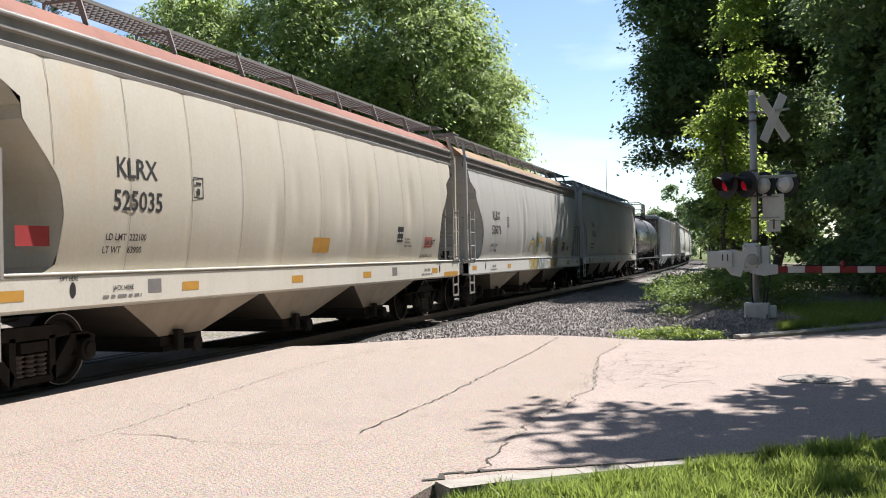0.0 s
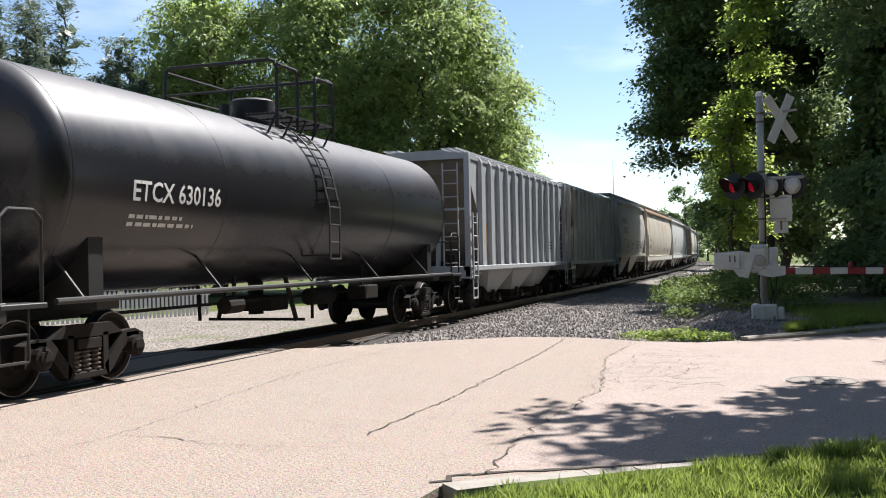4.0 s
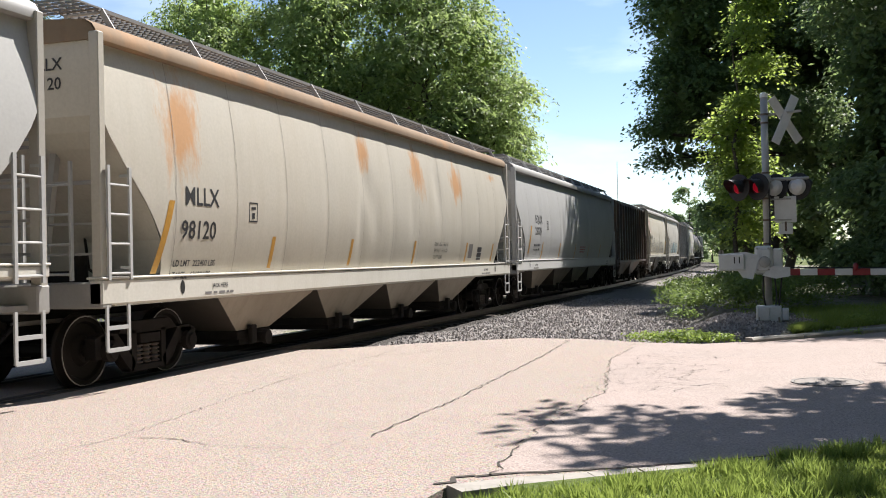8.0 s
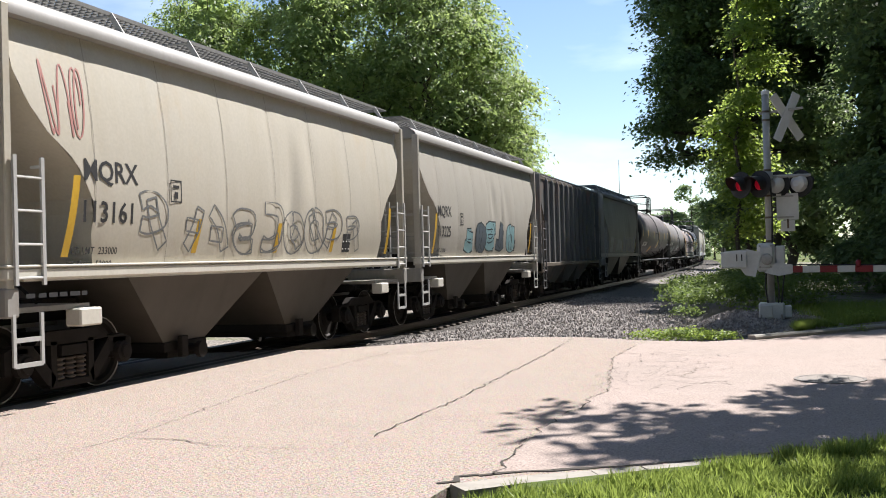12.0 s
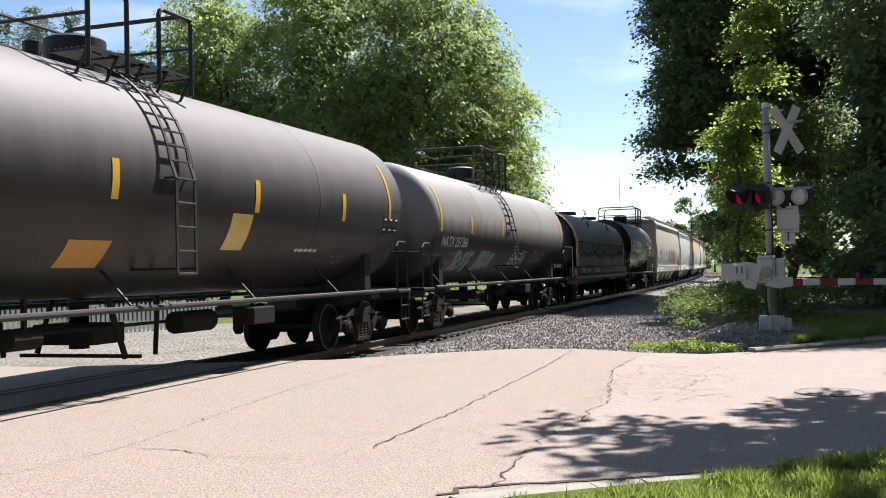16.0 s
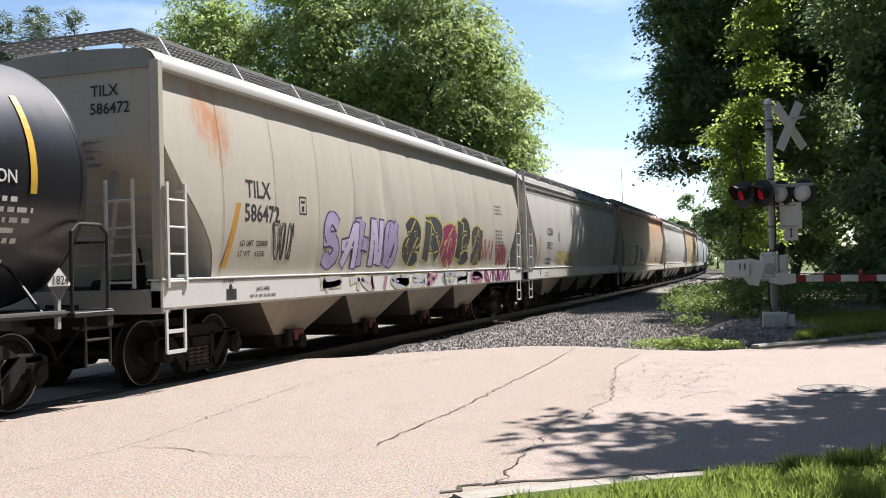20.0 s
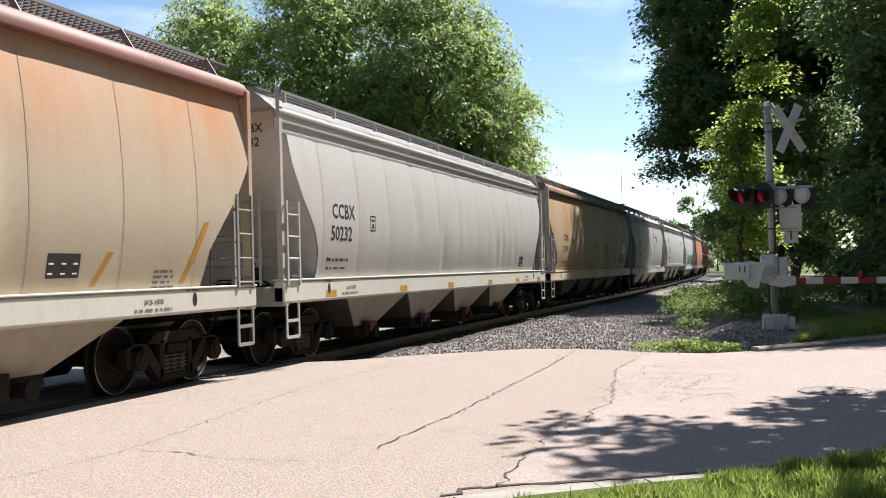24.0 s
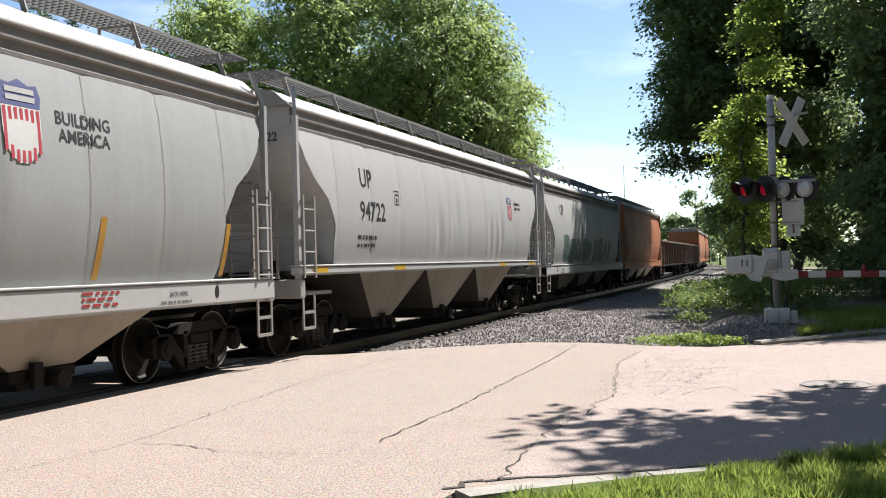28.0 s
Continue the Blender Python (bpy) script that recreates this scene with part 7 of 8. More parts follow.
def road_details():
    kerb_run([(-2.13, 6.30), (-1.78, 6.62), (-1.30, 6.93), (-0.98, 7.12), (-0.23, 7.62), (0.9, 8.62), (3.4, 10.2), (8, 13.2), (20, 18)], 0.26, -0.2, 0.022, "worn concrete kerb of the near verge")
    kerb_run([(12, 33), (2.2, 20.6), (0.45, 18.6), (-0.40, 17.7)], 0.18, -0.2, 0.075, "concrete kerb along the far verge")
    crack("road_crack", [(-3.36, 7.91), (-3.37, 8.88), (-3.33, 10.36), (-3.38, 12.16), (-3.45, 15.06), (-3.61, 17.98)], 0.012, 1)
    crack("road_crack", [(-5.58, 7.51), (-5.14, 7.54), (-4.81, 7.47), (-4.57, 7.31)], 0.011, 2)
    crack("road_crack", [(-4.57, 7.31), (-4.01, 7.30), (-3.53, 7.36), (-3.51, 7.88)], 0.004, 31)
    crack("road_crack", [(-5.9, 5.4), (-5.73, 6.37), (-5.64, 6.91), (-5.58, 7.51), (-5.73, 8.71), (-5.92, 10.14), (-6.17, 12.37), (-6.15, 16.03)], 0.006, 3)
    crack("road_crack", [(-1.93, 6.69), (-1.99, 7.45), (-2.03, 8.47), (-2.00, 9.15), (-1.90, 9.88), (-1.96, 10.39)], 0.010, 4, 0.10)
    crack("road_crack", [(-1.96, 10.39), (-1.84, 11.08), (-2.16, 13.29), (-2.35, 14.76), (-2.27, 16.63)], 0.008, 41)
    crack("road_crack", [(-3.15, 8.93), (-2.69, 8.88), (-2.08, 8.46)], 0.004, 7)
    for k, (x, y) in enumerate(((-2.34, 15.19), (-1.69, 14.06), (-1.9, 13.44), (-1.64, 12.43), (-1.6, 11.94), (-2.0, 15.9), (-1.3, 15.0))):
        crack("road_crack", [(x, y), (x + 0.35, y + 0.12), (x + 0.6, y - 0.15), (x + 1.0, y + 0.1)], 0.007, 50 + k, 0.1)
    crack("road_crack", [(-6.2, 14.6), (-5.6, 15.4), (-5.3, 16.6)], 0.008, 6)
    crack("road_crack", [(-5.9, 15.2), (-5.2, 15.9), (-4.4, 16.2)], 0.006, 61)
    # broken gutter edge
    crack("gutter_break", [(-2.19, 6.36), (-2.12, 6.60), (-1.90, 6.76), (-1.63, 6.93), (-1.32, 7.04), (-1.06, 7.18)], 0.034, 11, 0.10)
    crack("gutter_break", [(-1.06, 7.18), (-0.23, 7.70), (0.9, 8.70)], 0.02, 12, 0.03)
    # a web of fine cracks where the two pavings meet
    rnd = random.Random(17)
    web = {(i, j): (-2.15 + 0.15 * i + rnd.uniform(-0.09, 0.09) + 0.07 * (j % 2), 11.3 + 0.32 * j + rnd.uniform(-0.16, 0.16)) for i in range(11) for j in range(14)}
    k = 300
    for (i, j), a in web.items():
        for b in (web.get((i + 1, j)), web.get((i, j + 1))):
            if b and rnd.random() < 0.6 * (1.0 - 0.07 * i) * (1.0 - abs(j - 5) * 0.07):
                k += 1
                crack("hairline_crack", [a, b], rnd.uniform(0.003, 0.007), k, 0.07)
    patch = [(-1.93, 6.80), (-1.97, 7.45), (-2.01, 8.47), (-1.98, 9.15), (-1.88, 9.88), (-1.94, 10.39), (-1.82, 11.08), (-2.14, 13.29), (-2.33, 14.76), (-2.25, 16.63), (-2.1, 17.5), (-1.2, 17.36), (0.45, 18.5), (2.2, 20.5), (12, 32.8), (26, 48), (30, 36), (8, 13.35), (3.4, 10.35), (0.9, 8.75), (-0.23, 7.75), (-0.98, 7.25), (-1.30, 7.06)]
    single("road_overlay", Shape().prism(patch, "z", -0.02, 0.004), ROAD_FINE, "smoother pale pink paving beside the coarse road", "road", kind="structure")
    # manhole
    m = thing("manhole_cover", "round iron manhole cover set in the road", "manhole", m=pose(0.53, 12.37, 0))
    part("manhole_rim", Shape().lathe([(0.003, 0.40), (0.014, 0.40), (0.014, 0.36), (0.003, 0.36)], "z", (0, 0, 0), 36), plain("worn iron", (0.16, 0.145, 0.13), 0.75, 0.1), m)
    c = Shape().lathe([(0.003, 0.355), (0.012, 0.355), (0.012, 0.02)], "z", (0, 0, 0), 36)
    for k in range(5):
        x = -0.22 + 0.11 * k
        w = math.sqrt(0.30 ** 2 - x * x)
        c.box(x - 0.02, x + 0.02, -w, w, 0.012, 0.017)
    part("manhole_lid", c, plain("iron lid", (0.19, 0.165, 0.145), 0.8, 0.1), m)


def ballast_height(x, y):
    """Crown of stone under the track, with heaps beside it."""
    d = abs(x - track_x(y))
    z = -0.20 if d < 1.5 else -0.20 - (d - 1.5) * 0.10
    z += 0.10 * noise.noise((x * 0.45, y * 0.3, 3.1)) + 0.035 * noise.noise((x * 1.7, y * 1.7, 0.4))
    z += 0.28 * math.exp(-((x + 5.2) / 0.9) ** 2 - ((y - 30) / 3.2) ** 2)
    z += 0.20 * math.exp(-((x + 4.6) / 1.0) ** 2 - ((y - 25) / 3.0) ** 2)
    rise = min(1.0, max(0.0, (x + 3.3) / 2.3)) * min(1.0, max(0.0, (y - 18.0) / 2.0)) * min(1.0, max(0.0, (44 - y) / 8.0))
    z += (0.07 - z) * rise * rise * (3 - 2 * rise)
    return max(z, -0.31)


def track_x(y):
    if y < BEND_FROM:
        return TRACK_X
    return TRACK_X - BEND_R * (1 - math.sqrt(max(0, 1 - ((y - BEND_FROM) / BEND_R) ** 2)))


def ballast_and_rails():
    s = Shape()
    rows = []
    y = 15.8
    while y < 230:
        cols = []
        for i in range(41):
            u = i / 40
            x = track_x(y) - 4.2 + u * (13.6 if y < 44 else (10.6 if y < 120 else 8.0))
            cols.append((x, y, ballast_height(x, y)))
        rows.append(cols)
        y += 0.28 if y < 45 else (0.9 if y < 90 else 3.0)
    s.grid(rows)
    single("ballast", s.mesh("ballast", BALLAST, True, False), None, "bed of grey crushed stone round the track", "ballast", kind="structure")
    s = Shape()
    rnd = random.Random(5)
    for k in range(22000):
        y = 16.2 + 26 * rnd.random() ** 1.7
        x = rnd.uniform(-7.65, -0.2) if y < 25 else rnd.uniform(-7.65, -2.2)
        if x > -3.4 and y < 18.4 + 0.3 * (x + 3.4) or (x < -4.6 and y < 18.4 + (x + 4.6) * 1.0 and y < 18.2):
            continue
        z = ballast_height(x, y)
        r = rnd.uniform(0.018, 0.048)
        a = rnd.uniform(0, 6.28)
        v = []
        for i in range(4):
            t = a + i * 1.571 + rnd.uniform(-0.4, 0.4)
            v.append((x + r * math.cos(t) * rnd.uniform(0.7, 1.2), y + r * math.sin(t) * rnd.uniform(0.7, 1.2), z + rnd.uniform(-0.01, 0.02)))
        v += [(x + rnd.uniform(-0.3, 0.3) * r, y + rnd.uniform(-0.3, 0.3) * r, z + r * rnd.uniform(0.8, 1.5))]
        s.add(v, [(0, 1, 4), (1, 2, 4), (2, 3, 4), (3, 0, 4)])
    for k in range(3200):
        x, y = rnd.uniform(-2.2, 0.9), 18.6 + 6.0 * rnd.random()
        if y < 18.9 + 1.1 * max(0.0, x) or rnd.random() < abs(x + 0.4) * 0.35:
            continue
        r, a, z = rnd.uniform(0.015, 0.04), rnd.uniform(0, 6.28), (0.05 if x > 0.05 else ballast_height(x, y))
        v = [(x + r * math.cos(a + i * 1.571 + rnd.uniform(-0.4, 0.4)), y + r * math.sin(a + i * 1.571), z - 0.01) for i in range(4)] + [(x, y, z + r * rnd.uniform(0.8, 1.4))]
        s.add(v, [(0, 1, 4), (1, 2, 4), (2, 3, 4), (3, 0, 4)])
    single("loose_stones", s.mesh("loose_stones", STONE, False, False), None, "loose grey ballast stones heaped by the track", "stones", kind="stuff")
    # pale gravel on the far side of the track
    strip = [(-25.0, 14.2), (-23.0, 24), (-19.0, 34), (-15.5, 40), (-14.5, 60), (-20, 150), (-15, 150), (-12.4, 60), (-11.6, 14.6)]
    single("gravel_strip", Shape().prism(strip, "z", -0.31, -0.27), GRAVEL, "pale dusty gravel beyond the track", "gravel", kind="structure")
    # rails
    for side in (-0.755, 0.755):
        s = Shape()
        prof = [(-0.07, -0.17), (0.07, -0.17), (0.07, -0.155), (0.012, -0.14), (0.012, -0.045), (0.036, -0.035), (0.036, -0.004), (0.028, 0.0), (-0.028, 0.0), (-0.036, -0.004), (-0.036, -0.035), (-0.012, -0.045), (-0.012, -0.14), (-0.07, -0.155)]
        ys = [-60, 55] + [55 + 6 * k for k in range(1, 40)]
        rings = []
        for y in ys:
            rings.append([(track_x(y) + side + a, y, b + 0.003) for a, b in prof] + [(track_x(y) + side + prof[0][0], y, prof[0][1] + 0.003)])
        s.grid(rings)
        single("rail", s, STEEL_RAIL, "brown steel rail with a worn head", "rail", "rails", "structure")
    ties = thing("track_ties", "dark timber ties under the rails", "ties", kind="structure")
    tie = Shape().box(-1.22, 1.22, -0.115, 0.115, -0.34, -0.165, 0.015).mesh("tie", TIE)
    for k in range(110):
        y = 16.2 + 0.52 * k
        ob = part("tie", tie, None, ties)
        ob.location = (track_x(y), y, 0.0)
    # flangeways of the crossing: timber strips beside each rail
    for side in (-0.755, 0.755):
        for e in (-1, 1):
            x = TRACK_X + side + e * 0.13
            single("crossing_strip", Shape().box(x - 0.07, x + 0.07, -20, 15.6, -0.1, 0.006, 0.01), TIE, "dark timber strip beside the crossing rail", "crossing strip", "crossing strips", "structure")


# ------------------------------------------------------------- trees
def leaf_cards(name, pos, t, n, k, thin, material):
    """One mesh of folded leaf cards: centres, long axes, normals, half lengths."""
    u = np.cross(n, t)
    v = np.stack([pos - t * k, pos - u * k * thin + n * k * 0.12, pos + t * k, pos + u * k * thin + n * k * 0.12], axis=1).reshape(-1, 3)
    m = len(pos)
    me = bpy.data.meshes.new(name)
    me.vertices.add(4 * m)
    me.vertices.foreach_set("co", v.astype(np.float32).ravel())
    me.loops.add(4 * m)
    me.loops.foreach_set("vertex_index", np.arange(4 * m, dtype=np.int32))
    me.polygons.add(m)
    me.polygons.foreach_set("loop_start", np.arange(0, 4 * m, 4, dtype=np.int32))
    me.materials.append(material)
    me.update(calc_edges=True)
    me.validate()
    return me


def unit(a):
    return a / np.maximum(1e-6, np.linalg.norm(a, axis=1))[:, None]


def crown_mesh(name, blobs, leaves, size, material, seed, clump=0.55, droop=0.35, per=110, flat=0.42, thin=0.42, under=-0.45, loose=0.55):
    """Leaves in drooping rosettes round the upper and outer side of the given blobs (x, y, z, rx, ry, rz)."""
    rng = np.random.default_rng(seed)
    vol = np.array([b[3] * b[4] + b[4] * b[5] + b[3] * b[5] for b in blobs])
    pick = rng.choice(len(blobs), size=max(1, leaves // per), p=vol / vol.sum())
    b = np.array(blobs)[pick]
    d = unit(rng.normal(size=(len(pick), 3)))
    low = d[:, 2] < under
    d[low, 2] *= -1.0
    rad = rng.uniform(0.62, 1.06, size=(len(pick), 1)) ** 0.8
    centre = b[:, :3] + d * b[:, 3:6] * rad
    spray_r = clump * rng.uniform(0.55, 1.5, size=(len(pick), 1))
    idx = np.repeat(np.arange(len(pick)), per)
    off = np.clip(rng.normal(size=(len(idx), 3)), -1.7, 1.7) * spray_r[idx] * np.array([1.0, 1.0, flat])
    pos = centre[idx] + off
    reach = np.hypot(off[:, 0], off[:, 1])
    pos[:, 2] -= droop * reach ** 2 / (spray_r[idx][:, 0] + 0.2)
    out = np.c_[off[:, :2], -droop * 1.3 * reach]
    t = unit(unit(out) + rng.normal(size=(len(idx), 3)) * 0.45)
    n = np.array([0, 0, 1.0]) + d[idx] * 0.4 + rng.normal(size=(len(idx), 3)) * loose
    n = unit(n - t * np.sum(n * t, axis=1)[:, None])
    k = size * rng.uniform(0.6, 1.35, size=(len(idx), 1))
    return leaf_cards(name, pos, t, n, k, thin, material)


def inner_mesh(name, blobs, leaves, size, material, seed, fill=0.72):
    """Large shaded leaves that fill the inside of a crown."""
    rng = np.random.default_rng(seed)
    vol = np.array([b[3] * b[4] * b[5] for b in blobs])
    b = np.array(blobs)[rng.choice(len(blobs), size=leaves, p=vol / vol.sum())]
    d = unit(rng.normal(size=(leaves, 3)))
    pos = b[:, :3] + d * b[:, 3:6] * fill * rng.random((leaves, 1)) ** 0.4
    t = unit(rng.normal(size=(leaves, 3)))
    n = rng.normal(size=(leaves, 3)) + np.array([0, 0, 0.6])
    n = unit(n - t * np.sum(n * t, axis=1)[:, None])
    return leaf_cards(name, pos, t, n, size * rng.uniform(0.6, 1.3, size=(leaves, 1)), 0.7, material)


def limbs(shape, start, end, r0, r1, rnd, steps=5, bend=0.25):
    p, q = Vector(start), Vector(end)
    pts = [p]
    for k in range(1, steps + 1):
        w = bend * (q - p).length / steps
        pts.append(p.lerp(q, k / steps) + (Vector((rnd.gauss(0, w), rnd.gauss(0, w), rnd.gauss(0, w * 0.6))) if k < steps else Vector()))
    for i, (a, b) in enumerate(zip(pts, pts[1:])):
        shape.tube(a, b, r0 + (r1 - r0) * i / steps, 8 if r0 > 0.1 else 5, r0 + (r1 - r0) * (i + 1) / steps, False)
    return pts


def tree(name, x, y, blobs, leaves, size, material, label, trunk_r=0.3, ground=-0.3, seed=1, clump=0.55, per=110, droop=0.35, flat=0.42, thin=0.42, under=-0.45, inner=0, inner_size=0.4, loose=0.5):
    """Blobs are given from the trunk's foot; inner: how many large leaves fill the crown's inside."""
    rnd = random.Random(seed)
    ob = thing(name, label, "tree", m=pose(x, y, ground))
    top = max(b[2] for b in blobs)
    s = Shape()
    pts = limbs(s, (0, 0, 0), (rnd.gauss(0, 0.4), rnd.gauss(0, 0.4), top * 0.92), trunk_r, trunk_r * 0.2, rnd, 8, 0.18)
    s.tube((0, 0, -0.05), (0, 0, 0.5), trunk_r * 1.5, 10, trunk_r, False)
    part("trunk", s, BARK, ob, "tapered trunk", smooth=True)
    for b in blobs:
        lim = Shape()
        base = min(pts, key=lambda p: abs(p.z - max(top * 0.2, b[2] - b[5] * 0.9)))
        tip = Vector((b[0], b[1], b[2] + 0.2 * b[5]))
        run_pts = limbs(lim, base, tip, trunk_r * 0.4, trunk_r * 0.08, rnd, 5, 0.3)
        for _ in range(5):
            f = rnd.choice(run_pts[2:])
            limbs(lim, f, f + Vector((rnd.uniform(-1, 1) * b[3], rnd.uniform(-1, 1) * b[4], rnd.uniform(-0.2, 0.8) * b[5])), trunk_r * 0.12, 0.012, rnd, 3, 0.3)
        part("limb", lim, BARK, ob, smooth=True)
    part("crown", crown_mesh(name + "_crown", blobs, leaves, size, material, seed, clump, droop, per, flat, thin, under, loose), None, ob, "uneven leafy crown")
    if inner:
        part("inner_foliage", inner_mesh(name + "_inner", blobs, inner, inner_size, material, seed + 7), None, ob, "dense shaded leaves inside the crown")
    return ob


def heap(rnd, n, cx, cy, z0, z1, rx, ry, small=0.42):
    """n blobs spread over a crown of that size."""
    out = []
    for k in range(n):
        u = (k + 0.5) / n
        z = z0 + (z1 - z0) * u
        w = math.sin(math.pi * (0.12 + 0.80 * u)) ** 0.7
        a = k * 2.4 + rnd.uniform(-0.4, 0.4)
        out.append((cx + rx * 0.62 * w * math.cos(a), cy + ry * 0.62 * w * math.sin(a), z, rx * small * rnd.uniform(0.8, 1.25), ry * small * rnd.uniform(0.8, 1.25), (z1 - z0) * 0.15 * rnd.uniform(0.8, 1.3)))
    return out


def plants():
    rnd = random.Random(3)
    # broad trees beyond the track
    for k, (x, y, h, w, n) in enumerate(((-17.9, 52, 17.5, 5.6, 52000), (-23.5, 50, 18.5, 5.6, 50000), (-29.5, 49, 17.0, 5.2, 44000), (-16.4, 58, 14.0, 3.6, 26000), (-20.5, 60, 17, 5.0, 18000), (-27, 58, 16.5, 5.0, 16000), (-33.0, 52, 14.5, 3.6, 22000))):
        tree("broadleaf_tree", x, y, heap(rnd, 24, 0, 0, 2.5, h - 1.0, w, w, 0.36), int(n * 1.4), 0.125, LEAF_WALNUT, "broad green tree with drooping leaf sprays", 0.32, seed=30 + k, clump=0.58, per=60, droop=0.5, flat=0.2, thin=0.36, loose=0.8, inner=700, inner_size=0.4)
    # thin-topped spruces farther left
    for k, (x, y, h) in enumerate(((-35.5, 48, 14.5), (-38.0, 47, 17.0), (-41.5, 48, 17.5), (-45, 48, 17.0), (-49, 50, 16.5), (-36, 42, 11.0), (-40, 43, 13), (-44, 44, 12.5), (-34, 45, 12.0), (-38, 51, 12.5), (-43, 53, 13.5), (-33, 51, 12.5), (-37, 44, 13.5), (-42, 46, 15), (-47, 46, 15), (-35, 50, 13.5), (-33.2, 46, 14.0), (-38.5, 45, 16.0), (-41, 45, 16.5), (-31.5, 45, 11.5))):
        bl = [(0.25 * math.cos(j * 2.1), 0.25 * math.sin(j * 2.1), 1.0 + (h - 1.6) * j / 10, 2.7 * (1 - j / 13.5), 2.7 * (1 - j / 13.5), h / 16) for j in range(11)]
        tree("spruce_tree", x, y, bl, 13000, 0.15, LEAF_SPRUCE, "grey-green spruce with a thin open top", 0.2, seed=50 + k, clump=0.30, per=36, droop=0.15, flat=0.35, thin=0.24, loose=0.9, inner=350, inner_size=0.4)
    # dark maples on the near side, the largest reaching over the track
    maples = ((5.6, 39, 2.6, 20, 4.0, 64000, 18), (8.5, 38, 2.2, 20, 5.5, 56000, 17), (4.5, 66, 3.0, 22, 6.5, 34000, 14), (5.6, 28.5, 1.6, 9.5, 2.6, 34000, 13),
              (10.5, 28, 1.2, 16, 5.0, 30000, 14), (0.8, 82, 2.2, 17, 5.0, 26000, 12), (-2.8, 108, 2.0, 14, 5.0, 20000, 12), (-5.5, 150, 1.5, 13, 6, 16000, 10))
    for k, (x, y, z0, h, w, n, m) in enumerate(maples):
        tree("maple_tree", x, y, heap(rnd, m, 0, 0, z0, h - 1.2, w, w, 0.38), n, 0.11 if y < 45 else 0.16, LEAF_MAPLE, "tall dark maple shading the verge and track", 0.38, seed=70 + k, clump=0.5, per=80, thin=0.62, inner=3600, inner_size=0.36)
    shade = []
    for u, rows in ((1.8, (-2.7, -1.8)), (2.8, (-4.1, -3.1, -2.1)), (4.0, (-5.6, -4.5, -3.4, -2.2, -1.1)), (5.6, (-6.6, -5.4, -4.2, -3.0, -1.8, -0.6)), (8.0, (-6.6, -5.4, -4.2, -3.0, -1.8, -0.6)), (10.3, (-5.3, -4.1, -2.9, -1.8, -0.6)), (12.5, (-4.1, -2.9, -1.8, -0.6))):
        for o in rows:
            for z in (9.4, 11.2):
                shade.append((u - 6.3 + 0.16 * (z - 10) + rnd.uniform(-0.3, 0.3), 14.85 + 0.98 * u + o + 0.62 * (z - 10) - 20.0 + rnd.uniform(-0.3, 0.3), z, 1.25, 0.9, 0.8))
    tree("maple_tree", 6.3, 20.0, shade, 15000, 0.14, LEAF_MAPLE, "maple with a dense crown shading the road", 0.3, seed=78, clump=0.36, per=66, thin=0.6, under=-2.0)
    verge_shade = [(u + rnd.uniform(-0.5, 0.5), v + rnd.uniform(-0.5, 0.5), z, 1.7, 1.7, 1.1) for u in (-4.6, -2.4, -0.2, 2.0) for v in (-1.8, -0.4, 1.4, 3.4) for z in (9.0, 11.0)]
    tree("maple_tree", 7.6, 28.2, verge_shade, 44000, 0.12, LEAF_MAPLE, "maple that shades the signal and verge", 0.3, seed=79, clump=0.55, per=80)
    # unseen trees added behind and beside the road to hold back sky light
    for k, (x, y) in enumerate(((13, 3), (17, 10), (24, 17), (30, 26), (11, -7), (20, -4), (11, 48), (10.5, 56), (12, 65), (12, 75))):
        tree("maple_tree", x, y, heap(rnd, 10, 0, 0, 2.0, 17.0, 5.0, 5.0), 6000, 0.5, LEAF_MAPLE, "unseen broad maple added beside the road to block sky", 0.35, seed=160 + k, clump=0.9, per=40, inner=600, inner_size=0.9)
    for k in range(8):
        x, y = -34 + 7.0 * k, -17 - 4 * (k % 2)
        tree("maple_tree", x, y, heap(rnd, 9, 0, 0, 2.0, 15.0, 4.4, 4.4), 5200, 0.5, LEAF_MAPLE, "unseen broad maple added behind the road to block sky", 0.35, seed=140 + k, clump=0.9, per=40)
    over = [(u + rnd.uniform(-0.5, 0.5), v, z + rnd.uniform(-0.7, 0.7), 2.1, 2.4, 1.5) for u in (-3.5, -0.7, 2.2) for v in (-6.0, -2.0, 2.0, 6.0) for z in (10.0 if u < 0 else 8.0, 13.2, 16.6, 20.0) if not (u < -3 and z > 19 and v < -4)]
    over += [(-3.6 + rnd.uniform(-0.8, 0.8), v, z, 1.9, 2.1, 1.3) for v in (-4.5, -1.0, 2.5, 6.0, 9.5, 13.0) for z in (19.5, 22.5)]
    over += [(-4.3 + rnd.uniform(-0.5, 0.5), v, z + rnd.uniform(-0.4, 0.4), 1.4, 1.7, 0.9) for v in (-5.0, -1.5, 2.0) for z in (8.6, 11.6, 14.6)]
    over += [(-3.7 + rnd.uniform(-0.5, 0.5), v, 7.0, 1.5, 1.5, 0.55) for v in (-4.0, -0.5)]
    tree("maple_tree", -0.6, 57, over, 185000, 0.11, LEAF_MAPLE, "great dark maple reaching out over the track", 0.55, seed=69, clump=0.46, per=70, thin=0.6, inner=3200, inner_size=0.34)
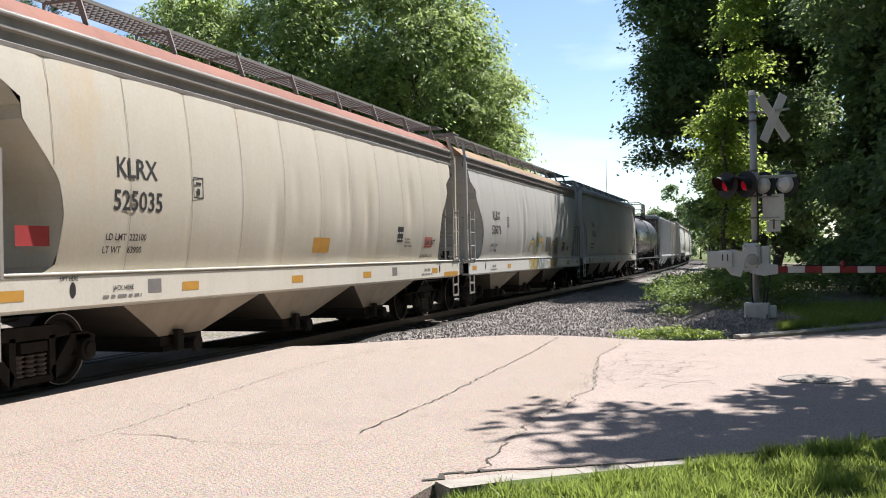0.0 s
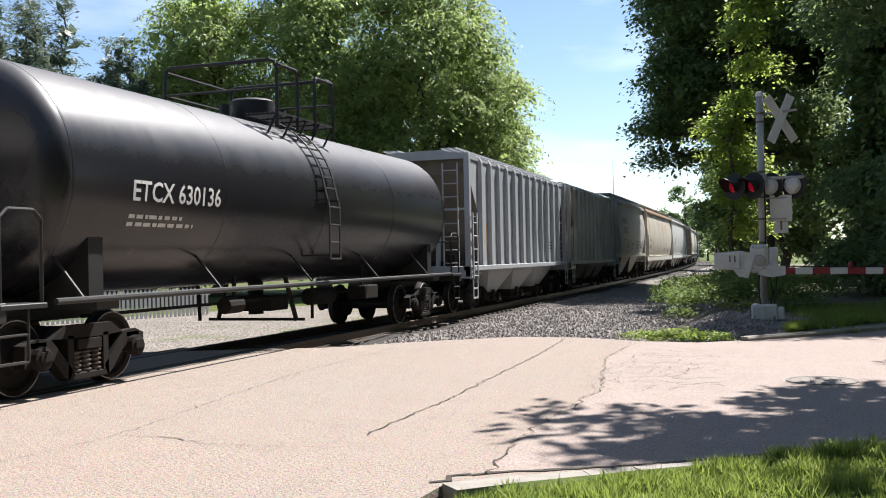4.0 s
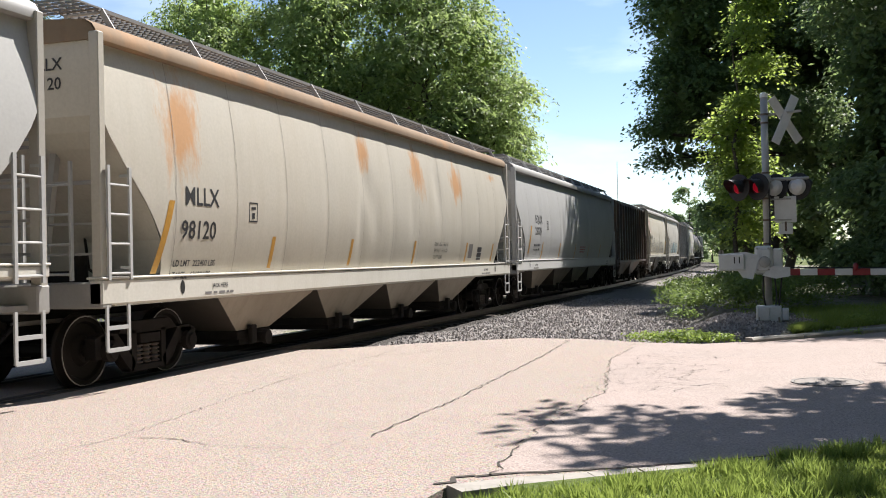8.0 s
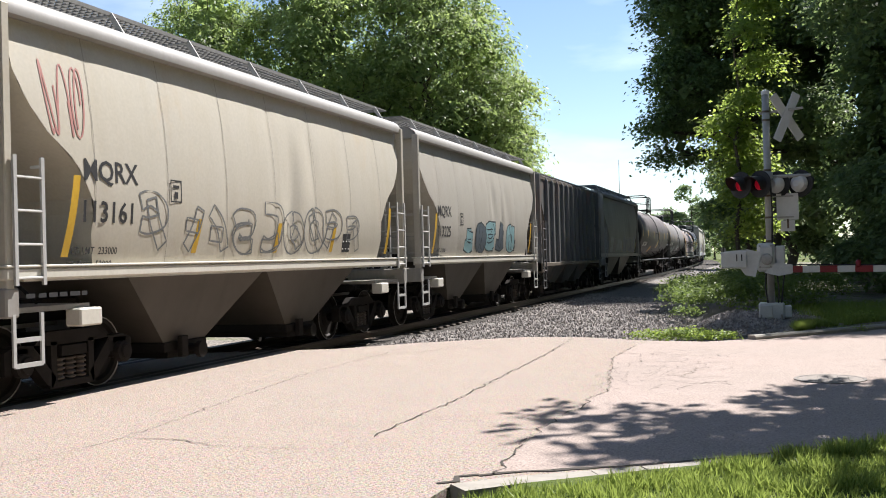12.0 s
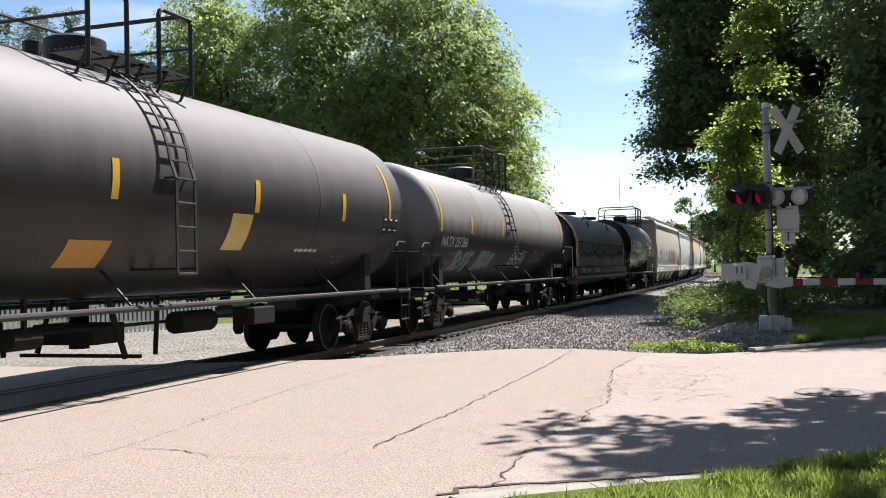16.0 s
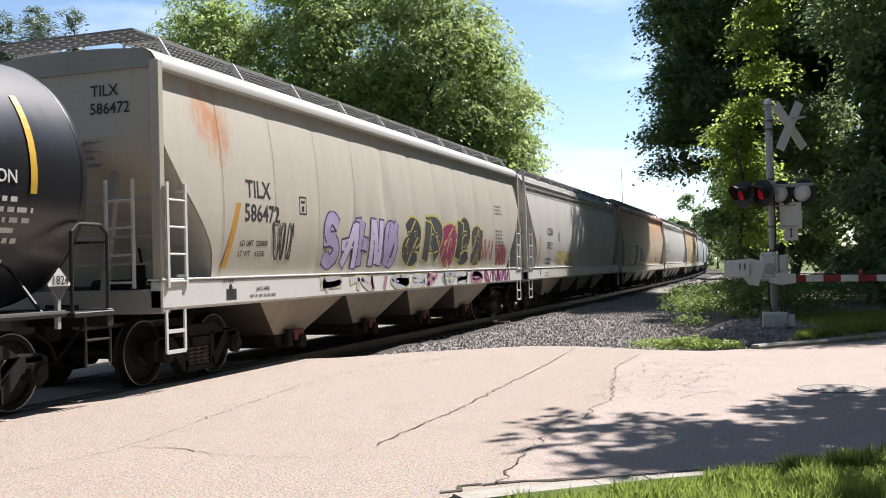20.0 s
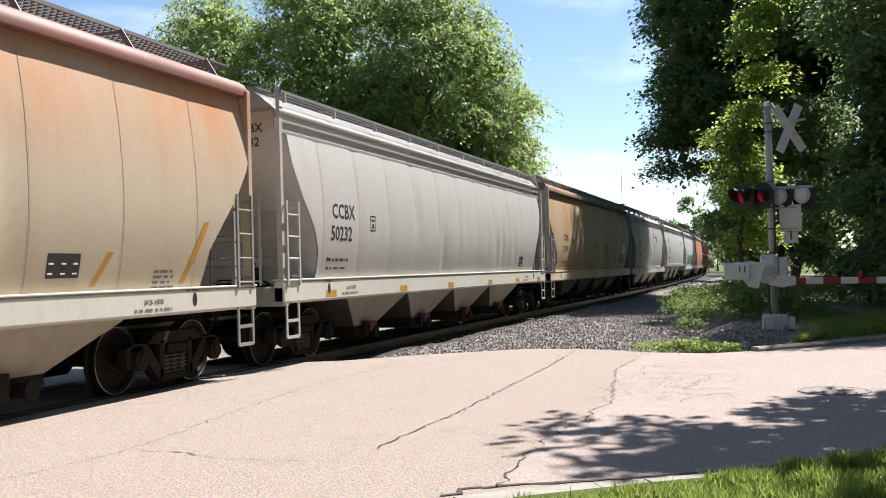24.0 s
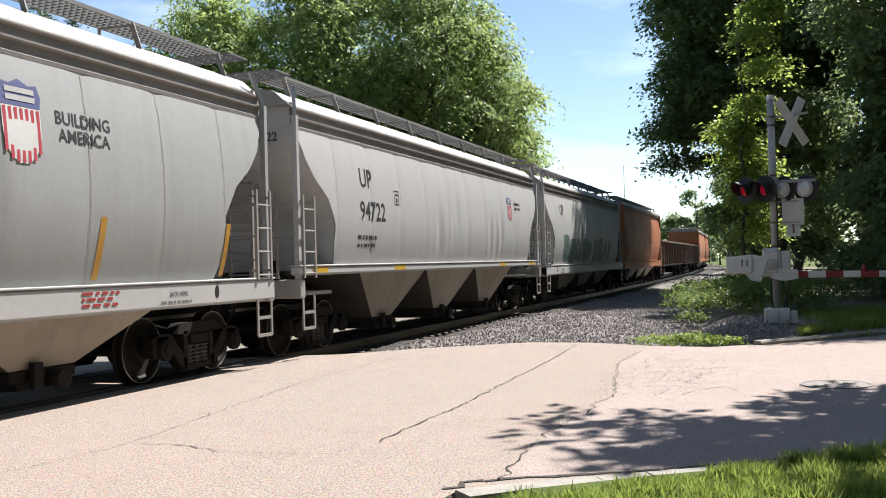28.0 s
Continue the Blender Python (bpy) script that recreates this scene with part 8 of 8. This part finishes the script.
    # stand-in for the crown's sunlit edge: tiers of yellow-green sprays, sunlight in their colour
    tiers = ((0.85, 0.3, 10.8, 0.62), (1.4, 0.5, 11.9, 0.75), (2.3, 0.6, 12.3, 0.85), (0.55, -0.2, 9.8, 0.6), (0.95, 0.2, 8.7, 0.6), (-0.4, 0.0, 6.4, 0.7), (0.45, 0.3, 7.3, 0.65), (0.1, 0.2, 5.7, 0.65), (0.5, 0.4, 4.8, 0.75), (0.2, 0.1, 3.8, 0.65), (0.5, 0.2, 2.8, 0.7))
    tree("crown_edge_tree", -1.32, 38, [(a, b, c, r, r, r * 0.6) for a, b, c, r in tiers], 17000, 0.08, LEAF_YELLOW_LIT, "stand-in tree for the crown's sunlit edge", 0.10, seed=91, clump=0.38, per=60, thin=0.62)
    for k in range(11):
        y = 27 + k * 2.6
        x = 2.2 + (y - 26) * 0.10 + rnd.uniform(0, 3.0)
        tree("understorey_bush", x, y, heap(rnd, 5, 0, 0, 0.3, 4.2, 2.0, 2.0), 7500, 0.11, LEAF_MAPLE, "dark bush under the maples", 0.08, seed=100 + k, clump=0.5, per=80, inner=700, inner_size=0.3)
    for k, (x, y, h) in enumerate(((-15, 190, 14), (-9, 205, 12), (-20, 200, 11), (-24, 215, 10), (-5, 215, 13), (-30, 225, 11), (2, 190, 14), (-14, 240, 12), (-19, 250, 12))):
        tree("distant_tree", x, y, heap(rnd, 8, 0, 0, 1.5, h - 1, 3.6, 3.6), 4000, 0.36, LEAF_FAR, "pale distant tree past the bend", 0.25, seed=120 + k, clump=0.8)


def grass():
    rng = np.random.default_rng(4)

    def blades(name, pts, h, label, z):
        n = len(pts)
        a = rng.uniform(0, 6.28, n)
        lean = rng.normal(0, 0.45, (n, 2)) * h
        hh = h * rng.uniform(0.5, 1.3, n)
        w = 0.006 + 0.004 * rng.random(n)
        base = np.c_[pts, np.full(n, z)]
        dx, dy = np.cos(a) * w, np.sin(a) * w
        v = np.empty((n, 3, 3))
        v[:, 0] = base + np.c_[dx, dy, np.zeros(n)]
        v[:, 1] = base - np.c_[dx, dy, np.zeros(n)]
        v[:, 2] = base + np.c_[lean, hh]
        me = bpy.data.meshes.new(name)
        me.vertices.add(3 * n)
        me.vertices.foreach_set("co", v.astype(np.float32).ravel())
        me.loops.add(3 * n)
        me.loops.foreach_set("vertex_index", np.arange(3 * n, dtype=np.int32))
        me.polygons.add(n)
        me.polygons.foreach_set("loop_start", np.arange(0, 3 * n, 3, dtype=np.int32))
        me.materials.append(BLADE)
        me.update(calc_edges=True)
        me.validate()
        single(name, me, None, label, "grass", kind="stuff")
    u = rng.random((95000, 2))
    x = -2.0 + 6.0 * u[:, 0]
    edge = np.interp(x, [-2.0, -1.62, -0.86, -0.12, 1.0, 3.6, 8.2], [5.2, 6.37, 6.95, 7.45, 8.45, 9.92, 12.87])
    y = edge - np.where(x > -0.55, 0.02, 0.22) - 3.8 * u[:, 1] ** 1.4
    thick = np.sin(x * 7.3 + 2 * np.sin(y * 3.1)) * np.sin(y * 8.9 + 1.7 * np.sin(x * 4.3))
    keep = rng.random(len(x)) < np.clip(0.72 + 0.55 * thick, 0.12, 1.0) * np.clip(1.05 - 0.5 * (x < -1.0), 0, 1)
    x, y, thick = x[keep], y[keep], thick[keep]
    tall = thick > 0.15
    blades("lawn_grass", np.c_[x, y][~tall], 0.05, "short patchy grass of the near verge", 0.025)
    blades("lawn_tufts", np.c_[x, y][tall], 0.10, "longer uncut tufts of the near verge", 0.025)
    u = rng.random((30000, 2))
    y = 18.9 + 9.3 * u[:, 0] ** 1.3
    lo, hi = np.interp(y, [19, 23, 27, 34], [0.4, 0.3, -1.2, -2.6]), np.interp(y, [19.2, 21.4, 33], [0.3, 1.9, 11.5])
    x = lo + (hi - lo) * u[:, 1]
    keep = (np.hypot(x + 0.3, (y - 21.8) * 0.55) > 1.1 + 0.3 * rng.random(len(x))) & (np.sin(x * 2.1) * np.sin(y * 1.7 + 1) > -0.6 + 0.8 * (x < 0.4))
    x, y = x[keep], y[keep]
    blades("verge_grass", np.c_[x, y], 0.16, "rough grass and weeds of the far verge", 0.04)


def weeds():
    """A bank of leafy weeds beside the signal mast, thinning out over the stones."""
    bank = [(x, y, z * 0.5, r, r, z * 0.6) for x, y, r, z in ((-2.0, 27.0, 0.7, 0.5), (-1.4, 26.2, 0.8, 0.6), (-0.8, 27.2, 1.0, 0.8), (-1.2, 29.6, 1.2, 0.9), (-2.4, 30.6, 1.0, 0.75), (0.1, 26.6, 1.0, 0.7), (-0.4, 25.0, 0.5, 0.3), (-2.2, 25.0, 0.35, 0.14), (-2.5, 29.0, 0.7, 0.5), (0.6, 28.8, 1.2, 0.9), (-0.6, 32.0, 1.4, 1.1), (-2.2, 33.5, 1.2, 0.8))]
    single("verge_weeds", crown_mesh("verge_weeds", bank, 26000, 0.042, LEAF_WEED, 201, 0.15, 0.2, 36, 0.5, 0.5, -0.1), None, "bank of low leafy weeds beside the signal", "weeds", kind="stuff", m=pose(0, 0, 0.0))
    lip = [(-2.3, 18.25, 0.03, 0.30, 0.16, 0.05), (-1.9, 18.4, 0.03, 0.4, 0.2, 0.06), (-1.5, 18.5, 0.04, 0.4, 0.3, 0.06), (-1.1, 18.2, 0.03, 0.4, 0.18, 0.05), (-0.7, 18.1, 0.03, 0.2, 0.08, 0.04), (1.2, 19.6, 0.02, 0.5, 0.05, 0.03), (1.5, 21.4, 0.12, 0.22, 0.2, 0.16)]
    single("roadside_weeds", crown_mesh("roadside_weeds", lip, 3000, 0.035, LEAF_YELLOW_LIT, 202, 0.09, 0.2, 30, 0.5, 0.4, -0.1), None, "flat yellow-green weeds at the road's edge", "weeds", kind="stuff", m=pose(0, 0, 0.0))


def crossing_signal():
    X, Y = -0.16, 22.15
    mast = thing("crossing_signal", "grey crossing signal mast with lit red lamps", "crossing signal", m=pose(X, Y, 0.05))
    part("foot_box", Shape().box(-0.26, 0.26, -0.2, 0.2, 0.0, 0.36, 0.03), ALU, mast, "cast junction box at the foot")
    b = Shape().box(-0.34, 0.34, -0.28, 0.28, -0.08, 0.02, 0.01)
    for x in (-0.2, 0.2):
        b.tube((x, -0.22, 0), (x, -0.22, 0.12), 0.02, 6)
    part("base_plate", b, KERB, mast, "concrete footing with bolts")
    part("mast", Shape().tube((0, 0, 0.3), (0, 0, 4.78), 0.075, 16), GALV, mast, "galvanised steel mast", smooth=True)
    part("mast_cap", Shape().lathe([(4.76, 0.085), (4.84, 0.085), (4.87, 0.03)], "z", (0, 0, 0), 16), ALU, mast)
    # crossbuck, seen from behind, turned to the far approach
    cb = part("crossbuck", Shape().bar((-0.14, 0.08, 4.38), (0.74, 0.2, 4.46), 0.05), GALV, mast, "crossbuck bracket")
    for a in (1, -1):
        s = Shape()
        c, d = Vector((0.42, 0.14 - 0.025 * a, 4.28)), Vector((0.24, 0.20, 0.57) if a > 0 else (0.28, 0.23, -0.46)).normalized()
        w = d.cross(Vector((0.47, -0.88, 0.0))).normalized()
        nn = d.cross(w).normalized() * 0.012
        v = [tuple(c + d * 0.57 * i + w * 0.095 * j + nn * k) for k in (-1, 1) for i, j in ((-1, -1), (1, -1), (1, 1), (-1, 1))]
        s.add(v, [(0, 1, 2, 3), (7, 6, 5, 4), (0, 4, 5, 1), (1, 5, 6, 2), (2, 6, 7, 3), (3, 7, 4, 0)])
        part("crossbuck_blade", s, SIGN_BACK, cb, "bare aluminium crossbuck blade")
    # lamp cross-arm, its lamps turned towards the road's two approaches
    arm = Shape().tube((-0.80, 0.0, 3.02), (0.86, 0.05, 3.02), 0.035, 10)
    arm.box(-0.11, 0.11, -0.11, 0.11, 2.94, 3.12, 0.02)
    part("lamp_arm", arm, GALV, mast, "cross-arm that carries the lamps")
    for k, (x, y, turn, lit) in enumerate(((-0.55, -0.20, -38, True), (-0.16, -0.24, -38, True), (0.20, 0.16, 148, False), (0.66, 0.16, 148, False))):
        lamp = part("signal_lamp", Shape().lathe([(-0.006, 0.27), (0.0, 0.285), (0.012, 0.285), (0.02, 0.27)], "y", (0, 0, 0), 32), BLACK, mast, "round black lamp background")
        lamp.matrix_basis = pose(x, y, 2.86, 0, 0, turn)
        part("lamp_housing", Shape().lathe([(0.015, 0.17), (0.06, 0.19), (0.14, 0.16), (0.20, 0.07)], "y", (0, 0, 0), 24), BLACK if lit else SIGN_BACK, lamp, "lamp housing", smooth=30.0)
        part("red_lens", Shape().lathe([(-0.008, 0.125), (-0.02, 0.10), (-0.03, 0.02)], "y", (0, 0, 0), 24), RED_LIT if lit else RED_DARK, lamp, "lit red lens" if lit else "red lens", smooth=True)
        rows = []
        for i in range(17):
            a = math.radians(-45 + 270 * i / 16)
            rows.append([(0.165 * math.cos(a), -0.01, 0.165 * math.sin(a)), (0.16 * math.cos(a), -(0.24 + 0.14 * math.sin(a)), 0.16 * math.sin(a))])
        part("lamp_hood", Shape().grid(rows), BLACK, lamp, "hood over the lens")
        part("lamp_clamp", Shape().bar((0, 0.1, 0), (0, 0.1, 0.2), 0.05), GALV, lamp)
    # small signs under the lamps, seen from behind
    part("number_sign", Shape().box(0.16, 0.60, 0.10, 0.115, 2.10, 2.66, 0.003), SIGN_BACK, mast, "sign plate seen from behind")
    p = part("track_count_sign", Shape().box(0.24, 0.52, 0.10, 0.115, 1.86, 2.09, 0.003), PLACARD, mast, "small white sign plate seen from behind")
    part("sign_slot", Shape().box(0.36, 0.40, 0.094, 0.10, 1.92, 2.12), STEEL_RAIL, p)
    part("sign_bracket", Shape().bar((0, 0.08, 2.60), (0.5, 0.09, 2.60), 0.03).bar((0, 0.08, 2.16), (0.5, 0.09, 2.16), 0.03), GALV, mast)
    # gate machine and counterweight
    part("gate_machine", Shape().box(-0.26, 0.10, -0.30, 0.02, 1.02, 1.62, 0.04).box(-0.22, 0.06, -0.34, -0.29, 1.1, 1.55, 0.02), ALU, mast, "grey gate motor housing")
    part("machine_door", Shape().box(0.10, 0.30, -0.24, 0.08, 1.08, 1.56, 0.03), ALU, mast)
    w = Shape().prism([(-0.30, 0.92), (-0.16, 1.42), (-0.44, 1.50), (-0.98, 1.46), (-0.98, 1.12), (-0.60, 1.10), (-0.50, 0.96)], "y", -0.40, -0.36)
    cw = part("counterweight", w, ALU, mast, "pale counterweight arm of the gate")
    part("weight_block", Shape().box(-0.98, -0.46, -0.47, -0.40, 1.12, 1.46, 0.015), ALU, cw)
    for x in (-0.66, -0.56):
        part("weight_slot", Shape().box(x - 0.012, x + 0.012, -0.476, -0.468, 1.26, 1.40), BLACK, cw)
    # gate arm in red and white bands
    g = thing("gate_arm", "lowered gate arm banded red and white", "gate arm", m=pose(X, Y, 0.05))
    part("arm_clamp", Shape().box(0.02, 0.42, -0.34, -0.22, 0.96, 1.16, 0.02), GALV, g)
    x, k = 0.30, 0
    while x < 7.6:
        ln = 0.335
        part("arm_band", Shape().box(x, x + ln - 0.002, -0.31, -0.27, 0.995 - 0.012 * x, 1.135 - 0.015 * x, 0.006), ARM_RED if k % 2 == 0 else ARM_WHITE, g)
        x += ln
        k += 1
    for x in (1.70, 4.8):
        part("arm_lamp", Shape().lathe([(1.08, 0.04), (1.11, 0.05), (1.20, 0.05), (1.23, 0.02)], "z", (x, -0.29, 0), 14), ARM_RED, g, "small red gate lamp", smooth=True)
    part("arm_cable", Shape().path([(0.3, -0.30, 1.16), (2.1, -0.30, 1.12), (5.2, -0.30, 1.06)], 0.012, 5), BLACK, g)
    for k, pts in enumerate(([(0.12, -0.1, 0.1), (0.16, -0.12, 0.6), (0.12, -0.12, 1.1)], [(-0.06, -0.12, 0.30), (-0.11, -0.15, 0.7), (-0.08, -0.16, 1.05)], [(0.20, -0.14, 0.34), (0.24, -0.2, 0.7), (0.30, -0.22, 1.15)], [(0.05, -0.09, 1.6), (0.07, -0.09, 2.3), (0.05, -0.09, 2.95)])):
        part("conduit", Shape().path(pts, 0.017, 6), BLACK, mast, "dark cable")
    part("foot_door", Shape().box(-0.24, 0.02, -0.235, -0.20, 0.05, 0.32, 0.012), ALU, mast)
    part("side_box", Shape().box(0.26, 0.40, -0.17, 0.12, 0.04, 0.30, 0.02), ALU, mast, "small box on the foot")
    for z in (1.66, 2.16, 2.62, 3.16, 4.22, 4.40):
        part("mast_band", Shape().lathe([(z - 0.02, 0.079), (z - 0.02, 0.086), (z + 0.02, 0.086), (z + 0.02, 0.079)], "z", (0, 0, 0), 14, False), STEEL_RAIL, mast)
    for x, z in ((-0.20, 1.56), (-0.20, 1.12), (0.02, 1.56), (0.02, 1.12)):
        part("machine_bolt", Shape().lathe([(-0.37, 0.02), (-0.34, 0.022)], "y", (x, 0, z), 8), GALV, mast)
    part("machine_hub", Shape().lathe([(-0.42, 0.05), (-0.40, 0.11), (-0.33, 0.12)], "y", (-0.06, 0, 1.28), 18), GALV, mast, "round hub of the gate shaft", smooth=30.0)
    part("arm_bracket", Shape().prism([(-0.12, 1.0), (0.16, 0.93), (0.44, 0.98), (0.44, 1.16), (0.1, 1.2)], "y", -0.35, -0.325), ALU, mast)


def far_things():
    # white picket fence beyond the track
    f = thing("picket_fence", "white picket fence beyond the track", "fence")
    f.location = (-22.6, 21.8, -0.3)
    f.rotation_euler.z = radians(-24)
    for k in range(60):
        part("picket", SHARED_PICKET, None, f).location = (0.02, k * 0.16, 0)
    part("fence_rail", Shape().box(-0.02, 0.0, -0.1, 9.6, 0.25, 0.33).box(-0.02, 0.0, -0.1, 9.6, 0.72, 0.80), WHITE_FENCE, f)
    # far crossing post and pale equipment by the bend
    s = thing("distance_post", "small dark trackside post with a round marker", "post", m=pose(-5.6, 112, -0.25))
    part("post", Shape().tube((0, 0, 0), (0, 0, 2.2), 0.05, 8), BLACK, s)
    part("marker", Shape().lathe([(-0.02, 0.3), (0.02, 0.3)], "y", (0, 0, 1.9), 16), GALV, s)
    part("marker", Shape().lathe([(-0.02, 0.3), (0.02, 0.3)], "y", (0, 0, 1.3), 16), GALV, s)
    for k in range(4):
        single("rail_stack", Shape().box(-3.6 + 0.9 * k, -3.2 + 0.9 * k, 118, 124, -0.3, 0.25 + 0.2 * (k % 2), 0.03), GALV, "pale metal trackside gear in a heap", "equipment", "trackside gear")
    mast = thing("radio_mast", "thin distant radio mast", "radio mast", m=pose(-95, 640, 0))
    part("pole", Shape().tube((0, 0, 0), (0, 0, 62), 0.35, 6, 0.15), GALV, mast)


SHARED_PICKET = Shape().prism([(-0.045, 0.0), (0.045, 0.0), (0.045, 0.92), (0.0, 1.0), (-0.045, 0.92)], "x", 0.0, 0.02).mesh("picket", WHITE_FENCE)


# ------------------------------------------------------------- build
train()
place_setting()
road_details()
ballast_and_rails()
crossing_signal()
far_things()
weeds()
grass()
plants()


START = {}


def motions():
    """The train runs towards the crossing, each car along the curve and then the straight."""
    for k, car in enumerate(CARS):
        mid = SPEED * (JOINTS[k] + JOINTS[k + 1]) / 2 - 2.45
        walk(car, [(t, on_track(mid - run(t))) for t in range(29)])
        START[car] = mid
    # the wheels roll while their car is near the crossing
    for car, wheels, _ in ROLLING:
        first = last = None
        for k in range(28 * FPS + 1):
            s = START[car] - run(k / FPS)
            if -4.0 < s < 52.0:
                first = k if first is None else first
                last = k
        if first is None:
            continue
        rest = wheels.location.copy()
        turn = lambda k: Matrix.Translation(rest) @ Matrix.Rotation((run(k / FPS) - run(first / FPS)) / WHEEL_R, 4, "X")
        rows = [(0, turn(first))] if first > 0 else []
        rows += [(k / FPS, turn(k)) for k in range(first, last + 1)]
        if last < 28 * FPS:
            rows.append((28, turn(last)))
        walk(wheels, rows)


motions()
